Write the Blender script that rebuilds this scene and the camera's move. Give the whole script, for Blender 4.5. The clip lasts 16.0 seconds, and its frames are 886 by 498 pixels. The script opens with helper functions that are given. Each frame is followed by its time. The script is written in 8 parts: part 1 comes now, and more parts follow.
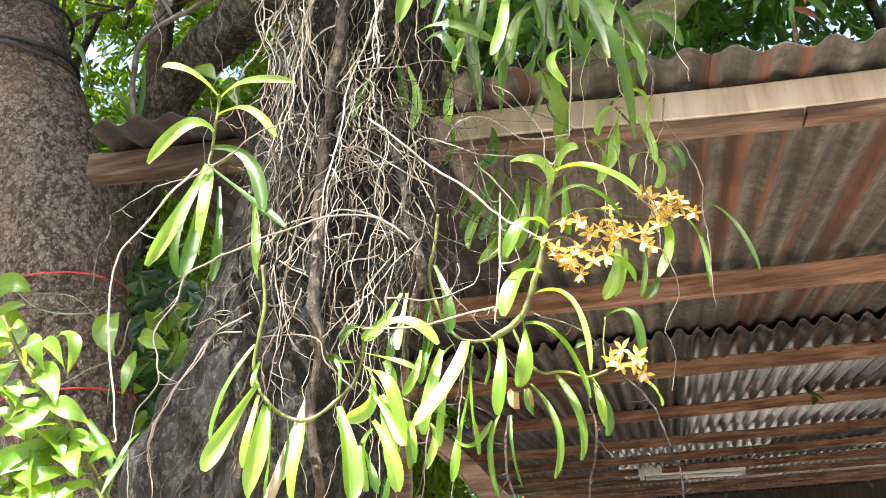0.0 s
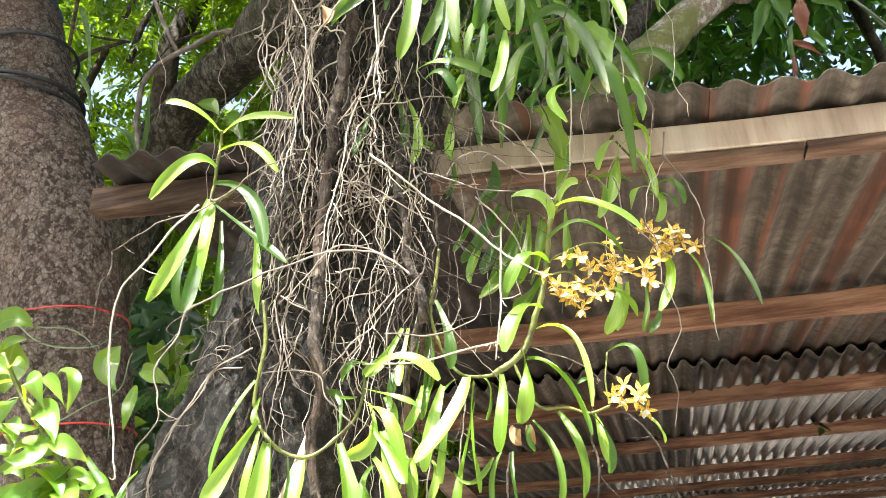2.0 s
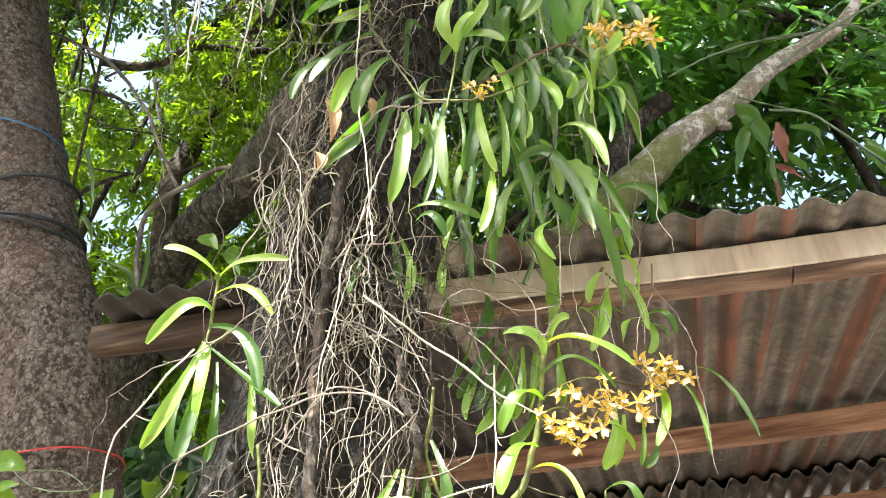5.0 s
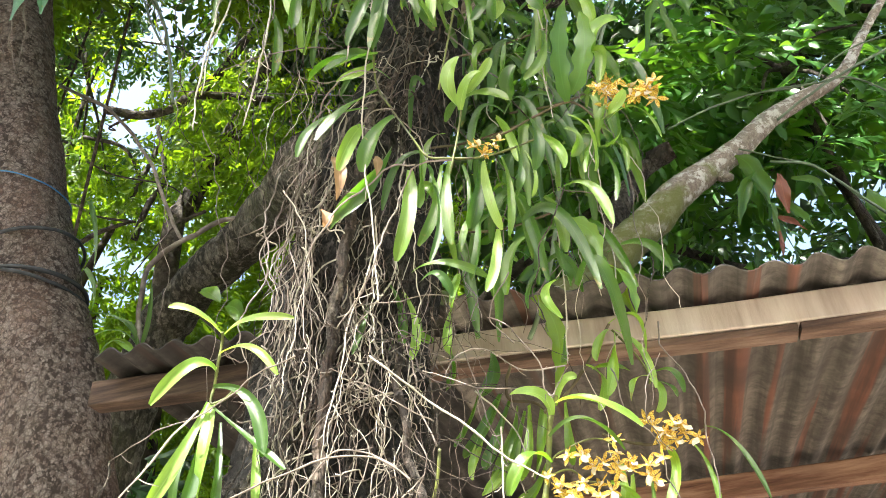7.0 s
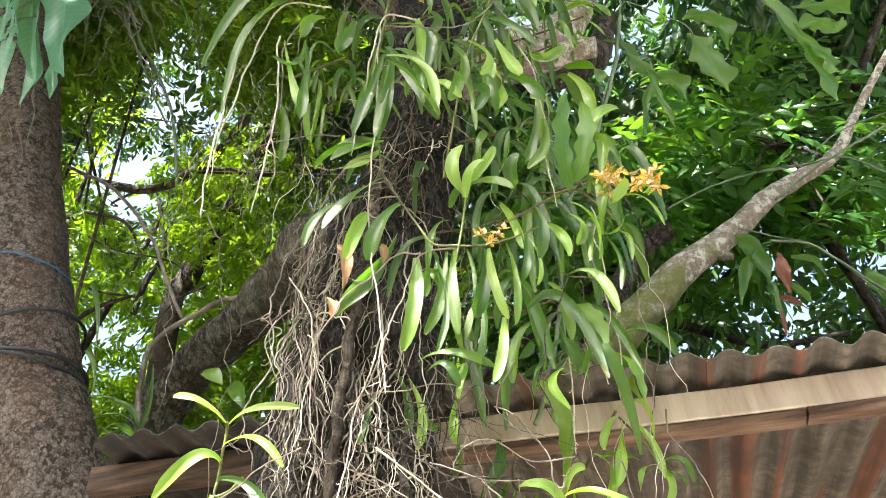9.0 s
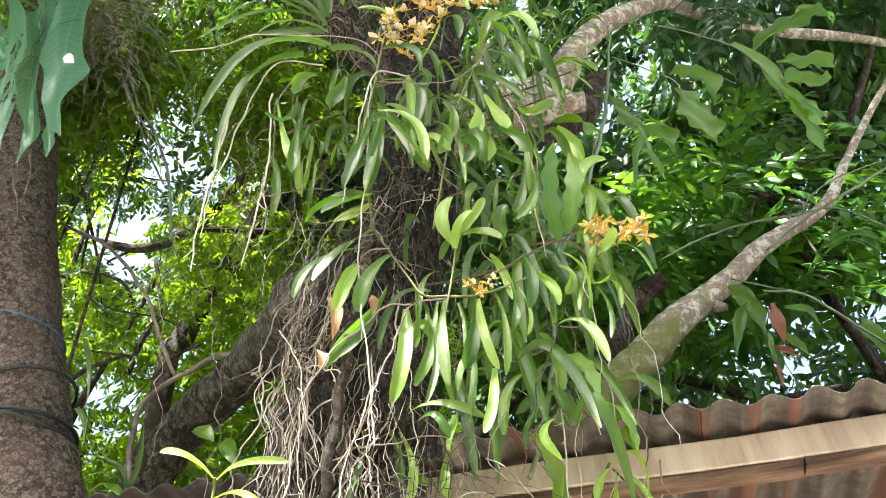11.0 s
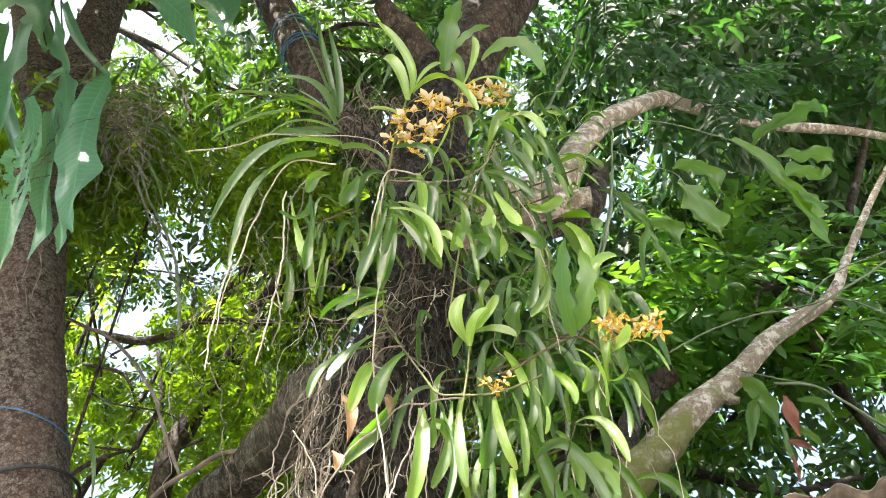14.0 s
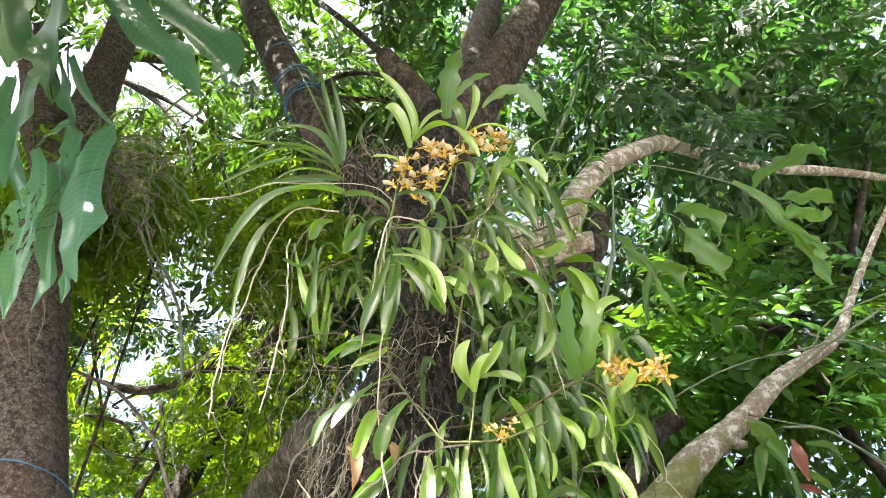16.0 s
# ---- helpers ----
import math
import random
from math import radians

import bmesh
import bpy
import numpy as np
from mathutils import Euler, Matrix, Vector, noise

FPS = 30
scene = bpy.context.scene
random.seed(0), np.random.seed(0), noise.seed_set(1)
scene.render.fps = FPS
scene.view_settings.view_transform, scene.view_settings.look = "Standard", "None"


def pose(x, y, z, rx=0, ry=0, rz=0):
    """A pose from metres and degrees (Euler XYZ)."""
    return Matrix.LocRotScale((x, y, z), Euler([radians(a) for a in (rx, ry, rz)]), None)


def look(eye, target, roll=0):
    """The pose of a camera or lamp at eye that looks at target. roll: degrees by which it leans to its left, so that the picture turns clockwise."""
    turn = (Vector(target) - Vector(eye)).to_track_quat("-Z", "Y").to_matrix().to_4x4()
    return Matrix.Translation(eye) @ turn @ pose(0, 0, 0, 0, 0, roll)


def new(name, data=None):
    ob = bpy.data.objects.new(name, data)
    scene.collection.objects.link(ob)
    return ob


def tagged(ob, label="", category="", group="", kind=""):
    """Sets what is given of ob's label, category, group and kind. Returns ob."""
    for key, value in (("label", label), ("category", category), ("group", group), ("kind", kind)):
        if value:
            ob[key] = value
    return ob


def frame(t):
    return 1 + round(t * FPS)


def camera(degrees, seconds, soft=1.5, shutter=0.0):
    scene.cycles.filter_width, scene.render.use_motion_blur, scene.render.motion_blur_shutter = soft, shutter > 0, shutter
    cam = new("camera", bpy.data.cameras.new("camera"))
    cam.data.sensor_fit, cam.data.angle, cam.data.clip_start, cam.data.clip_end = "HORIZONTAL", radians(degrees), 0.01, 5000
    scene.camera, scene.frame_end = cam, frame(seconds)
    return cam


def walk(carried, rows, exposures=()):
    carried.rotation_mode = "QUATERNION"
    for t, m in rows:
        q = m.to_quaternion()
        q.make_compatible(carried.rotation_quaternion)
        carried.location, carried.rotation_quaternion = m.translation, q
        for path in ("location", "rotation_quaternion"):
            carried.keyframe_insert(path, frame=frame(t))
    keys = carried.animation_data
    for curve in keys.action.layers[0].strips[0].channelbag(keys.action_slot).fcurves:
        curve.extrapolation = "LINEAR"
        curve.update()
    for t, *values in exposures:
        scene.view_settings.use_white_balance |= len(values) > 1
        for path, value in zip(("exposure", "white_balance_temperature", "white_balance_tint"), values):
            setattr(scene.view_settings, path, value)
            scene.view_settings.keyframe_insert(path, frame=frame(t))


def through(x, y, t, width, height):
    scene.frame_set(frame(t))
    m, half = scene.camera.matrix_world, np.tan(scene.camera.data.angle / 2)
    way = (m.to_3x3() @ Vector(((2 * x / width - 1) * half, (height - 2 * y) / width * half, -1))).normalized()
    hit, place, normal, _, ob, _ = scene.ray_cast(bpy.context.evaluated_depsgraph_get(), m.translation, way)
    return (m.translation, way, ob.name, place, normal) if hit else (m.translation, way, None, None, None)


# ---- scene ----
cam = camera(55.7, 16.0, 0.5)
PATH = [
    (0, (0.1090, 0.0830, 1.5900), (-0.0250, 1.9505, 2.2932), -3.70),
    (0.5, (0.1097, 0.0830, 1.5869), (-0.0263, 1.9504, 2.2899), -3.70),
    (1, (0.1103, 0.0811, 1.5929), (-0.0258, 1.9453, 2.3043), -3.71),
    (1.5, (0.1116, 0.0771, 1.5938), (-0.0248, 1.9387, 2.3120), -3.72),
    (2, (0.1138, 0.0802, 1.5976), (-0.0231, 1.9220, 2.3652), -3.78),
    (2.5, (0.1173, 0.0794, 1.6023), (-0.0167, 1.9098, 2.3970), -4.02),
    (3, (0.1230, 0.0746, 1.6068), (-0.0060, 1.8847, 2.4476), -4.18),
    (3.5, (0.1247, 0.0697, 1.6127), (0.0026, 1.8549, 2.5061), -4.37),
    (4, (0.1284, 0.0648, 1.6185), (0.0136, 1.8219, 2.5668), -4.77),
    (6.3, (0.1312, 0.0400, 1.6274), (0.0209, 1.7497, 2.6592), -5.74),
    (6.5, (0.1271, 0.0439, 1.6388), (0.0196, 1.7497, 2.6774), -5.65),
    (7, (0.1249, 0.0398, 1.6461), (0.0287, 1.7128, 2.7378), -5.78),
    (7.5, (0.1235, 0.0338, 1.6503), (0.0371, 1.6803, 2.7824), -5.79),
    (8, (0.1207, 0.0237, 1.6597), (0.0428, 1.6440, 2.8296), -6.00),
    (8.5, (0.1168, 0.0166, 1.6682), (0.0431, 1.6173, 2.8651), -6.08),
    (9, (0.1150, 0.0146, 1.6704), (0.0483, 1.5976, 2.8909), -6.46),
    (9.2, (0.1172, 0.0117, 1.6712), (0.0509, 1.5916, 2.8956), -6.47),
    (11.3, (0.1286, 0.0230, 1.6580), (0.0909, 1.5064, 2.9989), -7.73),
    (11.5, (0.1247, 0.0149, 1.6664), (0.0911, 1.4909, 3.0156), -7.86),
    (12, (0.1191, 0.0087, 1.6690), (0.0885, 1.4554, 3.0497), -8.01),
    (12.5, (0.1141, -0.0005, 1.6656), (0.0870, 1.4197, 3.0735), -7.95),
    (13, (0.1136, -0.0075, 1.6687), (0.0953, 1.3841, 3.1051), -8.21),
    (13.5, (0.1114, -0.0056, 1.6669), (0.0953, 1.3676, 3.1208), -8.42),
    (14, (0.1062, -0.0008, 1.6673), (0.0956, 1.3531, 3.1393), -8.73),
    (14.5, (0.1051, -0.0038, 1.6644), (0.0968, 1.3223, 3.1616), -9.10),
    (15, (0.1033, -0.0069, 1.6656), (0.0969, 1.3027, 3.1772), -9.41),
    (15.5, (0.1040, -0.0059, 1.6626), (0.1043, 1.2809, 3.1936), -9.65),
    (16, (0.1041, -0.0049, 1.6645), (0.1061, 1.2678, 3.2074), -9.75),
]
walk(cam, [(t, look(eye, target, roll)) for t, eye, target, roll in PATH], [(0, 2.27, 6300, 9), (2.5, 2.13, 6300, 8), (7, 2.2, 6300, 7), (9, 2.24, 6320, 7), (12.5, 2.36, 6350, 9), (16, 2.36, 6450, 10)])

# ---- world, sun, exposure ----
SUN_EL, SUN_AZ = 62.0, 205.0
world = bpy.data.worlds.new("sky")
scene.world = world
world.use_nodes = True
wn = world.node_tree
sky = wn.nodes.new("ShaderNodeTexSky")
sky.sky_type, sky.sun_disc = "NISHITA", False
sky.sun_elevation, sky.sun_rotation = radians(SUN_EL), radians(SUN_AZ)
sky.air_density, sky.dust_density, sky.ozone_density = 1.0, 7.0, 0.6
wn.links.new(sky.outputs[0], wn.nodes["Background"].inputs[0])
wn.nodes["Background"].inputs[1].default_value = 0.15
sun_way = Vector((math.sin(radians(SUN_AZ)) * math.cos(radians(SUN_EL)), math.cos(radians(SUN_AZ)) * math.cos(radians(SUN_EL)), math.sin(radians(SUN_EL))))
sun = new("sun", bpy.data.lights.new("sun", "SUN"))
sun.data.energy, sun.data.angle, sun.data.color = 5.0, radians(0.55), (1.0, 0.95, 0.86)
sun.matrix_world = look(sun_way * 30, (0, 0, 0))


# ---- materials ----
def nodes_of(name):
    m = bpy.data.materials.new(name)
    m.use_nodes = True
    nt = m.node_tree
    return m, nt, nt.nodes["Principled BSDF"]


def coords(nt, scale=(1, 1, 1), kind="Object", turn=0.0):
    tc, mp, rt = nt.nodes.new("ShaderNodeTexCoord"), nt.nodes.new("ShaderNodeMapping"), nt.nodes.new("ShaderNodeMapping")
    rt.inputs["Rotation"].default_value = (0, 0, radians(turn))
    nt.links.new(tc.outputs[kind], rt.inputs[0])
    nt.links.new(rt.outputs[0], mp.inputs[0])
    mp.inputs["Scale"].default_value = scale
    return mp.outputs[0]


def noise_tex(nt, vec, scale, detail=6.0, rough=0.6, distort=0.0):
    n = nt.nodes.new("ShaderNodeTexNoise")
    nt.links.new(vec, n.inputs["Vector"])
    n.inputs["Scale"].default_value, n.inputs["Detail"].default_value = scale, detail
    n.inputs["Roughness"].default_value, n.inputs["Distortion"].default_value = rough, distort
    return n.outputs[0]


def ramp(nt, fac, *stops):
    r = nt.nodes.new("ShaderNodeValToRGB")
    nt.links.new(fac, r.inputs[0])
    el = r.color_ramp.elements
    while len(el) < len(stops):
        el.new(0.5)
    for e, (at, col) in zip(el, stops):
        e.position, e.color = at, (*col, 1) if len(col) == 3 else col
    return r.outputs[0]


def mix(nt, fac, a, b, kind="MIX"):
    m = nt.nodes.new("ShaderNodeMix")
    m.data_type, m.blend_type = "RGBA", kind
    for sock, v in ((m.inputs[0], fac), (m.inputs[6], a), (m.inputs[7], b)):
        if hasattr(v, "is_output"):
            nt.links.new(v, sock)
        else:
            sock.default_value = v if isinstance(v, float) else (*v, 1)
    return m.outputs[2]


def bump(nt, bsdf, height, strength=0.5, dist=0.01):
    b = nt.nodes.new("ShaderNodeBump")
    nt.links.new(height, b.inputs["Height"])
    b.inputs["Strength"].default_value, b.inputs["Distance"].default_value = strength, dist
    nt.links.new(b.outputs[0], bsdf.inputs["Normal"])


def math_node(nt, op, a, b):
    m = nt.nodes.new("ShaderNodeMath")
    m.operation = op
    for sock, v in ((m.inputs[0], a), (m.inputs[1], b)):
        if hasattr(v, "is_output"):
            nt.links.new(v, sock)
        else:
            sock.default_value = v
    return m.outputs[0]


def bark(name, dark, mid, light, plate=26.0, stretch=0.45, patch=(0.3, 0.28, 0.25), patch_at=0.62, deep=0.012, pits=0.55, tint=None, ragged=0.034):
    """Rough bark: flaky plates of uneven tone and height at two sizes, dark cracks, grain, and paler patches."""
    m, nt, b = nodes_of(name)
    v = coords(nt, (1, 1, stretch))
    warp = nt.nodes.new("ShaderNodeTexNoise")
    warp.inputs["Scale"].default_value, warp.inputs["Detail"].default_value, warp.inputs["Roughness"].default_value = 45.0, 8.0, 0.75
    nt.links.new(v, warp.inputs["Vector"])
    vw = nt.nodes.new("ShaderNodeVectorMath")
    vw.operation = "MULTIPLY_ADD"
    nt.links.new(warp.outputs["Color"], vw.inputs[0])
    vw.inputs[1].default_value = (ragged, ragged, ragged)
    nt.links.new(v, vw.inputs[2])
    tone, edge = [], []
    for scale in (plate, plate * 2.3):
        for feature, store in (("F1", tone), ("DISTANCE_TO_EDGE", edge)):
            vor = nt.nodes.new("ShaderNodeTexVoronoi")
            vor.feature = feature
            vor.inputs["Scale"].default_value = scale
            nt.links.new(vw.outputs[0], vor.inputs["Vector"])
            if feature == "F1":
                sep = nt.nodes.new("ShaderNodeSeparateColor")
                nt.links.new(vor.outputs["Color"], sep.inputs[0])
                store.append(sep.outputs[0])
            else:
                store.append(vor.outputs["Distance"])
    fine = noise_tex(nt, coords(nt, (1, 1, 0.7)), 110.0, 9.0, 0.78)
    big = noise_tex(nt, coords(nt, (1, 1, 1.3)), 11.0, 8.0, 0.75)
    flake = math_node(nt, "ADD", math_node(nt, "MULTIPLY", tone[0], 0.3), math_node(nt, "MULTIPLY", tone[1], 0.25))
    flake = math_node(nt, "ADD", flake, math_node(nt, "MULTIPLY", fine, 0.5))
    crack = ramp(nt, edge[0], (0.0, (0, 0, 0)), (0.16, (1, 1, 1)))
    small = ramp(nt, edge[1], (0.0, (0, 0, 0)), (0.25, (1, 1, 1)))
    col = ramp(nt, flake, (0.41, dark), (0.51, mid), (0.63, light))
    col = mix(nt, ramp(nt, big, (patch_at - 0.06, (0, 0, 0)), (patch_at + 0.02, (0.85, 0.85, 0.85))), col, patch)
    if tint:
        worn = noise_tex(nt, coords(nt, (1, 1, 0.45)), 5.5, 7.0, 0.7)
        col = mix(nt, ramp(nt, worn, (0.48, (0, 0, 0)), (0.62, (0.55, 0.55, 0.55))), col, mix(nt, fine, tuple(0.45 * c for c in tint), tint))
    pit = noise_tex(nt, coords(nt, (1, 1, 0.8)), 21.0, 8.0, 0.8)
    col = mix(nt, ramp(nt, pit, (0.53, (0, 0, 0)), (0.63, (pits, pits, pits))), col, dark)
    col = mix(nt, ramp(nt, small, (0.0, (0.5, 0.5, 0.5)), (1.0, (0, 0, 0))), col, dark)
    col = mix(nt, ramp(nt, crack, (0.0, (0.62, 0.62, 0.62)), (1.0, (0, 0, 0))), col, dark)
    nt.links.new(col, b.inputs["Base Color"])
    b.inputs["Roughness"].default_value = 0.88
    h = math_node(nt, "ADD", math_node(nt, "ADD", math_node(nt, "MULTIPLY", crack, 0.45), math_node(nt, "MULTIPLY", small, 0.25)), math_node(nt, "MULTIPLY", flake, 0.9))
    bump(nt, b, h, 1.0, deep)
    return m


def leafy(name, top, back, vary=0.25, rough=0.38, through=0.45, glow=(1.0, 1.0, 0.35), spec=0.5, rand="Island", spots=None, coat=0.35, ribs=0.0):
    """A leaf that light also shines through; each leaf has its own shade."""
    m, nt, b = nodes_of(name)
    if rand == "Island":
        r = nt.nodes.new("ShaderNodeNewGeometry").outputs["Random Per Island"]
    else:
        r = nt.nodes.new("ShaderNodeObjectInfo").outputs["Random"]
    n = noise_tex(nt, coords(nt), 22.0, 4.0)
    col = mix(nt, ramp(nt, r, (0.0, (0, 0, 0)), (0.65, (0.35, 0.35, 0.35)), (1.0, (1, 1, 1))), top, back)
    col = mix(nt, math_node(nt, "MULTIPLY", n, vary), col, tuple(0.55 * c for c in top))
    relief, amount = n, 0.15
    if rand == "Object":
        uv = nt.nodes.new("ShaderNodeTexCoord").outputs["UV"]
        cut = nt.nodes.new("ShaderNodeSeparateXYZ")
        nt.links.new(uv, cut.inputs[0])
        mid = math_node(nt, "ABSOLUTE", math_node(nt, "SUBTRACT", cut.outputs[0], 0.5), 0.0)
        grow = nt.nodes.new("ShaderNodeMapping")
        grow.inputs["Scale"].default_value = (22.0, 1.2, 1.0)
        nt.links.new(uv, grow.inputs[0])
        vein = noise_tex(nt, grow.outputs[0], 1.6, 3.0, 0.6)
        col = mix(nt, ramp(nt, vein, (0.35, (0.35, 0.35, 0.35)), (0.65, (0, 0, 0))), col, tuple(0.6 * c for c in top))
        col = mix(nt, ramp(nt, mid, (0.0, (0.35, 0.35, 0.35)), (0.045, (0, 0, 0))), col, tuple(min(1.0, 1.5 * c + 0.02) for c in back))
        worn = math_node(nt, "ADD", math_node(nt, "MULTIPLY", cut.outputs[1], 0.16), noise_tex(nt, coords(nt), 45.0, 3.0))
        col = mix(nt, ramp(nt, worn, (0.78, (0, 0, 0)), (0.84, (0.8, 0.8, 0.8))), col, (0.25, 0.19, 0.06))
        side_vein = nt.nodes.new("ShaderNodeTexWave")
        side_vein.inputs["Scale"].default_value, side_vein.inputs["Distortion"].default_value = 9.0, 1.5
        slant = nt.nodes.new("ShaderNodeCombineXYZ")
        nt.links.new(math_node(nt, "SUBTRACT", cut.outputs[1], math_node(nt, "MULTIPLY", mid, 0.12)), slant.inputs[0])
        nt.links.new(slant.outputs[0], side_vein.inputs["Vector"])
        col = mix(nt, ramp(nt, side_vein.outputs["Fac"], (0.0, (ribs, ribs, ribs)), (0.25, (0, 0, 0))), col, tuple(min(1.0, 1.3 * c) for c in back))
        relief, amount = math_node(nt, "ADD", vein, math_node(nt, "MULTIPLY", n, 0.6)), 0.3
    if spots:
        col = mix(nt, ramp(nt, noise_tex(nt, coords(nt), 60.0, 3.0), (0.66, (0, 0, 0)), (0.74, (1, 1, 1))), col, spots)
    nt.links.new(col, b.inputs["Base Color"])
    b.inputs["Roughness"].default_value = rough
    b.inputs["Specular IOR Level"].default_value = spec
    if rand == "Object":
        b.inputs["Coat Weight"].default_value, b.inputs["Coat Roughness"].default_value = coat, 0.3
    tr = nt.nodes.new("ShaderNodeBsdfTranslucent")
    nt.links.new(mix(nt, 1.0, mix(nt, 0.5, col, glow), glow, "MULTIPLY"), tr.inputs[0])
    mx = nt.nodes.new("ShaderNodeMixShader")
    mx.inputs[0].default_value = through
    nt.links.new(b.outputs[0], mx.inputs[1])
    nt.links.new(tr.outputs[0], mx.inputs[2])
    nt.links.new(mx.outputs[0], nt.nodes["Material Output"].inputs[0])
    bump(nt, b, relief, amount, 0.003)
    return m


def rough_mat(name, *stops, scale=18.0, stretch=(1, 1, 1), rough=0.85, metal=0.0, deep=0.004, detail=8.0, kind="Object", turn=0.0):
    m, nt, b = nodes_of(name)
    n = noise_tex(nt, coords(nt, stretch, kind, turn), scale, detail, 0.65)
    big = noise_tex(nt, coords(nt), scale * 0.13, 3.0)
    col = ramp(nt, n, *stops)
    col = mix(nt, ramp(nt, big, (0.4, (0, 0, 0)), (0.7, (0.6, 0.6, 0.6))), col, tuple(0.6 * c for c in stops[0][1]))
    nt.links.new(col, b.inputs["Base Color"])
    b.inputs["Roughness"].default_value, b.inputs["Metallic"].default_value = rough, metal
    bump(nt, b, n, 0.5, deep)
    return m


# Grey-brown bark lowered in tone: shade behind the roots is in the colour.
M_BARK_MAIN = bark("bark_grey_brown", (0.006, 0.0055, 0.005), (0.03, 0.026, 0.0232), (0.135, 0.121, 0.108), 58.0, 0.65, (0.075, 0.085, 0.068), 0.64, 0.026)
M_BARK_LEFT = bark("bark_red_brown", (0.075, 0.057, 0.047), (0.35, 0.275, 0.23), (0.54, 0.465, 0.41), 74.0, 0.85, (0.5, 0.42, 0.365), 0.6, 0.026, 0.3, (0.46, 0.28, 0.2), 0.02)
M_BARK_LIMB = bark("bark_dark_limb", (0.03, 0.023, 0.018), (0.11, 0.088, 0.07), (0.27, 0.225, 0.185), 46.0, 0.5, (0.38, 0.34, 0.29), 0.6, 0.012, 0.4, (0.25, 0.15, 0.1))
M_BARK_MOSSY = bark("bark_mossy_grey", (0.03, 0.027, 0.018), (0.125, 0.112, 0.075), (0.3, 0.275, 0.21), 46.0, 0.5, (0.36, 0.35, 0.29), 0.6, 0.012, 0.4, (0.17, 0.19, 0.075))
M_BARK_FAR = bark("bark_far", (0.03, 0.023, 0.018), (0.07, 0.055, 0.043), (0.12, 0.1, 0.08), 14.0, 1.0, (0.15, 0.13, 0.1), 0.66, 0.006)


def pale_bark():
    """Pale smooth limb bark with lichen blotches, and moss towards its foot."""
    m, nt, b = nodes_of("bark_pale_mossy")
    v = coords(nt)
    n, big, fine = noise_tex(nt, v, 14.0, 5.0), noise_tex(nt, v, 38.0, 8.0, 0.7), noise_tex(nt, v, 120.0, 6.0, 0.7)
    col = ramp(nt, fine, (0.3, (0.15, 0.12, 0.1)), (0.55, (0.3, 0.255, 0.215)), (0.75, (0.46, 0.42, 0.37)))
    col = mix(nt, ramp(nt, n, (0.5, (0, 0, 0)), (0.62, (0.7, 0.7, 0.7))), col, (0.27, 0.25, 0.22))
    col = mix(nt, ramp(nt, big, (0.5, (0, 0, 0)), (0.58, (0.85, 0.85, 0.85))), col, (0.66, 0.65, 0.62))
    sep = nt.nodes.new("ShaderNodeSeparateXYZ")
    nt.links.new(v, sep.inputs[0])
    foot = math_node(nt, "SUBTRACT", 3.05, sep.outputs[2])
    moss = math_node(nt, "ADD", foot, math_node(nt, "MULTIPLY", n, 0.75))
    col = mix(nt, ramp(nt, moss, (0.5, (0, 0, 0)), (0.62, (0.85, 0.85, 0.85))), col, (0.14, 0.16, 0.03))
    nt.links.new(col, b.inputs["Base Color"])
    b.inputs["Roughness"].default_value = 0.9
    bump(nt, b, fine, 0.6, 0.006)
    return m


M_BARK_PALE = pale_bark()
M_ROOT = rough_mat("dry_root", (0.3, (0.11, 0.088, 0.073)), (0.55, (0.25, 0.215, 0.185)), (0.75, (0.44, 0.4, 0.355)), scale=30, deep=0.001)
M_ROOT_PALE = rough_mat("pale_live_root", (0.3, (0.38, 0.34, 0.27)), (0.6, (0.56, 0.53, 0.45)), (0.8, (0.7, 0.68, 0.6)), scale=25, deep=0.001)
M_VINE = rough_mat("green_vine", (0.3, (0.12, 0.17, 0.1)), (0.6, (0.2, 0.26, 0.17)), (0.8, (0.3, 0.34, 0.26)), scale=20, deep=0.001, rough=0.6)
M_STEM = rough_mat("orchid_stem", (0.36, (0.06, 0.06, 0.02)), (0.5, (0.15, 0.18, 0.035)), (0.66, (0.25, 0.28, 0.07)), scale=24, deep=0.001, rough=0.5)
M_STEM_OLD = rough_mat("old_stem", (0.3, (0.06, 0.045, 0.025)), (0.55, (0.12, 0.1, 0.05)), (0.75, (0.2, 0.18, 0.09)), scale=24, deep=0.001)
M_WOOD_FACE = rough_mat("sawn_fascia_wood", (0.3, (0.4, 0.32, 0.265)), (0.45, (0.52, 0.44, 0.375)), (0.6, (0.61, 0.54, 0.47)), (0.8, (0.7, 0.64, 0.575)), scale=26, stretch=(1.4, 0.6, 0.16), deep=0.004, detail=10.0, turn=9.0)
M_WOOD = rough_mat("reddish_purlin_wood", (0.34, (0.09, 0.04, 0.025)), (0.48, (0.22, 0.115, 0.072)), (0.62, (0.36, 0.225, 0.15)), scale=17, stretch=(0.22, 1.6, 2.2), deep=0.006, detail=10.0, turn=9.0)
M_WOOD_OLD = rough_mat("weathered_wood", (0.36, (0.06, 0.034, 0.024)), (0.5, (0.19, 0.118, 0.082)), (0.64, (0.33, 0.235, 0.175)), scale=17, stretch=(0.2, 1.8, 2.4), deep=0.005, detail=10.0, turn=9.0)
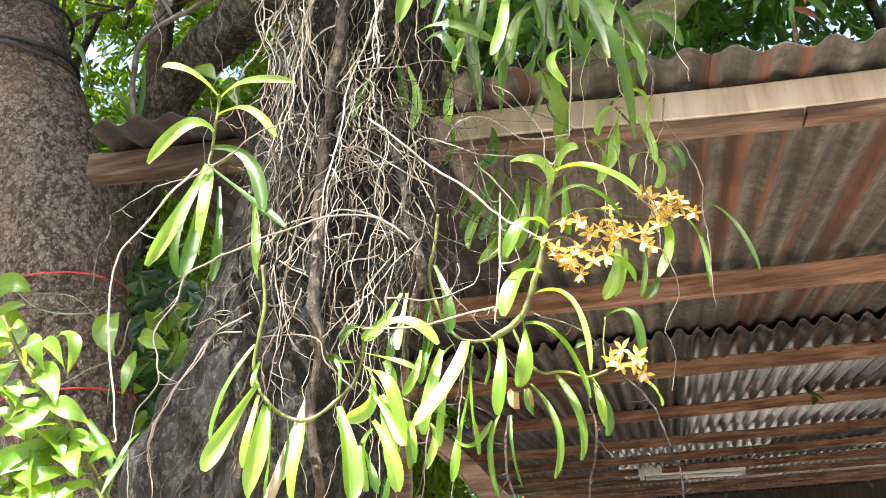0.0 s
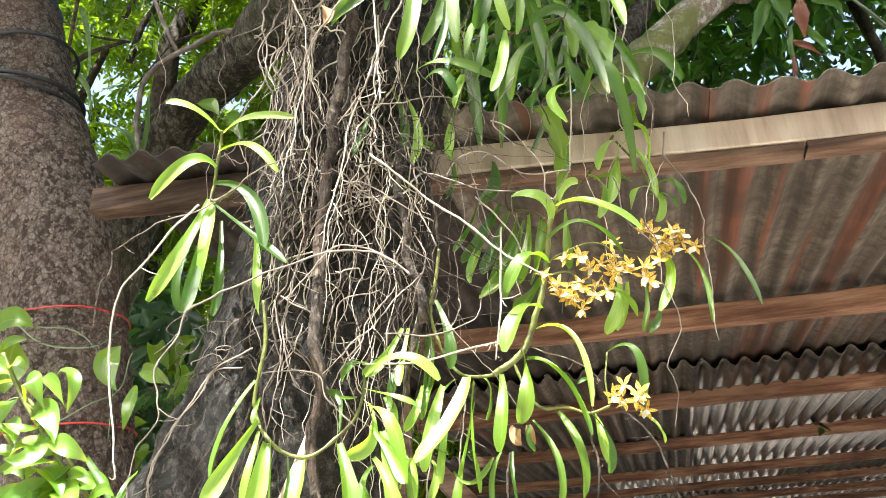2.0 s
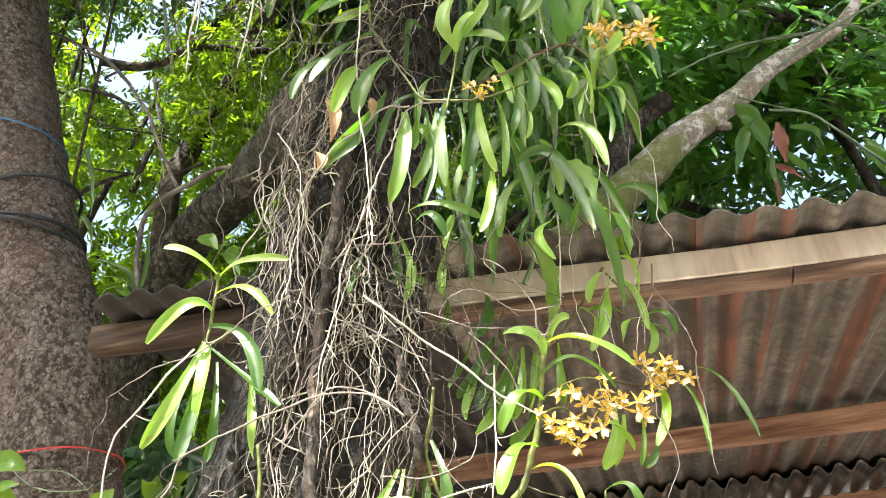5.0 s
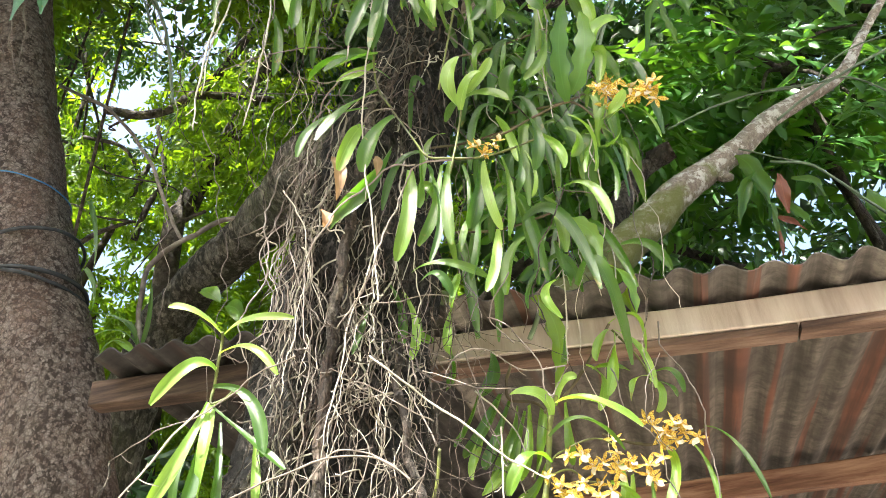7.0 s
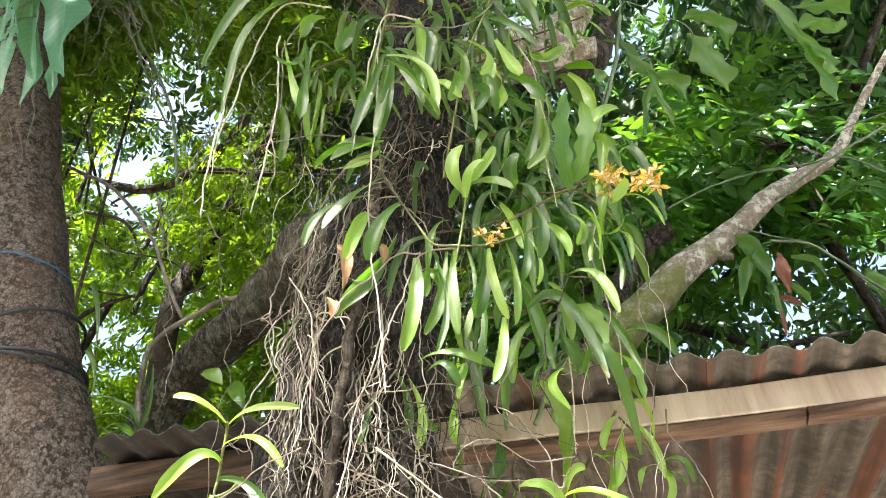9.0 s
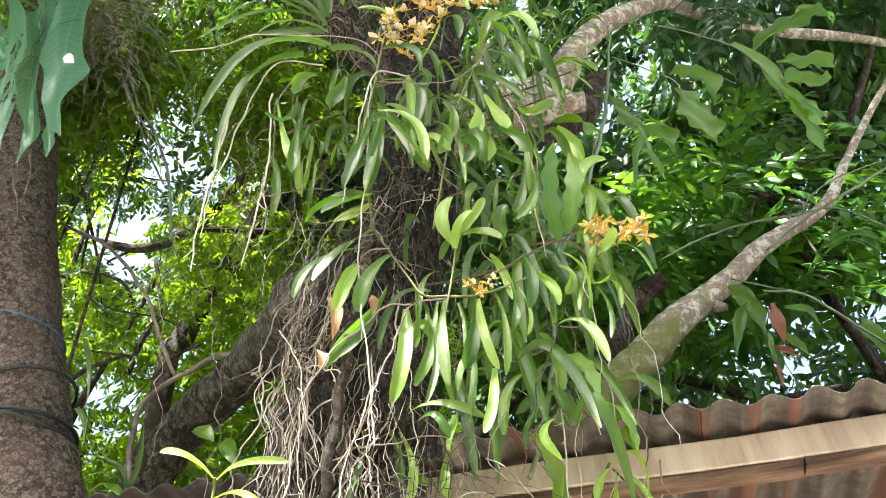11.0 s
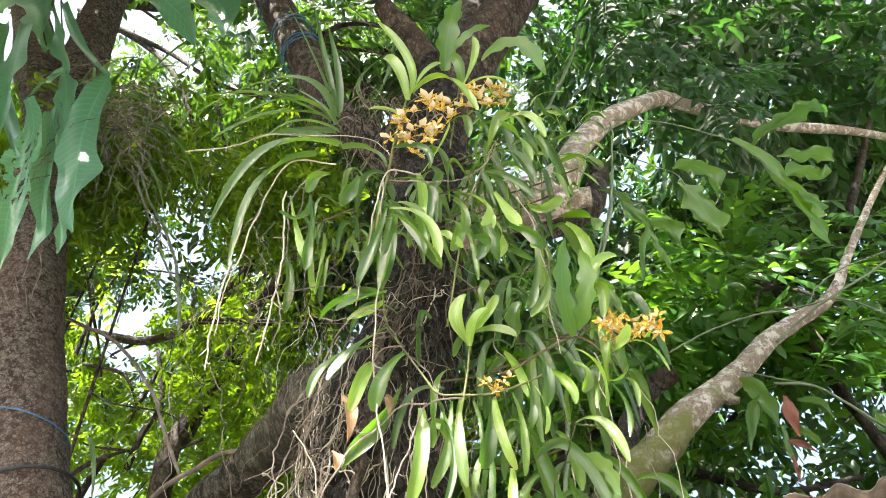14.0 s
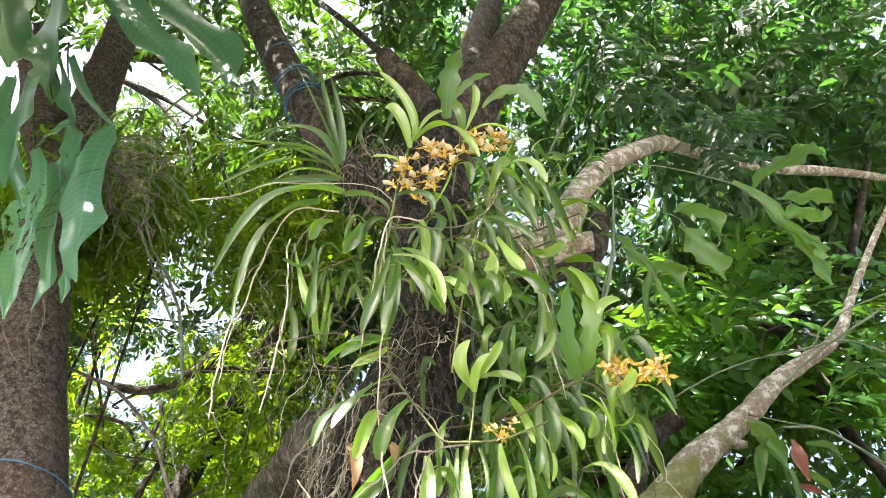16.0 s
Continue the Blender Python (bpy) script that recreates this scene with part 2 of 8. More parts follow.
# Brown wood of the left eave beam, toned down to stand for shade.
M_WOOD_SHADED = rough_mat("shaded_brown_wood", (0.38, (0.022, 0.014, 0.01)), (0.5, (0.095, 0.06, 0.042)), (0.62, (0.21, 0.145, 0.1)), scale=16, stretch=(0.2, 1.8, 2.4), deep=0.005, detail=10.0, turn=9.0)
M_WOOD_PALE = rough_mat("pale_bare_wood", (0.3, (0.22, 0.16, 0.12)), (0.5, (0.38, 0.3, 0.24)), (0.7, (0.5, 0.42, 0.36)), scale=14, stretch=(3, 3, 0.4), deep=0.002)
# Ground stays out of view; its pale colour bounces sunlight under the roof.
M_GROUND = rough_mat("bounce_earth", (0.3, (0.24, 0.2, 0.16)), (0.55, (0.38, 0.33, 0.275)), (0.75, (0.48, 0.43, 0.37)), scale=6, deep=0.02)


def sheet_mat(name, base, lite, rust, rust_at, rough=0.75, metal=0.0):
    """Corrugated sheet: long stains and rust runs along the corrugations."""
    m, nt, b = nodes_of(name)
    run = noise_tex(nt, coords(nt, (1.0, 0.02, 0.0), "Object", 9.0), 19.0, 3.0, 0.5)
    groove = noise_tex(nt, coords(nt, (1.0, 0.03, 1.0), "Object", 9.0), 42.0, 3.0, 0.6)
    spot = noise_tex(nt, coords(nt), 26.0, 8.0, 0.7)
    col = ramp(nt, spot, (0.36, base), (0.64, lite))
    col = mix(nt, ramp(nt, run, (rust_at, (0, 0, 0)), (rust_at + 0.04, (0.9, 0.9, 0.9))), col, rust)
    col = mix(nt, ramp(nt, groove, (0.42, (0.6, 0.6, 0.6)), (0.6, (0, 0, 0))), col, tuple(0.5 * c for c in base))
    big = noise_tex(nt, coords(nt), 3.0, 3.0)
    col = mix(nt, ramp(nt, big, (0.45, (0, 0, 0)), (0.7, (0.7, 0.7, 0.7))), col, tuple(0.45 * c for c in base))
    nt.links.new(col, b.inputs["Base Color"])
    b.inputs["Roughness"].default_value, b.inputs["Metallic"].default_value = rough, metal
    bump(nt, b, spot, 0.3, 0.002)
    return m


M_SHEET = sheet_mat("aged_cement_sheet", (0.072, 0.064, 0.054), (0.225, 0.202, 0.172), (0.14, 0.068, 0.045), 0.58)
# Left eave sheet: the shade under the tree is put into its colour.
M_SHEET_SHADED = sheet_mat("shaded_sheet", (0.018, 0.016, 0.015), (0.075, 0.068, 0.06), (0.05, 0.028, 0.02), 0.6)
M_SHEET_RUST = sheet_mat("rust_streaked_sheet", (0.07, 0.062, 0.053), (0.205, 0.182, 0.154), (0.19, 0.073, 0.045), 0.54)
M_SHEET_ZINC = sheet_mat("dull_zinc_sheet", (0.1, 0.092, 0.085), (0.27, 0.255, 0.24), (0.12, 0.07, 0.05), 0.58, 0.34, 0.85)
M_LEAF = leafy("orchid_leaf", (0.095, 0.185, 0.022), (0.17, 0.275, 0.034), 0.3, 0.3, 0.3, (0.7, 1.0, 0.15), rand="Object", coat=0.2)
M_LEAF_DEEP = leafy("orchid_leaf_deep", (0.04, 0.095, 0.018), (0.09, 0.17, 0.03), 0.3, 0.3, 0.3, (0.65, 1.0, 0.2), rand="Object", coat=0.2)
# Lit, middle and shaded copies of one leaf: sun and shade in the colour.
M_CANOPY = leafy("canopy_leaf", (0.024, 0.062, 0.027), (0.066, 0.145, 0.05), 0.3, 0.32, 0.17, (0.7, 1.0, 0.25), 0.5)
M_CANOPY_LIT = leafy("canopy_leaf_lit", (0.028, 0.066, 0.012), (0.15, 0.25, 0.025), 0.3, 0.4, 0.48, (0.8, 1.0, 0.15), 0.35)
# Sapling green raised so that its sprays read as sunlit patches.
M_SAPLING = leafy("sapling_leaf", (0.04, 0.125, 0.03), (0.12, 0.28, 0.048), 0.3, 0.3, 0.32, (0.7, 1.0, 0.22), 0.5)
M_CANOPY_SHADED = leafy("canopy_leaf_shaded", (0.017, 0.044, 0.022), (0.046, 0.102, 0.043), 0.3, 0.32, 0.22, (0.6, 1.0, 0.35), 0.6)


# ---- building helpers ----
def thing(name, at=(0, 0, 0), label="", category="", group="", kind=""):
    ob = new(name)
    ob.location = at
    ob.empty_display_size = 0.05
    return tagged(ob, label, category, group, kind)


def obj_of(name, verts, faces, mat, parent=None, label="", smooth=True, cols=5):
    me = bpy.data.meshes.new(name)
    me.from_pydata([tuple(v) for v in verts], [], [tuple(f) for f in faces])
    me.materials.append(mat)
    me.polygons.foreach_set("use_smooth", [smooth] * len(me.polygons))
    me.update()
    ob = new(name, me)
    if parent:
        ob.parent = parent
        up = parent
        off = Vector((0, 0, 0))
        while up:
            off += up.location
            up = up.parent
        ob.location = -off
    if label:
        ob["label"] = label
    if name in ("leaf", "frond", "dry_leaf"):
        rows = len(verts) // cols - 1
        idx = np.empty(len(me.loops), dtype=np.int32)
        me.loops.foreach_get("vertex_index", idx)
        uv = me.uv_layers.new(name="blade")
        uv.data.foreach_set("uv", np.stack([(idx % cols) / (cols - 1), (idx // cols) / rows], axis=1).ravel())
    return ob


def smooth_line(points, per=8):
    """Catmull-Rom through the points."""
    p = [Vector(q) for q in points]
    p = [2 * p[0] - p[1], *p, 2 * p[-1] - p[-2]]
    out = []
    for i in range(1, len(p) - 2):
        a, b, c, d = p[i - 1 : i + 3]
        for k in range(per):
            t = k / per
            out.append(0.5 * (2 * b + (c - a) * t + (2 * a - 5 * b + 4 * c - d) * t * t + (3 * b - a - 3 * c + d) * t**3))
    out.append(p[-2])
    return out


def tube(points, radii, ring=8, per=6, wob=0.0, grain=6.0, raw=False, seed=0.0, ridge=0.0):
    """Vertices and faces of a limb along the points; wob roughens it."""
    line = [Vector(q) for q in points] if raw else smooth_line(points, per)
    n = len(line)
    if not hasattr(radii, "__len__"):
        radii = (radii, radii)
    verts, faces = [], []
    side = None
    for i, c in enumerate(line):
        d = (line[min(i + 1, n - 1)] - line[max(i - 1, 0)]).normalized()
        if side is None:
            side = d.cross(Vector((0.3, 1, 0.2))).normalized()
        side = (side - d * side.dot(d)).normalized()
        other = d.cross(side)
        f = i / (n - 1) * (len(radii) - 1)
        k = min(int(f), len(radii) - 2)
        r = radii[k] + (radii[k + 1] - radii[k]) * (f - k)
        for j in range(ring):
            a = 2 * math.pi * j / ring
            out = side * math.cos(a) + other * math.sin(a)
            rr = r
            if wob:
                q = (c + out * r) * grain + Vector((seed, 0, 0))
                rr = r * (1 + wob * (noise.noise(q) + 0.5 * noise.noise(q * 2.7) + 0.35 * noise.noise(Vector((q.x * 5, q.y * 5, q.z * 1.6)))))
            if ridge:
                q = c + out * r
                rr += ridge * (1 - 2 * abs(noise.noise((q.x * 42, q.y * 42, q.z * 17)))) + 0.5 * ridge * noise.noise((q.x * 95, q.y * 95, q.z * 60))
            verts.append(c + out * rr)
    for i in range(n - 1):
        for j in range(ring):
            j2 = (j + 1) % ring
            faces.append((i * ring + j, i * ring + j2, (i + 1) * ring + j2, (i + 1) * ring + j))
    faces.append(tuple(range(ring - 1, -1, -1)))
    faces.append(tuple((n - 1) * ring + j for j in range(ring)))
    return verts, faces


def limb(name, points, radii, mat, parent=None, ring=14, per=10, wob=0.12, grain=6.0, label="", ridge=0.0):
    return obj_of(name, *tube(points, radii, ring, per, wob, grain, ridge=ridge), mat, parent, label)


# ---- ground ----
def ground_sheet():
    n, verts, faces = 60, [], []
    for i in range(n + 1):
        for j in range(n + 1):
            u, v = 2 * i / n - 1, 2 * j / n - 1
            x, y = 160 * u * abs(u) ** 1.6, 160 * v * abs(v) ** 1.6
            verts.append((x, y, 0.04 * noise.noise((x * 0.6, y * 0.6, 0))))
    for i in range(n):
        for j in range(n):
            a = i * (n + 1) + j
            faces.append((a, a + n + 1, a + n + 2, a + 1))
    return tagged(obj_of("ground", verts, faces, M_GROUND), "packed earth yard out of view, made pale to bounce sunlight up", "ground", kind="structure")


ground_sheet()

# ---- tree carrying the orchids ----
host = thing("orchid_tree", (-0.5, 1.45, 0), "old grey-brown tree trunk leaning, hung with orchids and roots", "tree")
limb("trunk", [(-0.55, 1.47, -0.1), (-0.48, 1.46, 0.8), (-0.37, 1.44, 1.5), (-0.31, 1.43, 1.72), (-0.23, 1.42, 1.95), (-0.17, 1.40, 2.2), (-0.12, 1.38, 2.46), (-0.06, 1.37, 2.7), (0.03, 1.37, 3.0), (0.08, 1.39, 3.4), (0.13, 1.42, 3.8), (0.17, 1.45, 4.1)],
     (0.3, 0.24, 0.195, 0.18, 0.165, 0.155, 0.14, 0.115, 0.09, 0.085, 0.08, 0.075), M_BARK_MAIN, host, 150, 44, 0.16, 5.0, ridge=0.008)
limb("limb", [(0.10, 1.42, 3.28), (0.25, 1.42, 3.33), (0.373, 1.440, 3.374), (0.465, 1.460, 3.493), (0.548, 1.490, 3.650), (0.670, 1.530, 3.804), (0.796, 1.580, 3.922), (0.908, 1.640, 4.020), (1.002, 1.700, 4.041), (1.174, 1.800, 4.076), (1.393, 1.900, 4.099), (1.672, 2.000, 4.136), (2.073, 2.200, 4.219)],
     (0.075, 0.075, 0.062, 0.045, 0.036, 0.032, 0.029, 0.026, 0.024, 0.022, 0.02, 0.016, 0.01), M_BARK_PALE, host, 24, 12, 0.16, 9.0, "pale lichen-spotted limb")
limb("sawn_stub", [(0.318, 1.450, 3.329), (0.383, 1.420, 3.306), (0.441, 1.400, 3.299), (0.487, 1.390, 3.288)], (0.04, 0.034, 0.029, 0.026), M_BARK_PALE, host, 16, 8, 0.14)
limb("limb", [(0.33, 1.47, 3.32), (0.45, 1.55, 3.42), (0.56, 1.66, 3.58), (0.66, 1.8, 3.9)], (0.06, 0.055, 0.04, 0.03), M_BARK_LIMB, host, 14, 8, 0.12)
limb("limb", [(0.12, 1.44, 3.6), (0.2, 1.44, 3.9), (0.30, 1.45, 4.165), (0.48, 1.48, 4.55), (0.71, 1.53, 5.06), (0.95, 1.6, 5.6)],
     (0.07, 0.075, 0.085, 0.085, 0.08, 0.07), M_BARK_LIMB, host, 20, 10, 0.12)
limb("limb", [(0.22, 1.5, 4.0), (0.31, 1.56, 4.48), (0.42, 1.62, 5.0), (0.54, 1.68, 5.5)], (0.08, 0.075, 0.07, 0.06), M_BARK_LIMB, host, 16, 8, 0.12)
limb("sawn_stub", [(0.17, 1.44, 3.95), (0.12, 1.42, 4.2), (0.014, 1.38, 4.49)], (0.06, 0.05, 0.038), M_BARK_LIMB, host, 16, 8, 0.14)
limb("cut_face", [(0.016, 1.381, 4.485), (0.0125, 1.3795, 4.4945)], (0.034, 0.033), M_WOOD_PALE, host, 16, 2, 0.1, label="pale sawn end of the stub")
limb("limb", [(0.05, 1.42, 3.5), (-0.08, 1.47, 3.8), (-0.19, 1.51, 4.03), (-0.28, 1.56, 4.43), (-0.412, 1.61, 4.93), (-0.593, 1.66, 5.69), (-0.74, 1.7, 6.4)],
     (0.05, 0.055, 0.065, 0.07, 0.075, 0.075, 0.07), M_BARK_LIMB, host, 20, 10, 0.12)
limb("limb", [(-0.08, 1.42, 2.7), (-0.227, 1.550, 2.904), (-0.366, 1.750, 2.984), (-0.506, 1.930, 3.031), (-0.677, 2.070, 3.009), (-0.821, 2.160, 2.939), (-0.902, 2.200, 2.823), (-1.06, 2.2, 2.2), (-1.1, 2.2, 1.4), (-1.12, 2.2, -0.1)],
     (0.09, 0.084, 0.074, 0.067, 0.065, 0.067, 0.073, 0.084, 0.096, 0.112), M_BARK_MOSSY, host, 40, 18, 0.16, ridge=0.005)

# ---- second trunk ----
second = thing("rope_tied_tree", (-0.8, 1.74, 0), "dark red-brown trunk of a tree bound with cords", "tree")
limb("trunk", [(-0.722, 1.76, -0.100), (-0.762, 1.76, 1.200), (-0.798, 1.76, 1.757), (-0.832, 1.76, 2.080), (-0.925, 1.76, 2.490), (-1.030, 1.76, 2.800), (-1.125, 1.76, 3.150), (-1.215, 1.76, 3.500), (-1.290, 1.76, 3.880), (-1.340, 1.76, 4.200), (-1.350, 1.76, 4.700)],
     (0.15, 0.13, 0.122, 0.126, 0.126, 0.122, 0.119, 0.117, 0.115, 0.108, 0.1), M_BARK_LEFT, second, 110, 34, 0.06, 6.0, ridge=0.0045)
limb("limb", [(-1.36, 1.76, 4.6), (-1.384, 1.76, 5.287), (-1.4, 1.76, 5.829), (-1.418, 1.78, 6.586)], (0.1, 0.1, 0.09, 0.08), M_BARK_LEFT, second, 18, 8, 0.12)
limb("limb", [(-1.34, 1.76, 4.5), (-1.6, 1.75, 5.2), (-1.9, 1.75, 6.2)], (0.1, 0.1, 0.08), M_BARK_LEFT, second, 18, 8, 0.12)

limb("limb", [(-0.1, 1.5, 2.5), (0.15, 1.68, 2.5), (0.337, 1.760, 2.608), (0.444, 1.780, 2.700), (0.535, 1.800, 2.787), (0.636, 1.820, 2.882), (0.748, 1.840, 2.963), (0.845, 1.850, 3.031), (0.931, 1.860, 3.105), (1.043, 1.870, 3.172), (1.132, 1.870, 3.212), (1.208, 1.870, 3.273), (1.288, 1.870, 3.381), (1.490, 1.880, 3.632), (1.752, 1.900, 3.936)],
     (0.046, 0.048, 0.05, 0.05, 0.046, 0.041, 0.036, 0.031, 0.028, 0.023, 0.019, 0.018, 0.013, 0.011, 0.008), M_BARK_PALE, host, 28, 14, 0.16, 9.0, "pale lichen-blotched limb, mossy at its foot")
limb("limb", [(0.392, 1.800, 2.708), (0.455, 1.860, 2.828), (0.522, 1.900, 2.954), (0.593, 1.930, 3.051), (0.670, 1.950, 3.110)], (0.03, 0.03, 0.028, 0.025, 0.022), M_BARK_LIMB, host, 16, 10, 0.15, 9.0)
limb("sawn_stub", [(0.616, 1.930, 3.078), (0.657, 1.920, 3.089), (0.681, 1.910, 3.093)], (0.024, 0.026, 0.022), M_BARK_LIMB, host, 14, 8, 0.2)
limb("knot", [(0.746, 1.840, 2.956), (0.761, 1.830, 2.923), (0.780, 1.820, 2.907)], (0.018, 0.015, 0.008), M_BARK_PALE, host, 14, 8, 0.2)

# ---- shed roof ----
ROOF_O, ROOF_TURN = Vector((0.0, 1.505, 0.0)), radians(-9)
ROOF_A, ROOF_B = Vector((math.cos(ROOF_TURN), math.sin(ROOF_TURN), 0)), Vector((-math.sin(ROOF_TURN), math.cos(ROOF_TURN), 0))


def roof_z(s, d):
    return 2.405 - 0.085 * s * math.exp(-max(d, 0) / 1.2)


def roof_at(s, d, up=0.0):
    p = ROOF_O + ROOF_A * s + ROOF_B * d
    return Vector((p.x, p.y, roof_z(s, d) + up))


roof = thing("shed_roof", ROOF_O, "low corrugated roof of an open shed on wooden purlins", "roof", kind="structure")


def roof_sheet(s0, s1, d0, d1, up, mat, label="", amp=0.009):
    pitch, thick = 0.077, 0.004
    ns, nd = int((s1 - s0) / pitch * 8), 12
    verts, faces = [], []
    ph = random.uniform(0, 6.28)
    for layer in (0, 1):
        for i in range(ns + 1):
            s = s0 + (s1 - s0) * i / ns
            for j in range(nd + 1):
                d = d0 + (d1 - d0) * j / nd
                wave = math.sin(2 * math.pi * s / pitch)
                z = up + amp * (1.25 * wave - 0.25 * wave**3) * (1 + 0.35 * noise.noise((s * 7, d, ph))) + 0.004 * noise.noise((s * 4, d * 2, ph)) + thick * layer
                if j == 0:
                    z += 0.006 * noise.noise((s * 9, ph, 0))
                verts.append(roof_at(s, d + 0.012 * noise.noise((s * 3, ph, 1)) * (j == 0), z))
    m = (ns + 1) * (nd + 1)
    for i in range(ns):
        for j in range(nd):
            a = i * (nd + 1) + j
            faces.append((a, a + 1, a + nd + 2, a + nd + 1))
            faces.append((m + a, m + a + nd + 1, m + a + nd + 2, m + a + 1))
        a = i * (nd + 1)
        faces.append((a, a + nd + 1, m + a + nd + 1, m + a))
        a += nd
        faces.append((a, m + a, m + a + nd + 1, a + nd + 1))
    return obj_of("sheet", verts, faces, mat, roof, label)


cuts = [-0.68, -0.04, 0.545, 1.3, 2.05, 2.8, 3.55, 4.3, 5.05, 5.8, 6.55]
for i, (a, b) in enumerate(zip(cuts, cuts[1:])):
    roof_sheet(a - 0.03, b + 0.015, -0.07 - 0.01 * (i % 2), 2.6, 0.014 + 0.006 * (i % 2), M_SHEET_SHADED if i == 0 else M_SHEET_RUST if i in (2, 3, 5, 8) else M_SHEET)
for k, (d0, d1) in enumerate(((1.98, 3.9), (3.8, 5.7), (5.6, 7.5), (7.4, 9.4), (9.3, 11.6), (11.5, 13.4))):
    row = cuts if k == 0 else [-1.45] + cuts
    for i, (a, b) in enumerate(zip(row, row[1:])):
        roof_sheet(a - 0.03, b + 0.015, d0 - 0.01 * (i % 2), d1, -0.018 + 0.006 * (i % 2), M_SHEET_ZINC if a > (0.5 if k < 2 else -0.1) and (i + k) % 6 else M_SHEET, "", 0.017)


def beam(name, a, b, wide, high, mat, parent, label="", segs=14):
    """A slightly bowed sawn timber between a and b."""
    a, b = Vector(a), Vector(b)
    way = (b - a).normalized()
    side = way.cross(Vector((0, 0, 1))).normalized()
    up = side.cross(way)
    verts, faces, c = [], [], 0.1
    prof = [(-1, -1 + c), (-1 + c, -1), (1 - c, -1), (1, -1 + c), (1, 1 - c), (1 - c, 1), (-1 + c, 1), (-1, 1 - c)]
    for i in range(segs + 1):
        p = a + (b - a) * (i / segs)
        w = 1 + 0.09 * noise.noise(p * 5)
        o = side * 0.006 * noise.noise(p * 2) + up * 0.006 * noise.noise(p * 2.3 + Vector((5, 0, 0)))
        verts += [p + o + side * (x * wide / 2 * w) + up * (y * high / 2 * w) for x, y in prof]
    for i in range(segs):
        for j in range(8):
            j2 = (j + 1) % 8
            faces.append((i * 8 + j, (i + 1) * 8 + j, (i + 1) * 8 + j2, i * 8 + j2))
    faces += [tuple(range(8)), tuple(segs * 8 + j for j in range(7, -1, -1))]
    return obj_of(name, verts, faces, mat, parent, label, smooth=False)


beam("fascia_beam", roof_at(-0.765, 0.03, -0.035), roof_at(-0.1, 0.03, -0.035), 0.05, 0.056, M_WOOD_SHADED, roof, "weathered brown eave beam, darkened as if in shade")
beam("fascia_beam", roof_at(-0.1, 0.03, -0.03), roof_at(6.5, 0.03, -0.03), 0.05, 0.056, M_WOOD_FACE, roof, "pale sawn timber eave beam", 40)
beam("eave_batten", roof_at(-0.12, 0.034, -0.0665), roof_at(0.66, 0.034, -0.0675), 0.05, 0.015, M_WOOD_OLD, roof, "brown batten under the eave beam", 16)
beam("eave_batten", roof_at(0.665, 0.032, -0.066), roof_at(6.5, 0.032, -0.067), 0.052, 0.014, M_WOOD_OLD, roof, "brown batten under the eave beam", 40)
PURLINS = (1.14, 2.44, 3.74, 5.2, 6.35, 7.6, 8.8, 10.2, 11.5)
for k, d in enumerate(PURLINS):
    beam("purlin", roof_at(-0.75 if d < 3.9 else -1.5, d + 0.02, -0.058), roof_at(6.5, d - 0.02, -0.056), 0.05, 0.066, M_WOOD, roof, "reddish wooden purlin", 44)

# ---- far end of the shed ----
back = [roof_at(-1.5, 13.3), roof_at(6.5, 13.3)]
# Added dark screen hides the bright far end; open below to admit light.
beam("shed_back_wall", (back[0].x, back[0].y, 2.1), (back[1].x, back[1].y, 2.1), 0.06, 0.8, rough_mat("dark_plank", (0.3, (0.02, 0.015, 0.012)), (0.55, (0.045, 0.035, 0.028)), (0.75, (0.08, 0.065, 0.05)), scale=6, stretch=(4, 4, 0.4)), None, segs=4)
tagged(bpy.data.objects["shed_back_wall"], "dark boards added at the far gable to hide the bright end", "wall", kind="structure")


# Slab out of view, coloured pale and warm to bounce light under the roof.
floor = [roof_at(-0.6, 0.6), roof_at(6.4, 0.6), roof_at(6.4, 13.2), roof_at(-0.6, 13.2)]
obj_of("floor", [(q.x, q.y, 0.03) for q in floor] + [(q.x, q.y, 0.1) for q in floor], [(4, 5, 6, 7), (0, 1, 5, 4), (1, 2, 6, 5), (2, 3, 7, 6), (3, 0, 4, 7)],
       rough_mat("bounce_concrete", (0.3, (0.42, 0.31, 0.24)), (0.55, (0.54, 0.42, 0.34)), (0.75, (0.6, 0.5, 0.42)), scale=5, deep=0.003), smooth=False)
tagged(bpy.data.objects["floor"], "unseen reddish shed floor, added to bounce warm light up", "floor", kind="structure")


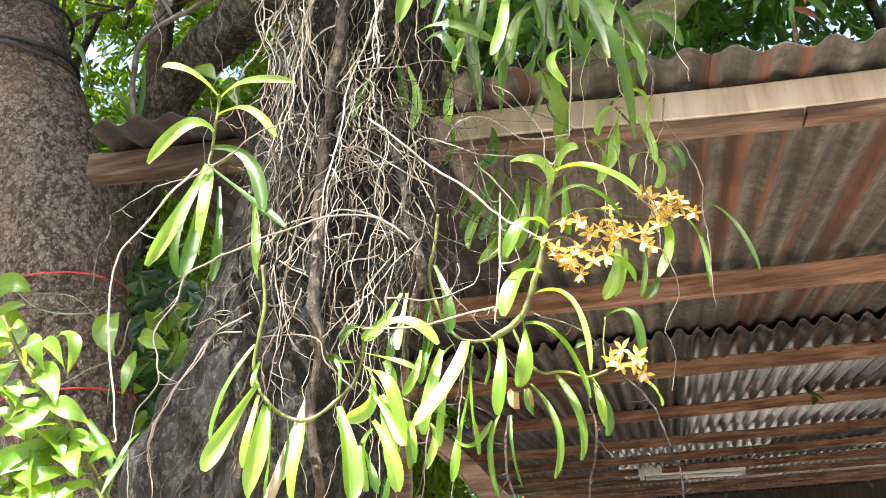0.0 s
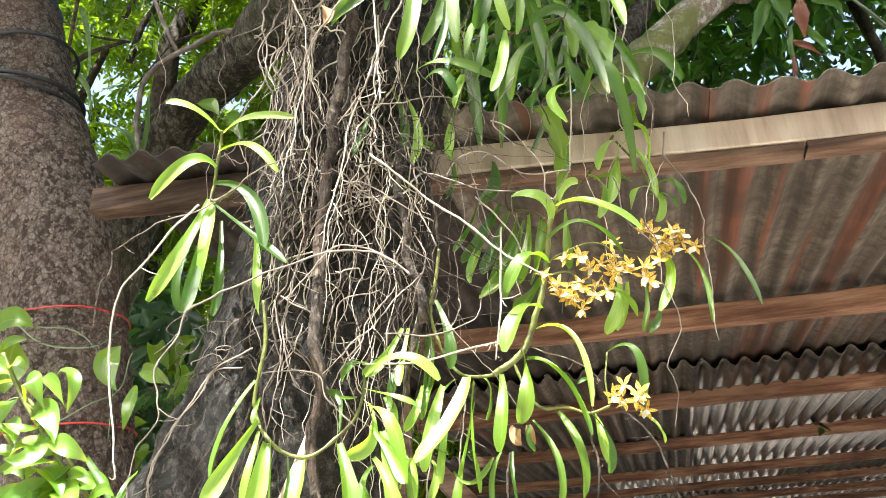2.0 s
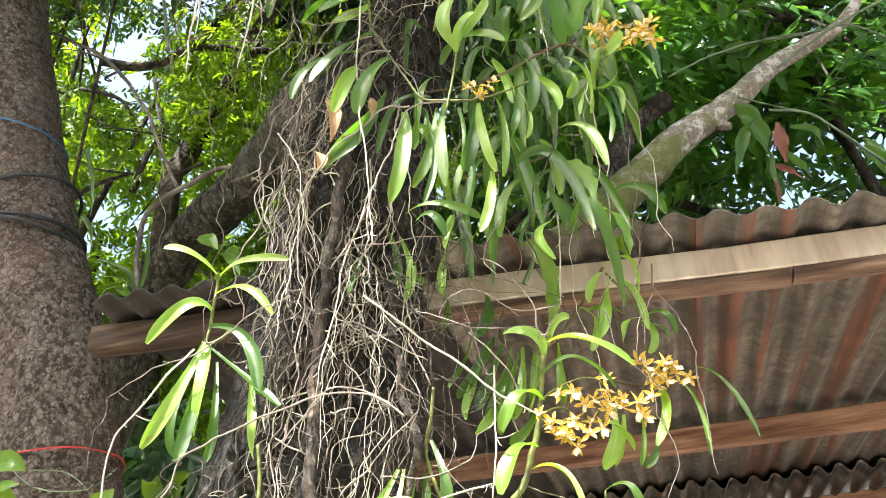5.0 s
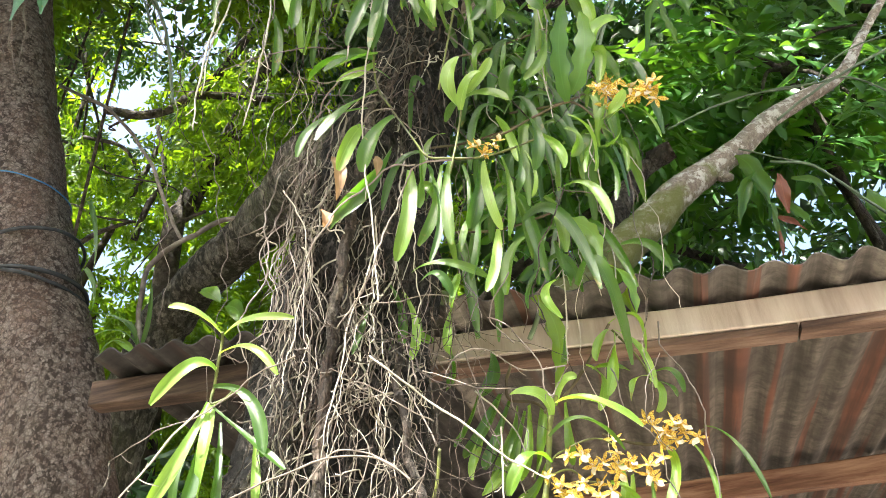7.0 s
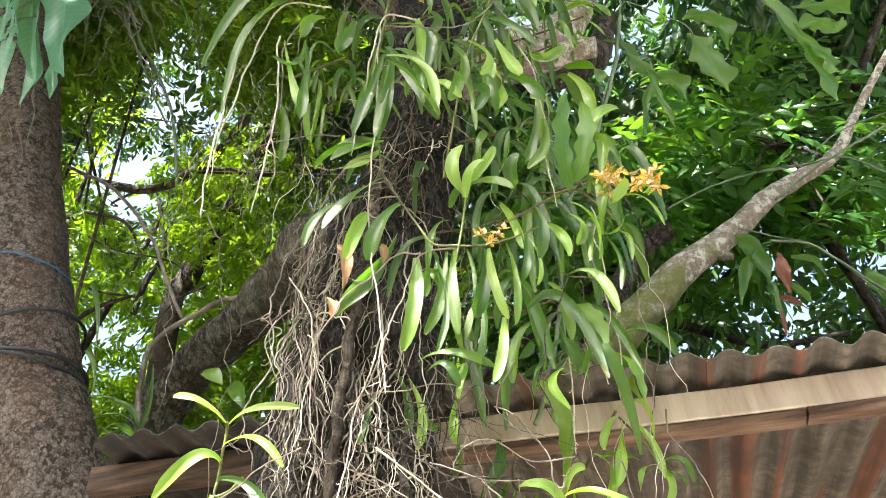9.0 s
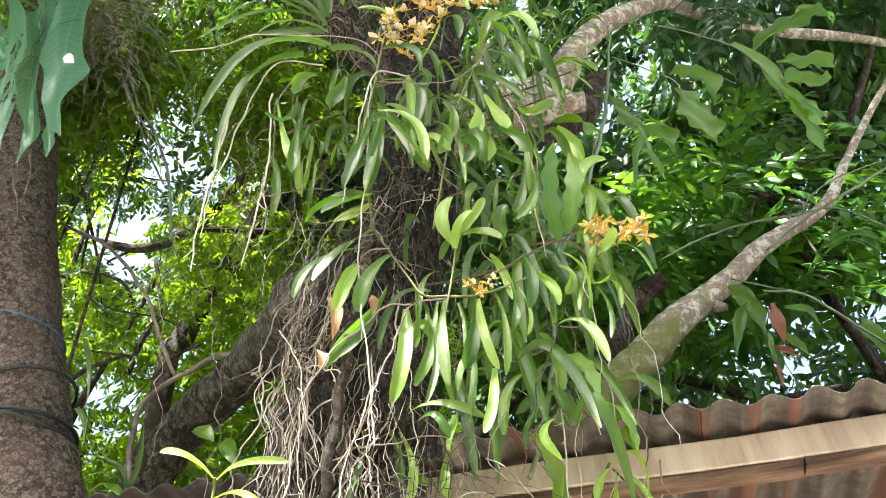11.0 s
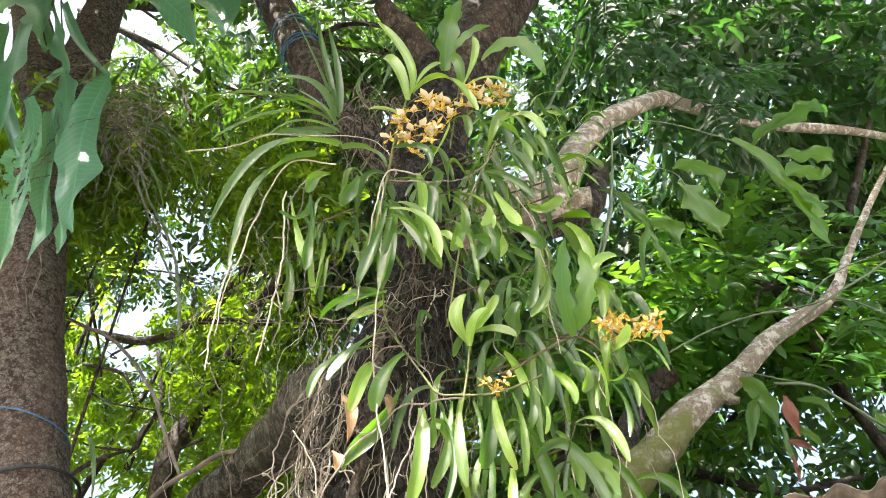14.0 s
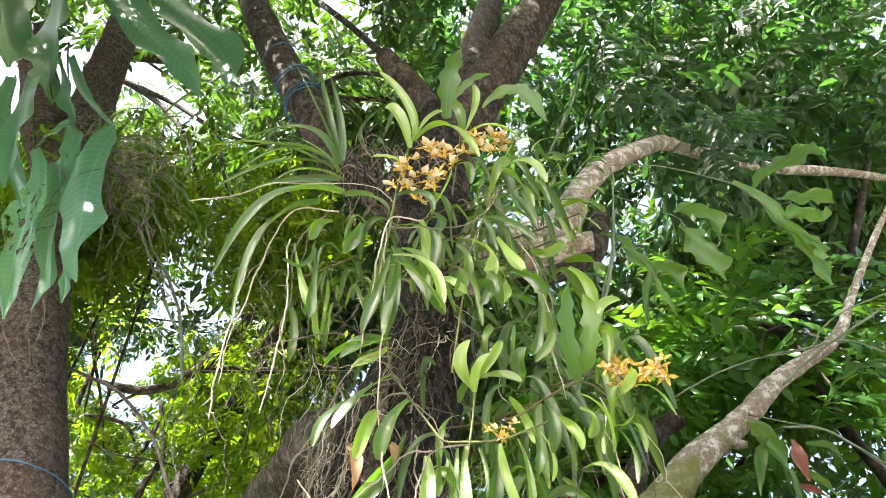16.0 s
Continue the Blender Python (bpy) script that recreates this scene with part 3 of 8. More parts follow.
# ---- canopy ----
def leaf_cloud(name, clumps, mat, parent, size=0.085, sprigs=6, per=11, seed=1, droop=0.55, slim=0.38, hang=0.45):
    """Feathered sprigs of pointed, folded leaflets round the clump centres, as one mesh."""
    rng = np.random.default_rng(seed)
    c = np.repeat(np.array(clumps, float), sprigs, axis=0)
    n = len(c)
    way = rng.normal(size=(n, 3))
    way[:, 2] = way[:, 2] * 0.5 - droop
    way /= np.linalg.norm(way, axis=1)[:, None]
    start = c + rng.normal(size=(n, 3)) * 0.11
    length = rng.uniform(0.2, 0.36, n) * size / 0.085
    side = np.cross(way, rng.normal(size=(n, 3)))
    side /= np.linalg.norm(side, axis=1)[:, None]
    k = np.arange(per)
    f = (k + 1.0) / per
    base = start[:, None] + way[:, None] * (length[:, None] * f)[..., None] + np.array([0, 0, -1.0]) * (0.25 * length[:, None] * f**2)[..., None]
    sgn = np.where(k % 2 == 0, 1.0, -1.0)
    d = side[:, None] * sgn[None, :, None] * 0.8 + way[:, None] * 0.75 + rng.normal(size=(n, per, 3)) * 0.22 + np.array([0, 0, -hang])
    d /= np.linalg.norm(d, axis=2)[..., None]
    ln = size * rng.uniform(0.75, 1.25, (n, per)) * (0.75 + 0.5 * np.sin(np.pi * f))[None]
    up = np.cross(side, way)[:, None] + rng.normal(size=(n, per, 3)) * 0.25
    w = np.cross(d, up)
    w /= np.linalg.norm(w, axis=2)[..., None]
    nrm = np.cross(w, d)
    L1, W1 = ln[..., None], ln[..., None] * slim * 0.5
    up1, up2, low = nrm * W1 * 0.3, nrm * (W1 * 0.4 - L1 * 0.03), nrm * L1 * 0.12
    v = np.stack([base, base + d * L1 * 0.3 + w * W1 * 0.85 + up1, base + d * L1 * 0.68 + w * W1 * 0.9 + up2, base + d * L1 - low, base + d * L1 * 0.68 - w * W1 * 0.9 + up2, base + d * L1 * 0.3 - w * W1 * 0.85 + up1], axis=2).reshape(-1, 6, 3)
    m = len(v)
    tri = np.array([[0, 1, 2], [0, 2, 3], [0, 3, 4], [0, 4, 5]])
    f_all = (tri[None] + (np.arange(m) * 6)[:, None, None]).reshape(-1, 3)
    me = bpy.data.meshes.new(name)
    me.vertices.add(m * 6)
    me.vertices.foreach_set("co", v.reshape(-1))
    me.loops.add(len(f_all) * 3)
    me.loops.foreach_set("vertex_index", f_all.reshape(-1).astype(np.int32))
    me.polygons.add(len(f_all))
    me.polygons.foreach_set("loop_start", (np.arange(len(f_all)) * 3).astype(np.int32))
    me.update(calc_edges=True)
    me.materials.append(mat)
    ob = new(name, me)
    if parent:
        ob.parent, ob.location = parent, -parent.location
    return tagged(ob, kind="stuff")


def crown_points(centre, radii, count, seed, gaps=(), keep=None):
    """Clump centres in an ellipsoid, denser towards its skin, leaving the gaps open."""
    rng = np.random.default_rng(seed)
    out = []
    while len(out) < count:
        p = rng.normal(size=3)
        p *= rng.uniform(0.45, 1.0) ** 0.5 / np.linalg.norm(p)
        p = np.array(centre) + p * np.array(radii)
        if p[2] < 0.6 or (keep and not keep(p)):
            continue
        if any(np.linalg.norm(np.cross(p - np.array(g[0]), np.array(g[1]))) < g[2] for g in gaps):
            continue
        out.append(p)
    return out


def over_roof(p):
    q = Vector((p[0], p[1], 0)) - Vector((ROOF_O.x, ROOF_O.y, 0))
    return p[2] > 2.95 or q.dot(ROOF_A) < -1.3 or q.dot(ROOF_B) < -0.4


SKY_GAPS = [  # a point on the gap's line, the line's direction, its half width
    ((-1.04, 2.05, 5.50), (-0.254, 0.457, 0.852), 0.27),
    ((-1.11, 1.90, 5.55), (-0.271, 0.424, 0.864), 0.2),
    ((-0.85, 2.32, 5.40), (-0.211, 0.517, 0.830), 0.18),
    ((-0.95, 2.40, 5.32), (-0.235, 0.535, 0.811), 0.17),
    ((-1.54, 2.92, 4.66), (-0.366, 0.651, 0.665), 0.42),
    ((-1.50, 3.05, 4.55), (-0.357, 0.679, 0.642), 0.30),
    ((-1.17, 2.69, 5.03), (-0.284, 0.600, 0.748), 0.26),
    ((-1.07, 2.84, 4.95), (-0.261, 0.632, 0.729), 0.26),
    ((1.22, 2.65, 5.12), (0.249, 0.589, 0.769), 0.30),
    ((1.44, 3.09, 4.65), (0.296, 0.687, 0.663), 0.26),
    ((1.00, 2.88, 5.00), (0.199, 0.641, 0.741), 0.30),
    ((-1.73, 3.40, 3.99), (-0.412, 0.749, 0.518), 0.32),
    ((1.41, 2.32, 5.29), (0.290, 0.517, 0.805), 0.20),
    ((0.94, 2.51, 5.30), (0.186, 0.559, 0.808), 0.20),
    ((2.26, 1.93, 5.11), (0.479, 0.430, 0.765), 0.30),
    ((1.73, 3.66, 3.76), (0.359, 0.809, 0.466), 0.20),
    ((1.11, 3.85, 3.81), (0.219, 0.851, 0.477), 0.20),
    ((-0.21, 1.74, 5.80), (-0.070, 0.387, 0.920), 0.30),
    ((-1.16, 3.64, 4.04), (-0.282, 0.790, 0.545), 0.25),
    ((1.43, 3.59, 4.07), (0.290, 0.793, 0.535), 0.16),
    ((-1.21, 2.40, 6.09), (-0.252, 0.462, 0.850), 0.24),
    ((-0.63, 2.40, 5.36), (-0.164, 0.538, 0.827), 0.15),
    ((-0.92, 2.40, 4.97), (-0.244, 0.570, 0.784), 0.14),
    ((-0.90, 2.40, 6.09), (-0.197, 0.468, 0.862), 0.12),
]
# Openings cut through the crowns along the sun's way to brighten the sapling.
SUN_GAPS = [(at, tuple(sun_way), wide) for at, wide in (((1.35, 2.7, 3.5), 0.24), ((0.95, 2.85, 3.45), 0.2), ((1.75, 2.6, 3.4), 0.24), ((2.3, 3.6, 4.2), 0.2))]
SKY_GAPS = [(g[0], tuple(Vector(g[1]).normalized()), g[2]) for g in SKY_GAPS]
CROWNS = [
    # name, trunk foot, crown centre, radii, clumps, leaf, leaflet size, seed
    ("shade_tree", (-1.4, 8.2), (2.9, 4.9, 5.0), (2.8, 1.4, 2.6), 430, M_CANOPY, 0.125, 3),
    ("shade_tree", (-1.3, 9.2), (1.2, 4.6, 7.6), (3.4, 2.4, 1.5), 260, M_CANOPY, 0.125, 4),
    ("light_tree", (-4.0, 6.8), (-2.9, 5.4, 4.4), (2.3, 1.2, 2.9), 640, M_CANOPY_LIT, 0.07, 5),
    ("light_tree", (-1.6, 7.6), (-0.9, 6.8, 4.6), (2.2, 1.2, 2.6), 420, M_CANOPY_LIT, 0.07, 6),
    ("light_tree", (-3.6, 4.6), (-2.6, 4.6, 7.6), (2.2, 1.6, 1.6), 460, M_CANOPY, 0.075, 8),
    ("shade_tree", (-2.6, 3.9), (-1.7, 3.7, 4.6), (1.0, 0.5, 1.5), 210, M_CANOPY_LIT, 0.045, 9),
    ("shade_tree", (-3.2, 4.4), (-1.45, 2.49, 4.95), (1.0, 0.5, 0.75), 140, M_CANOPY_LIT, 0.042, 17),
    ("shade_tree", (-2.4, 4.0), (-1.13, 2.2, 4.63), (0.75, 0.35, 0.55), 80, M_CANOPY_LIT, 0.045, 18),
    # Unseen trees behind and beside the camera, added to hold back sky light.
    ("sky_screen_tree", (-1.0, -7.5), (0.0, -7.0, 4.6), (8.0, 1.6, 4.6), 520, M_CANOPY, 0.2, 20),
    ("sky_screen_tree", (15.0, -1.5), (14.5, 2.0, 4.6), (1.6, 8.0, 4.6), 420, M_CANOPY, 0.2, 21),
    ("sky_screen_tree", (-8.0, -0.5), (-7.6, 0.0, 4.4), (1.6, 6.5, 4.4), 420, M_CANOPY, 0.2, 22),
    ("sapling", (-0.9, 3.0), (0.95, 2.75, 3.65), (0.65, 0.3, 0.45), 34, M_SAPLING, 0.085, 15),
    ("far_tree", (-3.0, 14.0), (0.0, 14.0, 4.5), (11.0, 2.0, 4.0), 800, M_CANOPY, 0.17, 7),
    # Dark foliage added to stand for the dark void left of the far purlins.
    ("low_bush", (-2.2, 8.6), (-1.9, 8.6, 1.6), (1.5, 2.4, 1.5), 170, M_CANOPY_SHADED, 0.1, 16),
    ("low_bush", (-1.9, 3.6), (-1.5, 3.4, 1.7), (0.9, 0.6, 1.3), 110, M_CANOPY_SHADED, 0.09, 10),
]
for name, foot, cen, rad, num, mat, size, seed in CROWNS:
    t = thing(name, (*foot, 0), "leafy green tree with feathered drooping foliage" if "tree" in name else "sapling spray of bright feathered leaves" if name == "sapling" else "dark leafy bush behind the trunks", "tree" if "bush" not in name else "bush", "trees behind the shed")
    limb("trunk", [(*foot, -0.1), ((foot[0] * 2 + cen[0]) / 3, (foot[1] * 2 + cen[1]) / 3, max(cen[2] * 0.75, 0.9)), (cen[0], cen[1], cen[2] + rad[2] * 0.3)], (0.012, 0.01, 0.006) if seed in (17, 18) else (0.045, 0.03, 0.012) if seed in (9, 15, 10) else (0.16, 0.1, 0.03), M_BARK_FAR, t, 12, 8)
    leaf_cloud("crown", crown_points(cen, rad, num, seed, SKY_GAPS + (SUN_GAPS if seed == 4 else []) if seed < 19 else (), over_roof), mat, t, size, seed=seed, sprigs=9 if seed in (5, 6, 8, 9, 17, 18) else 6)


def roof_of_leaves(count, seed):
    """The orchid tree's own spreading crown, high over the yard, its unseen front placed to block sun."""
    rng = np.random.default_rng(seed)
    out = []
    while len(out) < count:
        p = np.array([rng.uniform(-4.0, 5.0), rng.uniform(-0.6, 5.5), rng.uniform(5.2, 7.6)])
        edge = 0.0 + 0.1 * math.sin(p[0] * 5.3) + 0.2 * noise.noise((p[0] * 2.3, 3.0, 0.0)) - 0.48 * (p[2] - 5.2)
        if p[1] < edge or (p[1] > 0.8 and p[2] < 6.35) or (p[0] < -1.4 and p[1] > 2.2) or noise.noise(Vector(p) * 0.9) < -0.3 or any(np.linalg.norm(np.cross(p - np.array(g[0]), np.array(g[1]))) < g[2] for g in SKY_GAPS + SUN_GAPS):
            continue
        out.append(p)
    return out


# Second batch: unseen clumps overhead, added only to thicken the shade.
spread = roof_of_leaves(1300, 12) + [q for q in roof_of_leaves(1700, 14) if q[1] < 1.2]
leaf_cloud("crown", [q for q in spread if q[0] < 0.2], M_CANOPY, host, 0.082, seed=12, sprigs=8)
# Right side takes the dark copy, so its shade sits in the colour.
leaf_cloud("crown", [q for k, q in enumerate(spread) if q[0] >= 0.2 and (q[1] < 1.2 or k % 5 > 1)], M_CANOPY_SHADED, host, 0.09, seed=13, sprigs=8)

def hung_clumps(spots, count, spread, seed):
    rng = np.random.default_rng(seed)
    return [np.array(q) + rng.normal(size=3) * spread for q in spots for k in range(count)]


leaf_cloud("crown", hung_clumps([(1.24, 2.10, 4.89), (1.49, 2.30, 5.01), (1.74, 2.50, 5.86), (1.91, 2.50, 5.53), (2.05, 2.60, 5.33), (1.28, 2.40, 5.63), (1.24, 2.60, 6.23), (2.51, 2.60, 5.77), (2.45, 2.60, 6.24), (2.11, 2.50, 6.32), (2.44, 2.70, 5.27)], 6, 0.13, 71), M_CANOPY_SHADED, host, 0.1, seed=71, hang=0.9, sprigs=4)


# ---- sprays of large feathered leaves among the limbs ----
def spray(parent, a, way, length, leaflet, pairs, mat):
    """One feathered leaf: a thin stalk with pairs of pointed leaflets, each folded along its midrib and drooping."""
    a, way = Vector(a), Vector(way).normalized()
    side = way.cross(Vector((random.uniform(-0.4, 0.4), -0.8, 0.6))).normalized()
    face = side.cross(way)
    pts = [a + way * (length * f) + Vector((0, 0, -0.35 * length * f * f)) for f in np.linspace(0, 1, pairs + 2)]
    verts, faces = tube(pts, (0.003, 0.0012), 4, raw=True)
    for k in range(pairs * 2 + 1):
        node = k // 2 + 1
        q, f = pts[node], node / (pairs + 1)
        sg = 1 if k % 2 else -1
        d = way * random.uniform(0.45, 0.75) + side * (sg * random.uniform(0.75, 1.0)) + Vector((0, 0, random.uniform(-0.55, -0.1)))
        if k == pairs * 2:
            d = way + Vector((0, 0, -0.4))
        d.normalize()
        ln = leaflet * random.uniform(0.8, 1.15) * (0.75 + 0.35 * math.sin(math.pi * f))
        n = (face + Vector((random.uniform(-0.3, 0.3), random.uniform(-0.3, 0.3), random.uniform(-0.3, 0.3)))).normalized()
        w = d.cross(n).normalized()
        n = w.cross(d)
        at, root_at = len(verts), node * 4 + (0 if sg > 0 else 2)
        for t, wd, lift in ((0.18, 0.7, 0.02), (0.35, 0.95, 0.02), (0.55, 1.0, 0.01), (0.78, 0.62, -0.03), (1.0, 0.03, -0.1)):
            c = q + d * (ln * t) + n * (ln * lift)
            hw = ln * 0.17 * wd
            verts += [c - w * hw + n * hw * 0.35, c, c + w * hw + n * hw * 0.35]
        faces += [(root_at, at + 1, at), (root_at, at + 2, at + 1)]
        for i in range(4):
            b = at + i * 3
            faces += [(b, b + 1, b + 4, b + 3), (b + 1, b + 2, b + 5, b + 4)]
    return obj_of("spray", verts, faces, mat, parent)


def spray_tree(name, foot, spots, count, seed, leaflet, mat, words):
    """A slender tree whose feathered leaves hang round the given twig ends."""
    random.seed(seed)
    t = thing(name, (*foot, 0), words, "tree", "trees behind the shed")
    hub = sum((Vector(q) for q in spots), Vector()) / len(spots)
    limb("trunk", [(*foot, -0.1), (foot[0], foot[1], 1.6), ((foot[0] + hub.x) / 2, foot[1] + 0.1, (2.0 + hub.z) / 2), tuple(hub)], (0.04, 0.035, 0.025, 0.012), M_BARK_FAR, t, 10, 8)
    for q in spots:
        q = Vector(q)
        limb("twig", [tuple(hub), tuple((hub + q) / 2 + Vector((0, 0, 0.06))), tuple(q)], (0.012, 0.008, 0.004), M_BARK_FAR, t, 6, 6)
        for k in range(count):
            at = q + Vector((random.gauss(0, 0.1), random.gauss(0, 0.12), random.gauss(0, 0.1)))
            way = Vector((random.uniform(-1, 1), random.uniform(-0.9, 0.3), random.uniform(-0.5, 0.55)))
            spray(t, at, way, random.uniform(0.26, 0.42), leaflet, random.choice((4, 5, 6)), mat)
    return t


spray_tree("sapling", (1.9, 2.75), [(1.57, 2.70, 4.31), (1.56, 2.75, 4.15), (1.35, 2.70, 4.08), (1.20, 2.90, 4.24), (1.16, 3.00, 4.50), (1.23, 2.80, 4.00), (1.56, 2.60, 3.99), (1.44, 2.50, 3.56), (1.41, 2.70, 3.71), (1.02, 3.10, 4.14), (1.72, 2.60, 3.82), (1.69, 3.10, 4.82)], 8, 51, 0.105, M_SAPLING, "slender tree with glossy feathered leaves behind the pale limb")
spray_tree("sapling", (2.2, 2.9), [(1.14, 2.40, 3.79), (1.11, 2.50, 3.97), (1.13, 2.30, 3.54), (1.69, 2.50, 4.04), (1.36, 2.10, 3.29), (1.32, 2.30, 3.37), (1.51, 2.60, 3.99), (1.16, 2.60, 4.30)], 5, 53, 0.095, M_SAPLING, "slender tree with large glossy drooping feathered leaves")
spray_tree("sapling", (-2.5, 3.4), [(-2.10, 3.30, 5.64), (-1.93, 3.40, 5.61), (-1.95, 3.20, 5.22), (-2.12, 3.20, 5.63), (-2.13, 3.60, 4.88), (-2.00, 3.70, 4.81)], 7, 52, 0.06, M_CANOPY_LIT, "slender tree with sunlit yellow-green feathered leaves")
random.seed(72)
for q in [(0.953, 1.550, 4.005), (0.969, 1.560, 3.926), (0.945, 1.600, 4.190), (1.098, 1.650, 4.069), (0.931, 1.600, 4.385), (0.965, 1.700, 4.918), (0.838, 1.700, 4.703), (1.221, 1.700, 4.170)]:
    for k in range(5):
        spray(host, Vector(q) + Vector((random.gauss(0, 0.05), random.gauss(0, 0.05), random.gauss(0, 0.05))), (random.uniform(-0.7, 0.7), random.uniform(-0.4, 0.3), random.uniform(-0.9, -0.1)), random.uniform(0.16, 0.26), 0.065, random.choice((3, 4, 5)), M_CANOPY_SHADED)


# ---- plant parts ----
def ribbon(a, b, c, wide, prof, segs=14, fold=0.25, wave=0.0, teeth=0.0, roll=0.0, jag=0.0, twist=0.55):
    """A leaf blade bending from a over b to c: channelled, tapered by prof, with wavy or toothed edges."""
    a, b, c = Vector(a), Vector(b), Vector(c)
    ctrl = 2 * b - (a + c) / 2
    verts, faces, cols = [], [], 5
    ph = random.uniform(0, 6)
    n0 = Vector((0, -1, 0.45)).normalized()
    for i in range(segs + 1):
        t = i / segs
        p = a * (1 - t) ** 2 + ctrl * (2 * t * (1 - t)) + c * t * t
        d = ((ctrl - a) * (1 - t) + (c - ctrl) * t).normalized()
        n = Matrix.Rotation(roll + twist * math.sin(ph + 2.6 * t), 3, d) @ n0
        w = d.cross(n)
        if w.length < 0.05:
            w = d.cross(Vector((1, 0, 0)))
        w.normalize()
        n = w.cross(d)
        f = t * (len(prof) - 1)
        k = min(int(f), len(prof) - 2)
        half = 0.5 * wide * (prof[k] + (prof[k + 1] - prof[k]) * (f - k))
        for j in range(cols):
            u = j / 2 - 1
            e = half * u
            if teeth and abs(u) == 1:
                e *= 1 + teeth * math.sin(t * 26 + ph + (1 if u > 0 else 0)) + 0.5 * teeth * noise.noise((t * 9, u + ph, 0))
            if jag and abs(u) == 1:
                e *= 1 - 0.55 * jag + jag * ((t * 4.2 + ph + 0.3 * u) % 1.0) ** 0.8
            z = fold * half * abs(u) ** 1.3 + wave * wide * math.sin(t * 11 + ph + u) * abs(u) + 0.03 * wide * noise.noise((t * 5, u, ph))
            verts.append(p + w * e + n * z)
    for i in range(segs):
        for j in range(cols - 1):
            q = i * cols + j
            faces.append((q, q + 1, q + cols + 1, q + cols))
    return verts, faces


STRAP = (0.4, 0.6, 0.78, 0.9, 0.97, 1.0, 1.0, 1.0, 0.99, 0.95, 0.82, 0.3)
SPOON = (0.3, 0.38, 0.46, 0.55, 0.66, 0.78, 0.9, 0.99, 1.04, 1.02, 0.86, 0.32)
OVATE = (0.08, 0.6, 0.92, 1.0, 0.92, 0.72, 0.42, 0.06)


def blade(name, p, rows, mat, lobes=0.0, wave=0.0, fold=0.2, roll=0.0, holes=0.0, label=""):
    """A broad blade along rows of (x, y, z, width): raised midrib, rippled edges, uneven lobes and, where torn, holes."""
    rng = random.Random(round(rows[0][0] * 1e4))
    line = smooth_line([q[:3] for q in rows], 28 if holes else 10)
    n, cols, ph = len(line), 27 if holes else 9, rng.uniform(0, 9)
    verts, faces = [], []
    for i, q in enumerate(line):
        t = i / (n - 1)
        f = t * (len(rows) - 1)
        k = min(int(f), len(rows) - 2)
        g = f - k
        g = g * g * (3 - 2 * g)
        half = 0.5 * (rows[k][3] + (rows[k + 1][3] - rows[k][3]) * g)
        d = (line[min(i + 1, n - 1)] - line[max(i - 1, 0)]).normalized()
        face = Matrix.Rotation(roll + 0.3 * math.sin(ph + 3 * t), 3, d) @ Vector((0, -1, -0.05)).normalized()
        w = d.cross(face).normalized()
        face = w.cross(d)
        for j in range(cols):
            u = 2 * j / (cols - 1) - 1
            e = half * u
            if abs(u) > 0.6 and lobes:
                e *= 1 + lobes * math.sin(t * 17 + ph + 2 * u) * math.sin(t * 5.3 + ph) + 0.5 * lobes * noise.noise((t * 11, u, ph))
            z = fold * half * abs(u) ** 1.4 + wave * half * math.sin(t * 13 + ph + 1.5 * u) * u * u + (0.2 * half * math.sin(2.6 * u + 5 * t + ph) if lobes else 0.0) + 0.06 * half * noise.noise((t * 7, u * 2, ph))
            verts.append(q + w * e + face * z)
    for i in range(n - 1):
        for j in range(cols - 1):
            if holes and 0.22 < i / n < 0.62 and noise.noise((i * 0.12, j * 0.3, 3.7)) + 0.35 * noise.noise((i * 0.5, j * 0.9, 1.7)) > holes:
                continue
            a = i * cols + j
            faces.append((a, a + 1, a + cols + 1, a + cols))
    return obj_of(name, verts, faces, mat, p, label, cols=cols)


def strap(p, a, b, c, wide):
    return obj_of("leaf", *ribbon(a, b, c, wide * 0.86, random.choice((STRAP, SPOON, SPOON)), fold=random.uniform(0.3, 0.7), roll=random.uniform(-0.75, 0.75), twist=random.choice((0.3, 0.4, 0.5, 1.2))), random.choice(LEAF_MIX), p)


def fresh(p, a, b, c, wide):
    return obj_of("leaf", *ribbon(a, b, c, wide * 0.88, STRAP, fold=0.5, roll=random.uniform(-0.4, 0.4), twist=0.4), M_LEAF_FRESH_LIT, p, "young yellow-green leaf")


def narrow(p, a, b, c, wide):
    return obj_of("leaf", *ribbon(a, b, c, wide, (0.8, 1, 1, 0.95, 0.8, 0.5, 0.15), 18, 0.6, roll=random.uniform(-0.5, 0.5)), M_LEAF_GREY, p)


def wavy(p, a, b, c, wide):
    return obj_of("leaf", *ribbon(a, b, c, wide, (0.35, 0.75, 0.95, 1, 1, 0.95, 0.85, 0.6, 0.1), 30, 0.2, 0.08, 0.19, random.uniform(-0.3, 0.3)), M_LEAF_WAVY, p)


def broad(p, a, b, c, wide):
    return obj_of("leaf", *ribbon(a, b, c, wide, OVATE, 12, 0.3, 0.05, roll=random.uniform(-0.4, 0.4)), M_LEAF_GLOSS, p)


def dry(p, a, b, c, wide):
    return obj_of("dry_leaf", *ribbon(a, b, c, wide, OVATE, 10, 0.6, 0.12), M_DRY, p, "curled tan dead leaf")


def stem(p, pts, r, mat):
    v, f = tube(pts, (r * 0.48, r * 0.46, r * 0.4), 8, 12, 0.3, 75.0)
    return obj_of("stem", v, f, mat, p)


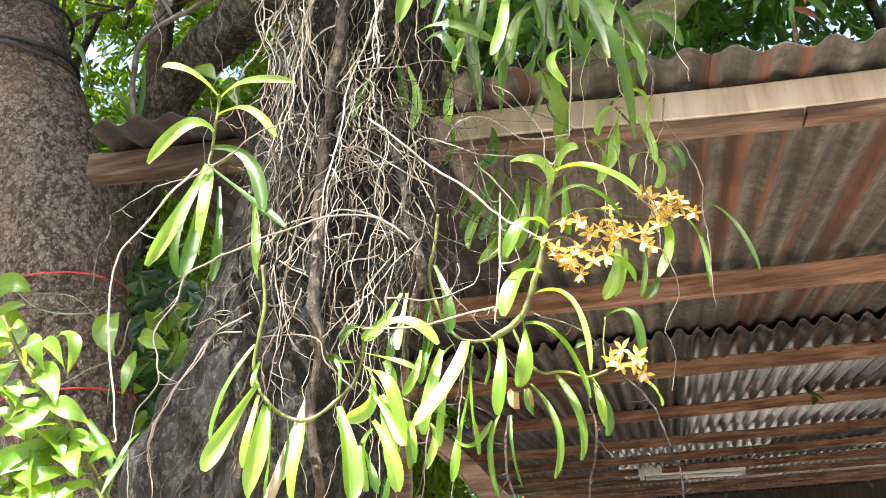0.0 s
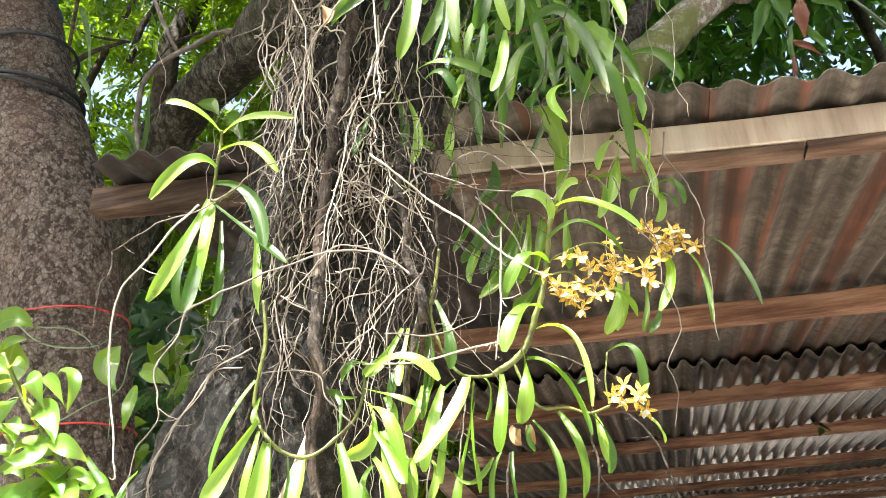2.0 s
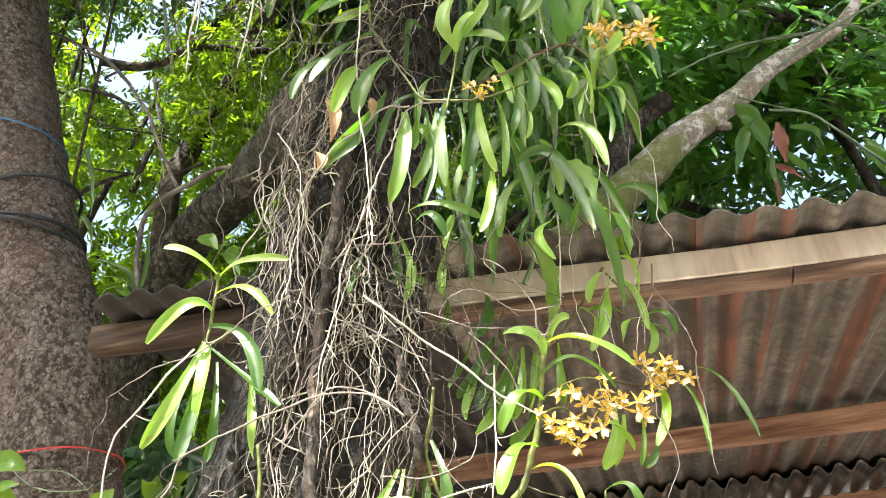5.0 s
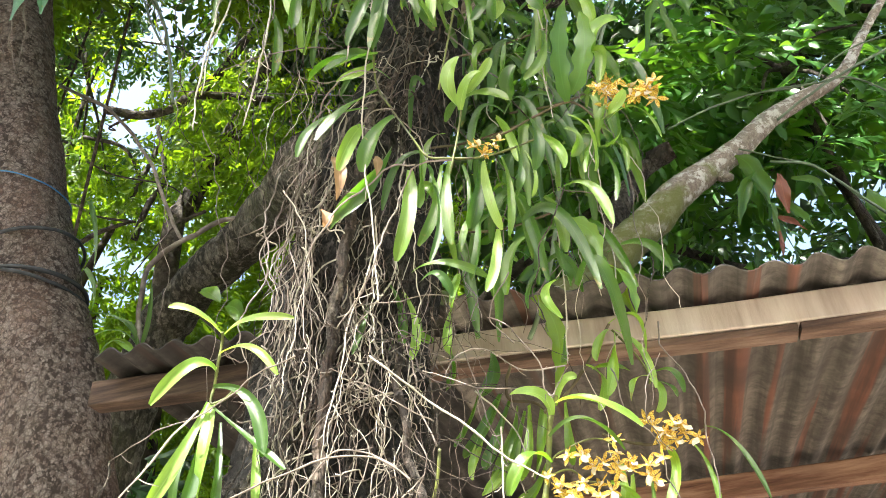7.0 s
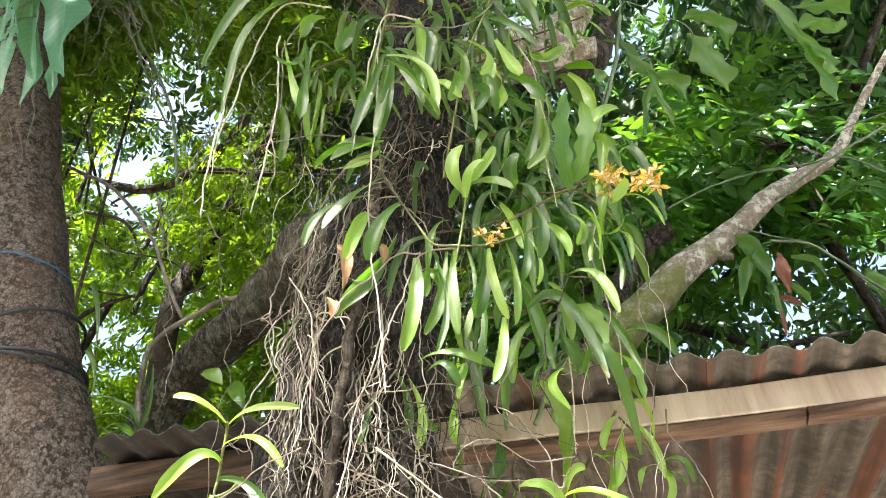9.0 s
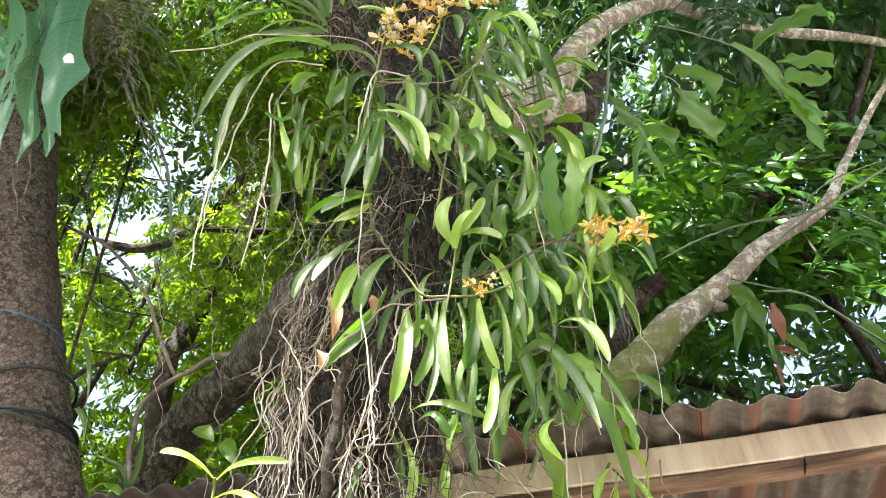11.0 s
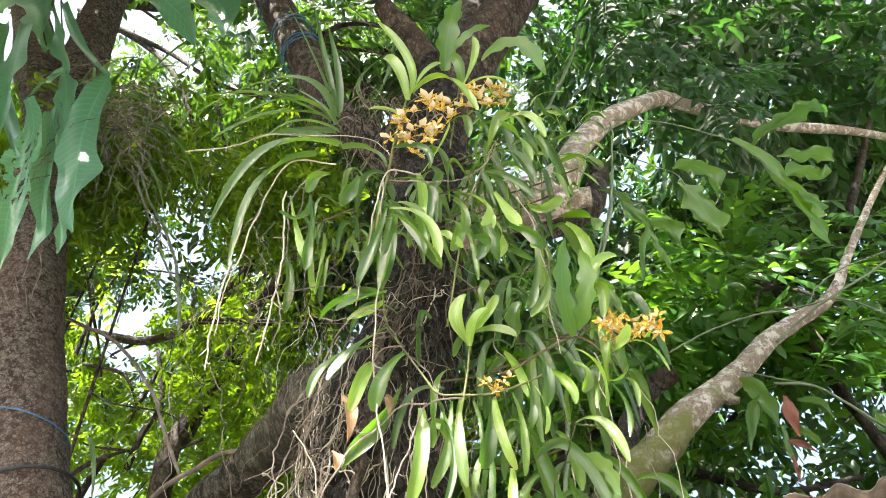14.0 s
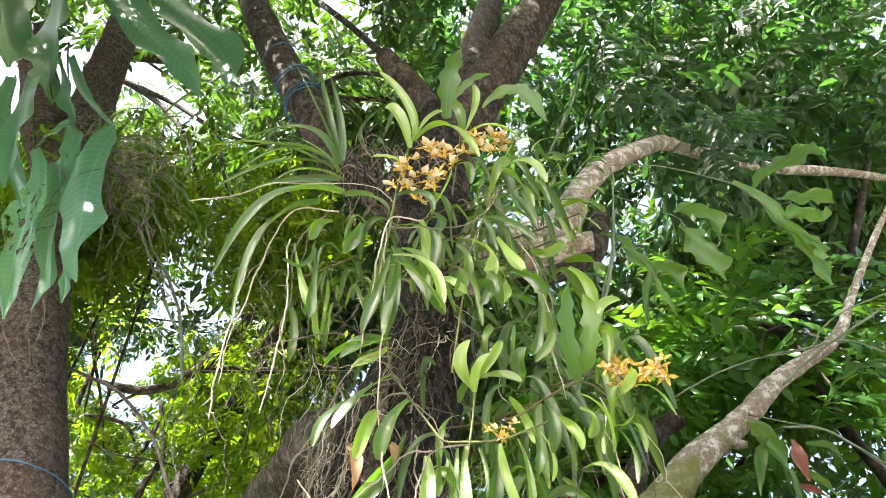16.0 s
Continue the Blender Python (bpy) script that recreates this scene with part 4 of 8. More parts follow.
def wriggle(pts, amp, per=7):
    line = smooth_line(pts, per)
    s = random.uniform(0, 50)
    return [q + 0.2 * amp * Vector((noise.noise(q * 55 + Vector((s, 0, 0))), noise.noise(q * 55 + Vector((0, s, 0))), 0)) + amp * Vector((noise.noise(q * 14 + Vector((s, 0, 0))), 0.6 * noise.noise(q * 14 + Vector((0, s, 0))), 0.5 * noise.noise(q * 14 + Vector((0, 0, s))))) for q in line]


ROOT_MATS = {"pale": M_ROOT_PALE, "dry": M_ROOT, "dark": M_BARK_LIMB}
ROOT_WORDS = {"pale": "pale living aerial root hanging free", "dry": "dry buff aerial root trailing down the trunk", "dark": "brown woody root running down"}


def root(pts, r, sort):
    r *= 0.5 if sort == "dark" else 0.42 if sort == "pale" else 0.36
    line = wriggle(pts, 0.006 if sort == "pale" else 0.014, 14)
    v, f = tube(line, (r * 1.1, r, r, r * 0.6), 6, raw=True, wob=0.25, grain=70.0)
    for q in random.sample(line[2:-1], min(len(line) // 4, 9)):
        d = Vector((random.uniform(-1, 1), random.uniform(-0.5, 0.5), random.uniform(-1, 0.3))) * random.choice((0.008, 0.012, 0.03))
        v2, f2 = tube(wriggle([q, q + d * 0.5 + Vector((0, 0, -0.002)), q + d], 0.006, 3), (r * 0.6, r * 0.35), 4, raw=True)
        f += [tuple(k + len(v) for k in g) for g in f2]
        v = v + v2
    return tagged(obj_of("aerial_root", v, f, ROOT_MATS[sort]), ROOT_WORDS[sort], "root", "aerial roots")


def vine(pts, r):
    v, f = tube(wriggle(pts, 0.006), (r * 0.62, r * 0.62), 8, raw=True, wob=0.12, grain=30.0)
    return tagged(obj_of("vine", v, f, M_VINE if r < 0.0085 else M_ROOT), "smooth grey-green climbing stem hanging in the tree", "vine", "vines")


def petal_mesh(name, length, wide, mat, curl):
    v, f = ribbon((0, 0, 0), (0, -curl * 0.5, length * 0.52), (0, -curl * 1.4 + 0.002, length), wide, (0.3, 0.6, 0.9, 1.0, 0.9, 0.5, 0.08), 7, 0.3)
    me = bpy.data.meshes.new(name)
    me.from_pydata([tuple(q) for q in v], [], f)
    me.materials.append(mat)
    me.polygons.foreach_set("use_smooth", [True] * len(me.polygons))
    return me


def petal_mat():
    """Yellow tepals barred and speckled with brown."""
    m, nt, b = nodes_of("spotted_tepal")
    v = coords(nt)
    spot = noise_tex(nt, coords(nt, (1.0, 1.0, 2.6)), 7.0, 2.0, 0.5)
    wash = noise_tex(nt, v, 2.5, 3.0)
    col = ramp(nt, wash, (0.3, (0.78, 0.56, 0.06)), (0.52, (0.85, 0.67, 0.14)), (0.72, (0.87, 0.77, 0.36)))
    col = mix(nt, ramp(nt, spot, (0.5, (0, 0, 0)), (0.56, (0.9, 0.9, 0.9))), col, (0.36, 0.145, 0.015))
    nt.links.new(col, b.inputs["Base Color"])
    b.inputs["Roughness"].default_value = 0.5
    b.inputs["Subsurface Weight"].default_value = 0.0
    tr = nt.nodes.new("ShaderNodeBsdfTranslucent")
    nt.links.new(col, tr.inputs[0])
    mx = nt.nodes.new("ShaderNodeMixShader")
    mx.inputs[0].default_value = 0.3
    nt.links.new(b.outputs[0], mx.inputs[1])
    nt.links.new(tr.outputs[0], mx.inputs[2])
    nt.links.new(mx.outputs[0], nt.nodes["Material Output"].inputs[0])
    return m


M_PETAL = petal_mat()
M_LIP = rough_mat("white_lip", (0.3, (0.66, 0.5, 0.26)), (0.5, (0.8, 0.76, 0.62)), (0.75, (0.85, 0.83, 0.78)), scale=120, rough=0.5, deep=0.0005)
M_DRY = leafy("dead_leaf", (0.34, 0.2, 0.11), (0.42, 0.27, 0.17), 0.4, 0.8, 0.2, (1.0, 0.8, 0.5), 0.2, "Object")
M_RED = leafy("red_leaf", (0.25, 0.1, 0.08), (0.36, 0.12, 0.05), 0.4, 0.6, 0.3, (1.0, 0.5, 0.2), 0.3, "Object")
# Young leaf green, raised further to stand for leaves in full sun.
M_LEAF_FRESH_LIT = leafy("orchid_leaf_fresh_lit", (0.23, 0.41, 0.06), (0.36, 0.52, 0.13), 0.2, 0.33, 0.32, (0.8, 1.0, 0.2), rand="Object")
M_LEAF_GREY = leafy("strap_leaf_grey", (0.065, 0.14, 0.04), (0.13, 0.23, 0.07), 0.3, 0.36, 0.3, (0.75, 1.0, 0.3), rand="Object")
M_LEAF_WAVY = leafy("wavy_leaf", (0.065, 0.19, 0.03), (0.12, 0.28, 0.05), 0.25, 0.38, 0.52, (0.85, 1.0, 0.2), rand="Object")
M_LEAF_GLOSS = leafy("shrub_leaf", (0.11, 0.26, 0.025), (0.18, 0.34, 0.05), 0.25, 0.25, 0.35, (0.9, 1.0, 0.25), 0.7, rand="Object")
M_FROND = leafy("grey_green_frond", (0.085, 0.26, 0.15), (0.14, 0.36, 0.22), 0.35, 0.3, 0.24, (0.75, 1.0, 0.45), 0.5, coat=0.55, ribs=0.3, rand="Object")
# The bright leaf stands twice, putting more sunlit tone into the mix.
LEAF_MIX = (M_LEAF, M_LEAF, M_LEAF_DEEP, M_LEAF_DEEP, M_LEAF_FRESH_LIT, M_LEAF_FRESH_LIT)
TEPALS = [petal_mesh("tepal", 1.1, 0.42, M_PETAL, c) for c in (0.1, 0.3, -0.05)]
LIP = petal_mesh("lip", 1.3, 0.72, M_LIP, 0.5)
COLUMN = petal_mesh("column", 0.45, 0.34, M_LIP, 0.1)


def bloom(p, at, r):
    """Three blooms close together on the spike."""
    at = Vector(at)
    one_bloom(p, at, r * 0.74)
    one_bloom(p, at + Vector((random.uniform(-1, 1), random.uniform(-0.3, 0.6), random.uniform(-1.1, 0.6))) * r * 1.3, r * 0.68)
    return one_bloom(p, at + Vector((random.uniform(-1, 1), random.uniform(-0.5, 0.5), random.uniform(-0.8, 0.8))) * r * 1.5, r * 0.72)


def one_bloom(p, at, r):
    """One bloom: five barred tepals round a white lip."""
    up = p.location
    turn = Euler((radians(random.uniform(-35, 20)), radians(random.uniform(-30, 30)), radians(random.uniform(-35, 35))))
    fl = new("flower", COLUMN)
    fl.parent, fl.location, fl.rotation_euler, fl.scale = p, Vector(at) - up, turn, (1.35 * r, 1.35 * r, 1.35 * r)
    fl["label"] = "yellow flower barred with brown, white lip"
    for k in range(5):
        q = new("tepal", random.choice(TEPALS))
        q.parent, q.rotation_euler = fl, (radians(random.uniform(-25, 25)), radians(72 * k + random.uniform(-10, 10)), 0)
        s = random.uniform(0.85, 1.1)
        q.scale = (s, s, s)
    q = new("lip", LIP)
    q.parent, q.rotation_euler = fl, (radians(20), radians(180 + random.uniform(-15, 15)), 0)
    return fl


# ---- orchids ----

p = thing("hanging_orchid", (-0.267, 1.172, 2.190), "orchid with pale strap leaves hanging from white roots", "orchid")
stem(p, [(-0.267, 1.172, 2.190), (-0.288, 1.174, 2.172), (-0.310, 1.175, 2.168), (-0.307, 1.177, 2.197), (-0.303, 1.174, 2.231), (-0.300, 1.177, 2.266), (-0.294, 1.162, 2.279)], .0055, M_STEM)
fresh(p, (-0.297, 1.167, 2.278), (-0.327, 1.134, 2.301), (-0.370, 1.126, 2.316), 0.020)
fresh(p, (-0.296, 1.178, 2.284), (-0.245, 1.152, 2.289), (-0.178, 1.150, 2.281), 0.017)
fresh(p, (-0.296, 1.161, 2.242), (-0.238, 1.133, 2.229), (-0.195, 1.128, 2.178), 0.015)
fresh(p, (-0.299, 1.155, 2.211), (-0.329, 1.129, 2.209), (-0.385, 1.133, 2.158), 0.025)
fresh(p, (-0.309, 1.178, 2.170), (-0.301, 1.142, 2.082), (-0.311, 1.154, 2.017), 0.024)
strap(p, (-0.314, 1.175, 2.170), (-0.333, 1.144, 2.086), (-0.380, 1.137, 2.002), 0.024)
strap(p, (-0.301, 1.158, 2.187), (-0.236, 1.133, 2.146), (-0.210, 1.120, 2.054), 0.023)
strap(p, (-0.303, 1.160, 2.156), (-0.242, 1.131, 2.093), (-0.178, 1.112, 2.030), 0.022)
strap(p, (-0.317, 1.177, 2.162), (-0.315, 1.144, 2.058), (-0.322, 1.124, 1.972), 0.022)
strap(p, (-0.343, 1.228, 2.161), (-0.362, 1.193, 2.064), (-0.358, 1.202, 2.005), 0.015)
strap(p, (-0.317, 1.239, 2.163), (-0.303, 1.202, 2.062), (-0.303, 1.180, 1.987), 0.018)
strap(p, (-0.254, 1.217, 2.123), (-0.241, 1.189, 2.042), (-0.237, 1.191, 1.986), 0.016)

p = thing("creeping_orchid", (-0.223, 1.165, 1.997), "green strap-leaved orchid creeping across the trunk", "orchid")
stem(p, [(-0.223, 1.165, 1.997), (-0.219, 1.164, 1.939), (-0.225, 1.163, 1.899), (-0.233, 1.167, 1.861), (-0.230, 1.172, 1.831), (-0.211, 1.162, 1.802), (-0.195, 1.173, 1.787), (-0.167, 1.167, 1.777), (-0.145, 1.167, 1.783), (-0.120, 1.175, 1.804), (-0.099, 1.170, 1.821), (-0.087, 1.167, 1.849), (-0.083, 1.170, 1.881)], .006, M_STEM)
strap(p, (-0.234, 1.173, 1.886), (-0.263, 1.145, 1.821), (-0.275, 1.128, 1.754), 0.021)
strap(p, (-0.225, 1.156, 1.828), (-0.253, 1.120, 1.766), (-0.274, 1.103, 1.714), 0.026)
strap(p, (-0.232, 1.185, 1.819), (-0.234, 1.154, 1.762), (-0.242, 1.156, 1.720), 0.018)
strap(p, (-0.217, 1.169, 1.800), (-0.220, 1.144, 1.738), (-0.233, 1.155, 1.678), 0.029)
strap(p, (-0.208, 1.160, 1.801), (-0.197, 1.124, 1.734), (-0.206, 1.133, 1.681), 0.011)
strap(p, (-0.198, 1.204, 1.789), (-0.189, 1.174, 1.740), (-0.190, 1.156, 1.702), 0.010)
strap(p, (-0.166, 1.164, 1.773), (-0.167, 1.136, 1.713), (-0.169, 1.133, 1.672), 0.028)
strap(p, (-0.227, 1.174, 1.863), (-0.227, 1.154, 1.843), (-0.228, 1.146, 1.822), 0.009)
strap(p, (-0.082, 1.175, 1.896), (-0.096, 1.151, 1.889), (-0.112, 1.162, 1.872), 0.020)
strap(p, (-0.081, 1.159, 1.876), (-0.027, 1.134, 1.890), (0.019, 1.136, 1.856), 0.022)
strap(p, (-0.080, 1.150, 1.856), (-0.042, 1.122, 1.837), (-0.009, 1.125, 1.823), 0.014)
strap(p, (-0.078, 1.158, 1.839), (-0.071, 1.132, 1.789), (-0.103, 1.136, 1.769), 0.023)
strap(p, (-0.074, 1.133, 1.830), (-0.038, 1.107, 1.796), (-0.026, 1.117, 1.728), 0.025)
strap(p, (-0.072, 1.139, 1.805), (-0.040, 1.110, 1.759), (-0.025, 1.092, 1.725), 0.017)
strap(p, (-0.112, 1.139, 1.786), (-0.097, 1.113, 1.726), (-0.092, 1.096, 1.665), 0.032)
strap(p, (-0.069, 1.138, 1.765), (-0.045, 1.111, 1.722), (-0.038, 1.117, 1.675), 0.022)
strap(p, (-0.090, 1.170, 1.739), (-0.075, 1.143, 1.707), (-0.066, 1.142, 1.676), 0.013)
strap(p, (-0.042, 1.166, 1.728), (-0.022, 1.146, 1.759), (-0.018, 1.135, 1.709), 0.011)
strap(p, (-0.036, 1.216, 1.955), (-0.062, 1.189, 1.904), (-0.088, 1.176, 1.883), 0.019)
strap(p, (-0.027, 1.218, 1.955), (-0.031, 1.190, 1.905), (-0.038, 1.173, 1.862), 0.019)
strap(p, (-0.012, 1.221, 1.871), (-0.019, 1.194, 1.834), (-0.037, 1.204, 1.807), 0.015)
strap(p, (-0.094, 1.166, 1.850), (-0.105, 1.146, 1.845), (-0.111, 1.137, 1.845), 0.009)

p = thing("flowering_orchid", (0.025, 1.197, 2.063), "tall orchid with arching pale-edged leaves and spotted yellow flowers", "orchid")
stem(p, [(0.025, 1.197, 2.063), (0.018, 1.199, 2.021), (0.006, 1.208, 1.974), (0.016, 1.206, 1.926), (0.026, 1.208, 1.901), (0.045, 1.199, 1.877), (0.072, 1.200, 1.872), (0.099, 1.204, 1.876)], .0055, M_STEM)
stem(p, [(0.087, 1.200, 1.874), (0.116, 1.197, 1.888), (0.137, 1.198, 1.911), (0.152, 1.194, 1.947), (0.167, 1.198, 1.989), (0.177, 1.208, 2.035), (0.183, 1.207, 2.069), (0.192, 1.202, 2.102), (0.202, 1.200, 2.123)], .0095, M_STEM)
stem(p, [(0.116, 1.197, 1.888), (0.134, 1.193, 1.837), (0.151, 1.196, 1.821), (0.181, 1.205, 1.822), (0.210, 1.206, 1.812), (0.237, 1.198, 1.818)], .0045, M_STEM)
stem(p, [(0.179, 1.205, 2.029), (0.193, 1.204, 2.039), (0.231, 1.203, 2.052), (0.255, 1.203, 2.051), (0.273, 1.204, 2.037)], .003, M_STEM)
stem(p, [(0.171, 1.198, 2.006), (0.203, 1.203, 2.013), (0.224, 1.196, 1.992), (0.247, 1.200, 1.990)], .003, M_STEM)
fresh(p, (0.189, 1.174, 2.085), (0.175, 1.148, 2.105), (0.135, 1.152, 2.113), 0.022)
fresh(p, (0.199, 1.209, 2.112), (0.215, 1.184, 2.135), (0.234, 1.180, 2.140), 0.018)
fresh(p, (0.197, 1.145, 2.090), (0.243, 1.114, 2.074), (0.302, 1.120, 2.032), 0.024)
strap(p, (0.181, 1.182, 2.057), (0.230, 1.153, 2.065), (0.275, 1.140, 2.010), 0.016)
strap(p, (0.177, 1.171, 2.016), (0.147, 1.144, 2.018), (0.116, 1.147, 1.971), 0.026)
strap(p, (0.160, 1.161, 1.949), (0.131, 1.133, 1.937), (0.106, 1.121, 1.882), 0.030)
strap(p, (0.151, 1.154, 1.918), (0.193, 1.119, 1.893), (0.205, 1.101, 1.800), 0.017)
strap(p, (0.134, 1.152, 1.878), (0.173, 1.115, 1.845), (0.199, 1.093, 1.765), 0.021)
strap(p, (0.131, 1.148, 1.887), (0.131, 1.120, 1.835), (0.117, 1.129, 1.792), 0.024)
strap(p, (0.099, 1.166, 1.864), (0.098, 1.133, 1.812), (0.089, 1.132, 1.759), 0.024)
fresh(p, (0.055, 1.152, 1.861), (0.035, 1.118, 1.800), (-0.013, 1.106, 1.751), 0.032)
strap(p, (0.062, 1.159, 1.857), (0.056, 1.123, 1.785), (0.062, 1.116, 1.711), 0.018)
strap(p, (0.059, 1.222, 1.842), (0.040, 1.188, 1.754), (0.023, 1.180, 1.688), 0.016)
strap(p, (0.034, 1.234, 1.879), (0.011, 1.205, 1.842), (0.005, 1.195, 1.779), 0.015)
strap(p, (0.017, 1.186, 1.982), (0.033, 1.160, 1.923), (0.033, 1.160, 1.876), 0.018)
strap(p, (0.090, 1.201, 1.770), (0.074, 1.175, 1.721), (0.080, 1.167, 1.664), 0.009)
strap(p, (0.105, 1.201, 1.769), (0.101, 1.177, 1.719), (0.111, 1.175, 1.673), 0.013)
strap(p, (0.134, 1.191, 1.806), (0.162, 1.164, 1.741), (0.152, 1.173, 1.682), 0.011)
strap(p, (0.169, 1.193, 1.815), (0.190, 1.166, 1.757), (0.187, 1.173, 1.702), 0.014)
strap(p, (0.209, 1.186, 1.810), (0.225, 1.159, 1.768), (0.222, 1.161, 1.728), 0.016)
strap(p, (0.216, 1.220, 1.821), (0.221, 1.193, 1.785), (0.229, 1.199, 1.741), 0.015)
strap(p, (0.218, 1.258, 2.135), (0.213, 1.234, 2.078), (0.212, 1.235, 2.029), 0.018)
strap(p, (0.130, 1.192, 1.799), (0.124, 1.171, 1.777), (0.134, 1.178, 1.763), 0.017)
strap(p, (0.031, 1.206, 1.848), (0.016, 1.177, 1.783), (0.009, 1.190, 1.734), 0.012)
strap(p, (0.071, 1.230, 1.879), (0.081, 1.208, 1.853), (0.073, 1.205, 1.814), 0.014)
strap(p, (0.006, 1.243, 1.892), (-0.005, 1.218, 1.854), (-0.013, 1.202, 1.820), 0.017)
strap(p, (-0.065, 1.225, 1.861), (-0.047, 1.198, 1.814), (-0.055, 1.186, 1.760), 0.020)
strap(p, (-0.055, 1.191, 1.791), (-0.034, 1.165, 1.756), (-0.030, 1.174, 1.707), 0.016)
strap(p, (-0.021, 1.210, 1.761), (-0.006, 1.187, 1.779), (0.021, 1.174, 1.767), 0.015)
strap(p, (-0.085, 1.229, 1.769), (-0.096, 1.201, 1.736), (-0.091, 1.204, 1.685), 0.016)
strap(p, (-0.052, 1.207, 1.734), (-0.057, 1.185, 1.696), (-0.067, 1.193, 1.662), 0.017)
strap(p, (-0.006, 1.219, 1.769), (0.003, 1.194, 1.743), (-0.011, 1.203, 1.708), 0.013)
fresh(p, (0.018, 1.191, 1.862), (0.002, 1.156, 1.795), (-0.008, 1.158, 1.746), 0.019)
fresh(p, (-0.060, 1.156, 1.800), (-0.047, 1.130, 1.752), (-0.049, 1.134, 1.704), 0.021)
strap(p, (-0.163, 1.229, 1.870), (-0.125, 1.206, 1.861), (-0.123, 1.191, 1.811), 0.012)
strap(p, (-0.010, 1.258, 2.001), (-0.014, 1.229, 1.948), (-0.029, 1.235, 1.901), 0.019)
strap(p, (-0.004, 1.260, 1.957), (0.000, 1.232, 1.906), (-0.011, 1.232, 1.858), 0.018)
strap(p, (-0.026, 1.253, 1.931), (-0.048, 1.224, 1.891), (-0.057, 1.222, 1.859), 0.016)
strap(p, (0.026, 1.192, 1.748), (0.052, 1.169, 1.729), (0.079, 1.177, 1.760), 0.009)
dry(p, (0.108, 1.201, 1.803), (0.110, 1.180, 1.784), (0.115, 1.183, 1.773), 0.016)
dry(p, (0.127, 1.205, 1.802), (0.131, 1.183, 1.786), (0.133, 1.193, 1.773), 0.013)
bloom(p, (0.221, 1.166, 2.020), 0.0156)
bloom(p, (0.247, 1.160, 2.004), 0.0154)
bloom(p, (0.268, 1.175, 2.020), 0.0133)
bloom(p, (0.282, 1.172, 1.995), 0.0162)
bloom(p, (0.302, 1.159, 1.980), 0.0152)
bloom(p, (0.186, 1.159, 1.981), 0.0153)
bloom(p, (0.198, 1.157, 1.961), 0.0137)
bloom(p, (0.217, 1.177, 1.986), 0.0155)
bloom(p, (0.206, 1.160, 1.957), 0.0137)
bloom(p, (0.234, 1.168, 1.962), 0.0153)
bloom(p, (0.240, 1.164, 1.823), 0.0153)
bloom(p, (0.270, 1.168, 1.820), 0.0153)
strap(p, (0.244, 1.200, 1.891), (0.277, 1.171, 1.881), (0.278, 1.182, 1.811), 0.015)
strap(p, (0.277, 1.204, 1.809), (0.292, 1.181, 1.784), (0.297, 1.179, 1.762), 0.012)
strap(p, (0.218, 1.193, 1.852), (0.209, 1.174, 1.851), (0.197, 1.171, 1.844), 0.007)
stem(p, [(0.237, 1.199, 1.819), (0.236, 1.198, 1.853), (0.244, 1.204, 1.892)], .003, M_STEM)

p = thing("spray_orchid", (0.185, 1.301, 2.139), "orchid spray with narrow drooping leaves beside the roof beam", "orchid")
stem(p, [(0.185, 1.301, 2.139), (0.223, 1.293, 2.161), (0.264, 1.296, 2.208), (0.289, 1.299, 2.245), (0.315, 1.307, 2.281)], .006, M_STEM_OLD)
stem(p, [(0.269, 1.306, 2.094), (0.301, 1.301, 2.077), (0.332, 1.292, 2.065), (0.369, 1.304, 2.069), (0.398, 1.299, 2.070), (0.426, 1.301, 2.083)], .005, M_STEM_OLD)
stem(p, [(0.317, 1.303, 2.268), (0.347, 1.302, 2.217), (0.359, 1.300, 2.179), (0.358, 1.307, 2.168)], .004, M_STEM)
strap(p, (0.313, 1.295, 2.276), (0.354, 1.269, 2.270), (0.352, 1.257, 2.192), 0.014)
strap(p, (0.319, 1.290, 2.255), (0.306, 1.264, 2.196), (0.282, 1.251, 2.134), 0.021)
strap(p, (0.310, 1.287, 2.261), (0.289, 1.262, 2.232), (0.277, 1.254, 2.194), 0.018)
strap(p, (0.321, 1.296, 2.263), (0.350, 1.268, 2.209), (0.357, 1.257, 2.139), 0.014)
strap(p, (0.360, 1.308, 2.181), (0.391, 1.285, 2.176), (0.402, 1.284, 2.137), 0.014)
strap(p, (0.359, 1.299, 2.174), (0.365, 1.275, 2.137), (0.354, 1.278, 2.109), 0.023)
strap(p, (0.356, 1.289, 2.174), (0.327, 1.266, 2.158), (0.315, 1.255, 2.123), 0.012)
strap(p, (0.263, 1.287, 2.203), (0.281, 1.263, 2.164), (0.265, 1.252, 2.113), 0.021)
strap(p, (0.360, 1.305, 2.169), (0.378, 1.281, 2.153), (0.393, 1.292, 2.135), 0.014)
strap(p, (0.423, 1.303, 2.086), (0.450, 1.265, 2.044), (0.471, 1.239, 1.951), 0.013)
strap(p, (0.398, 1.303, 2.065), (0.410, 1.277, 2.012), (0.406, 1.265, 1.939), 0.009)
strap(p, (0.359, 1.290, 2.059), (0.360, 1.262, 2.012), (0.331, 1.245, 1.956), 0.020)
strap(p, (0.347, 1.303, 1.992), (0.332, 1.281, 1.955), (0.315, 1.284, 1.937), 0.015)
strap(p, (0.328, 1.308, 2.023), (0.321, 1.285, 1.979), (0.309, 1.280, 1.939), 0.010)
strap(p, (0.266, 1.295, 2.015), (0.285, 1.273, 1.994), (0.301, 1.268, 1.958), 0.023)
strap(p, (0.291, 1.316, 2.048), (0.281, 1.291, 1.985), (0.257, 1.293, 1.943), 0.024)
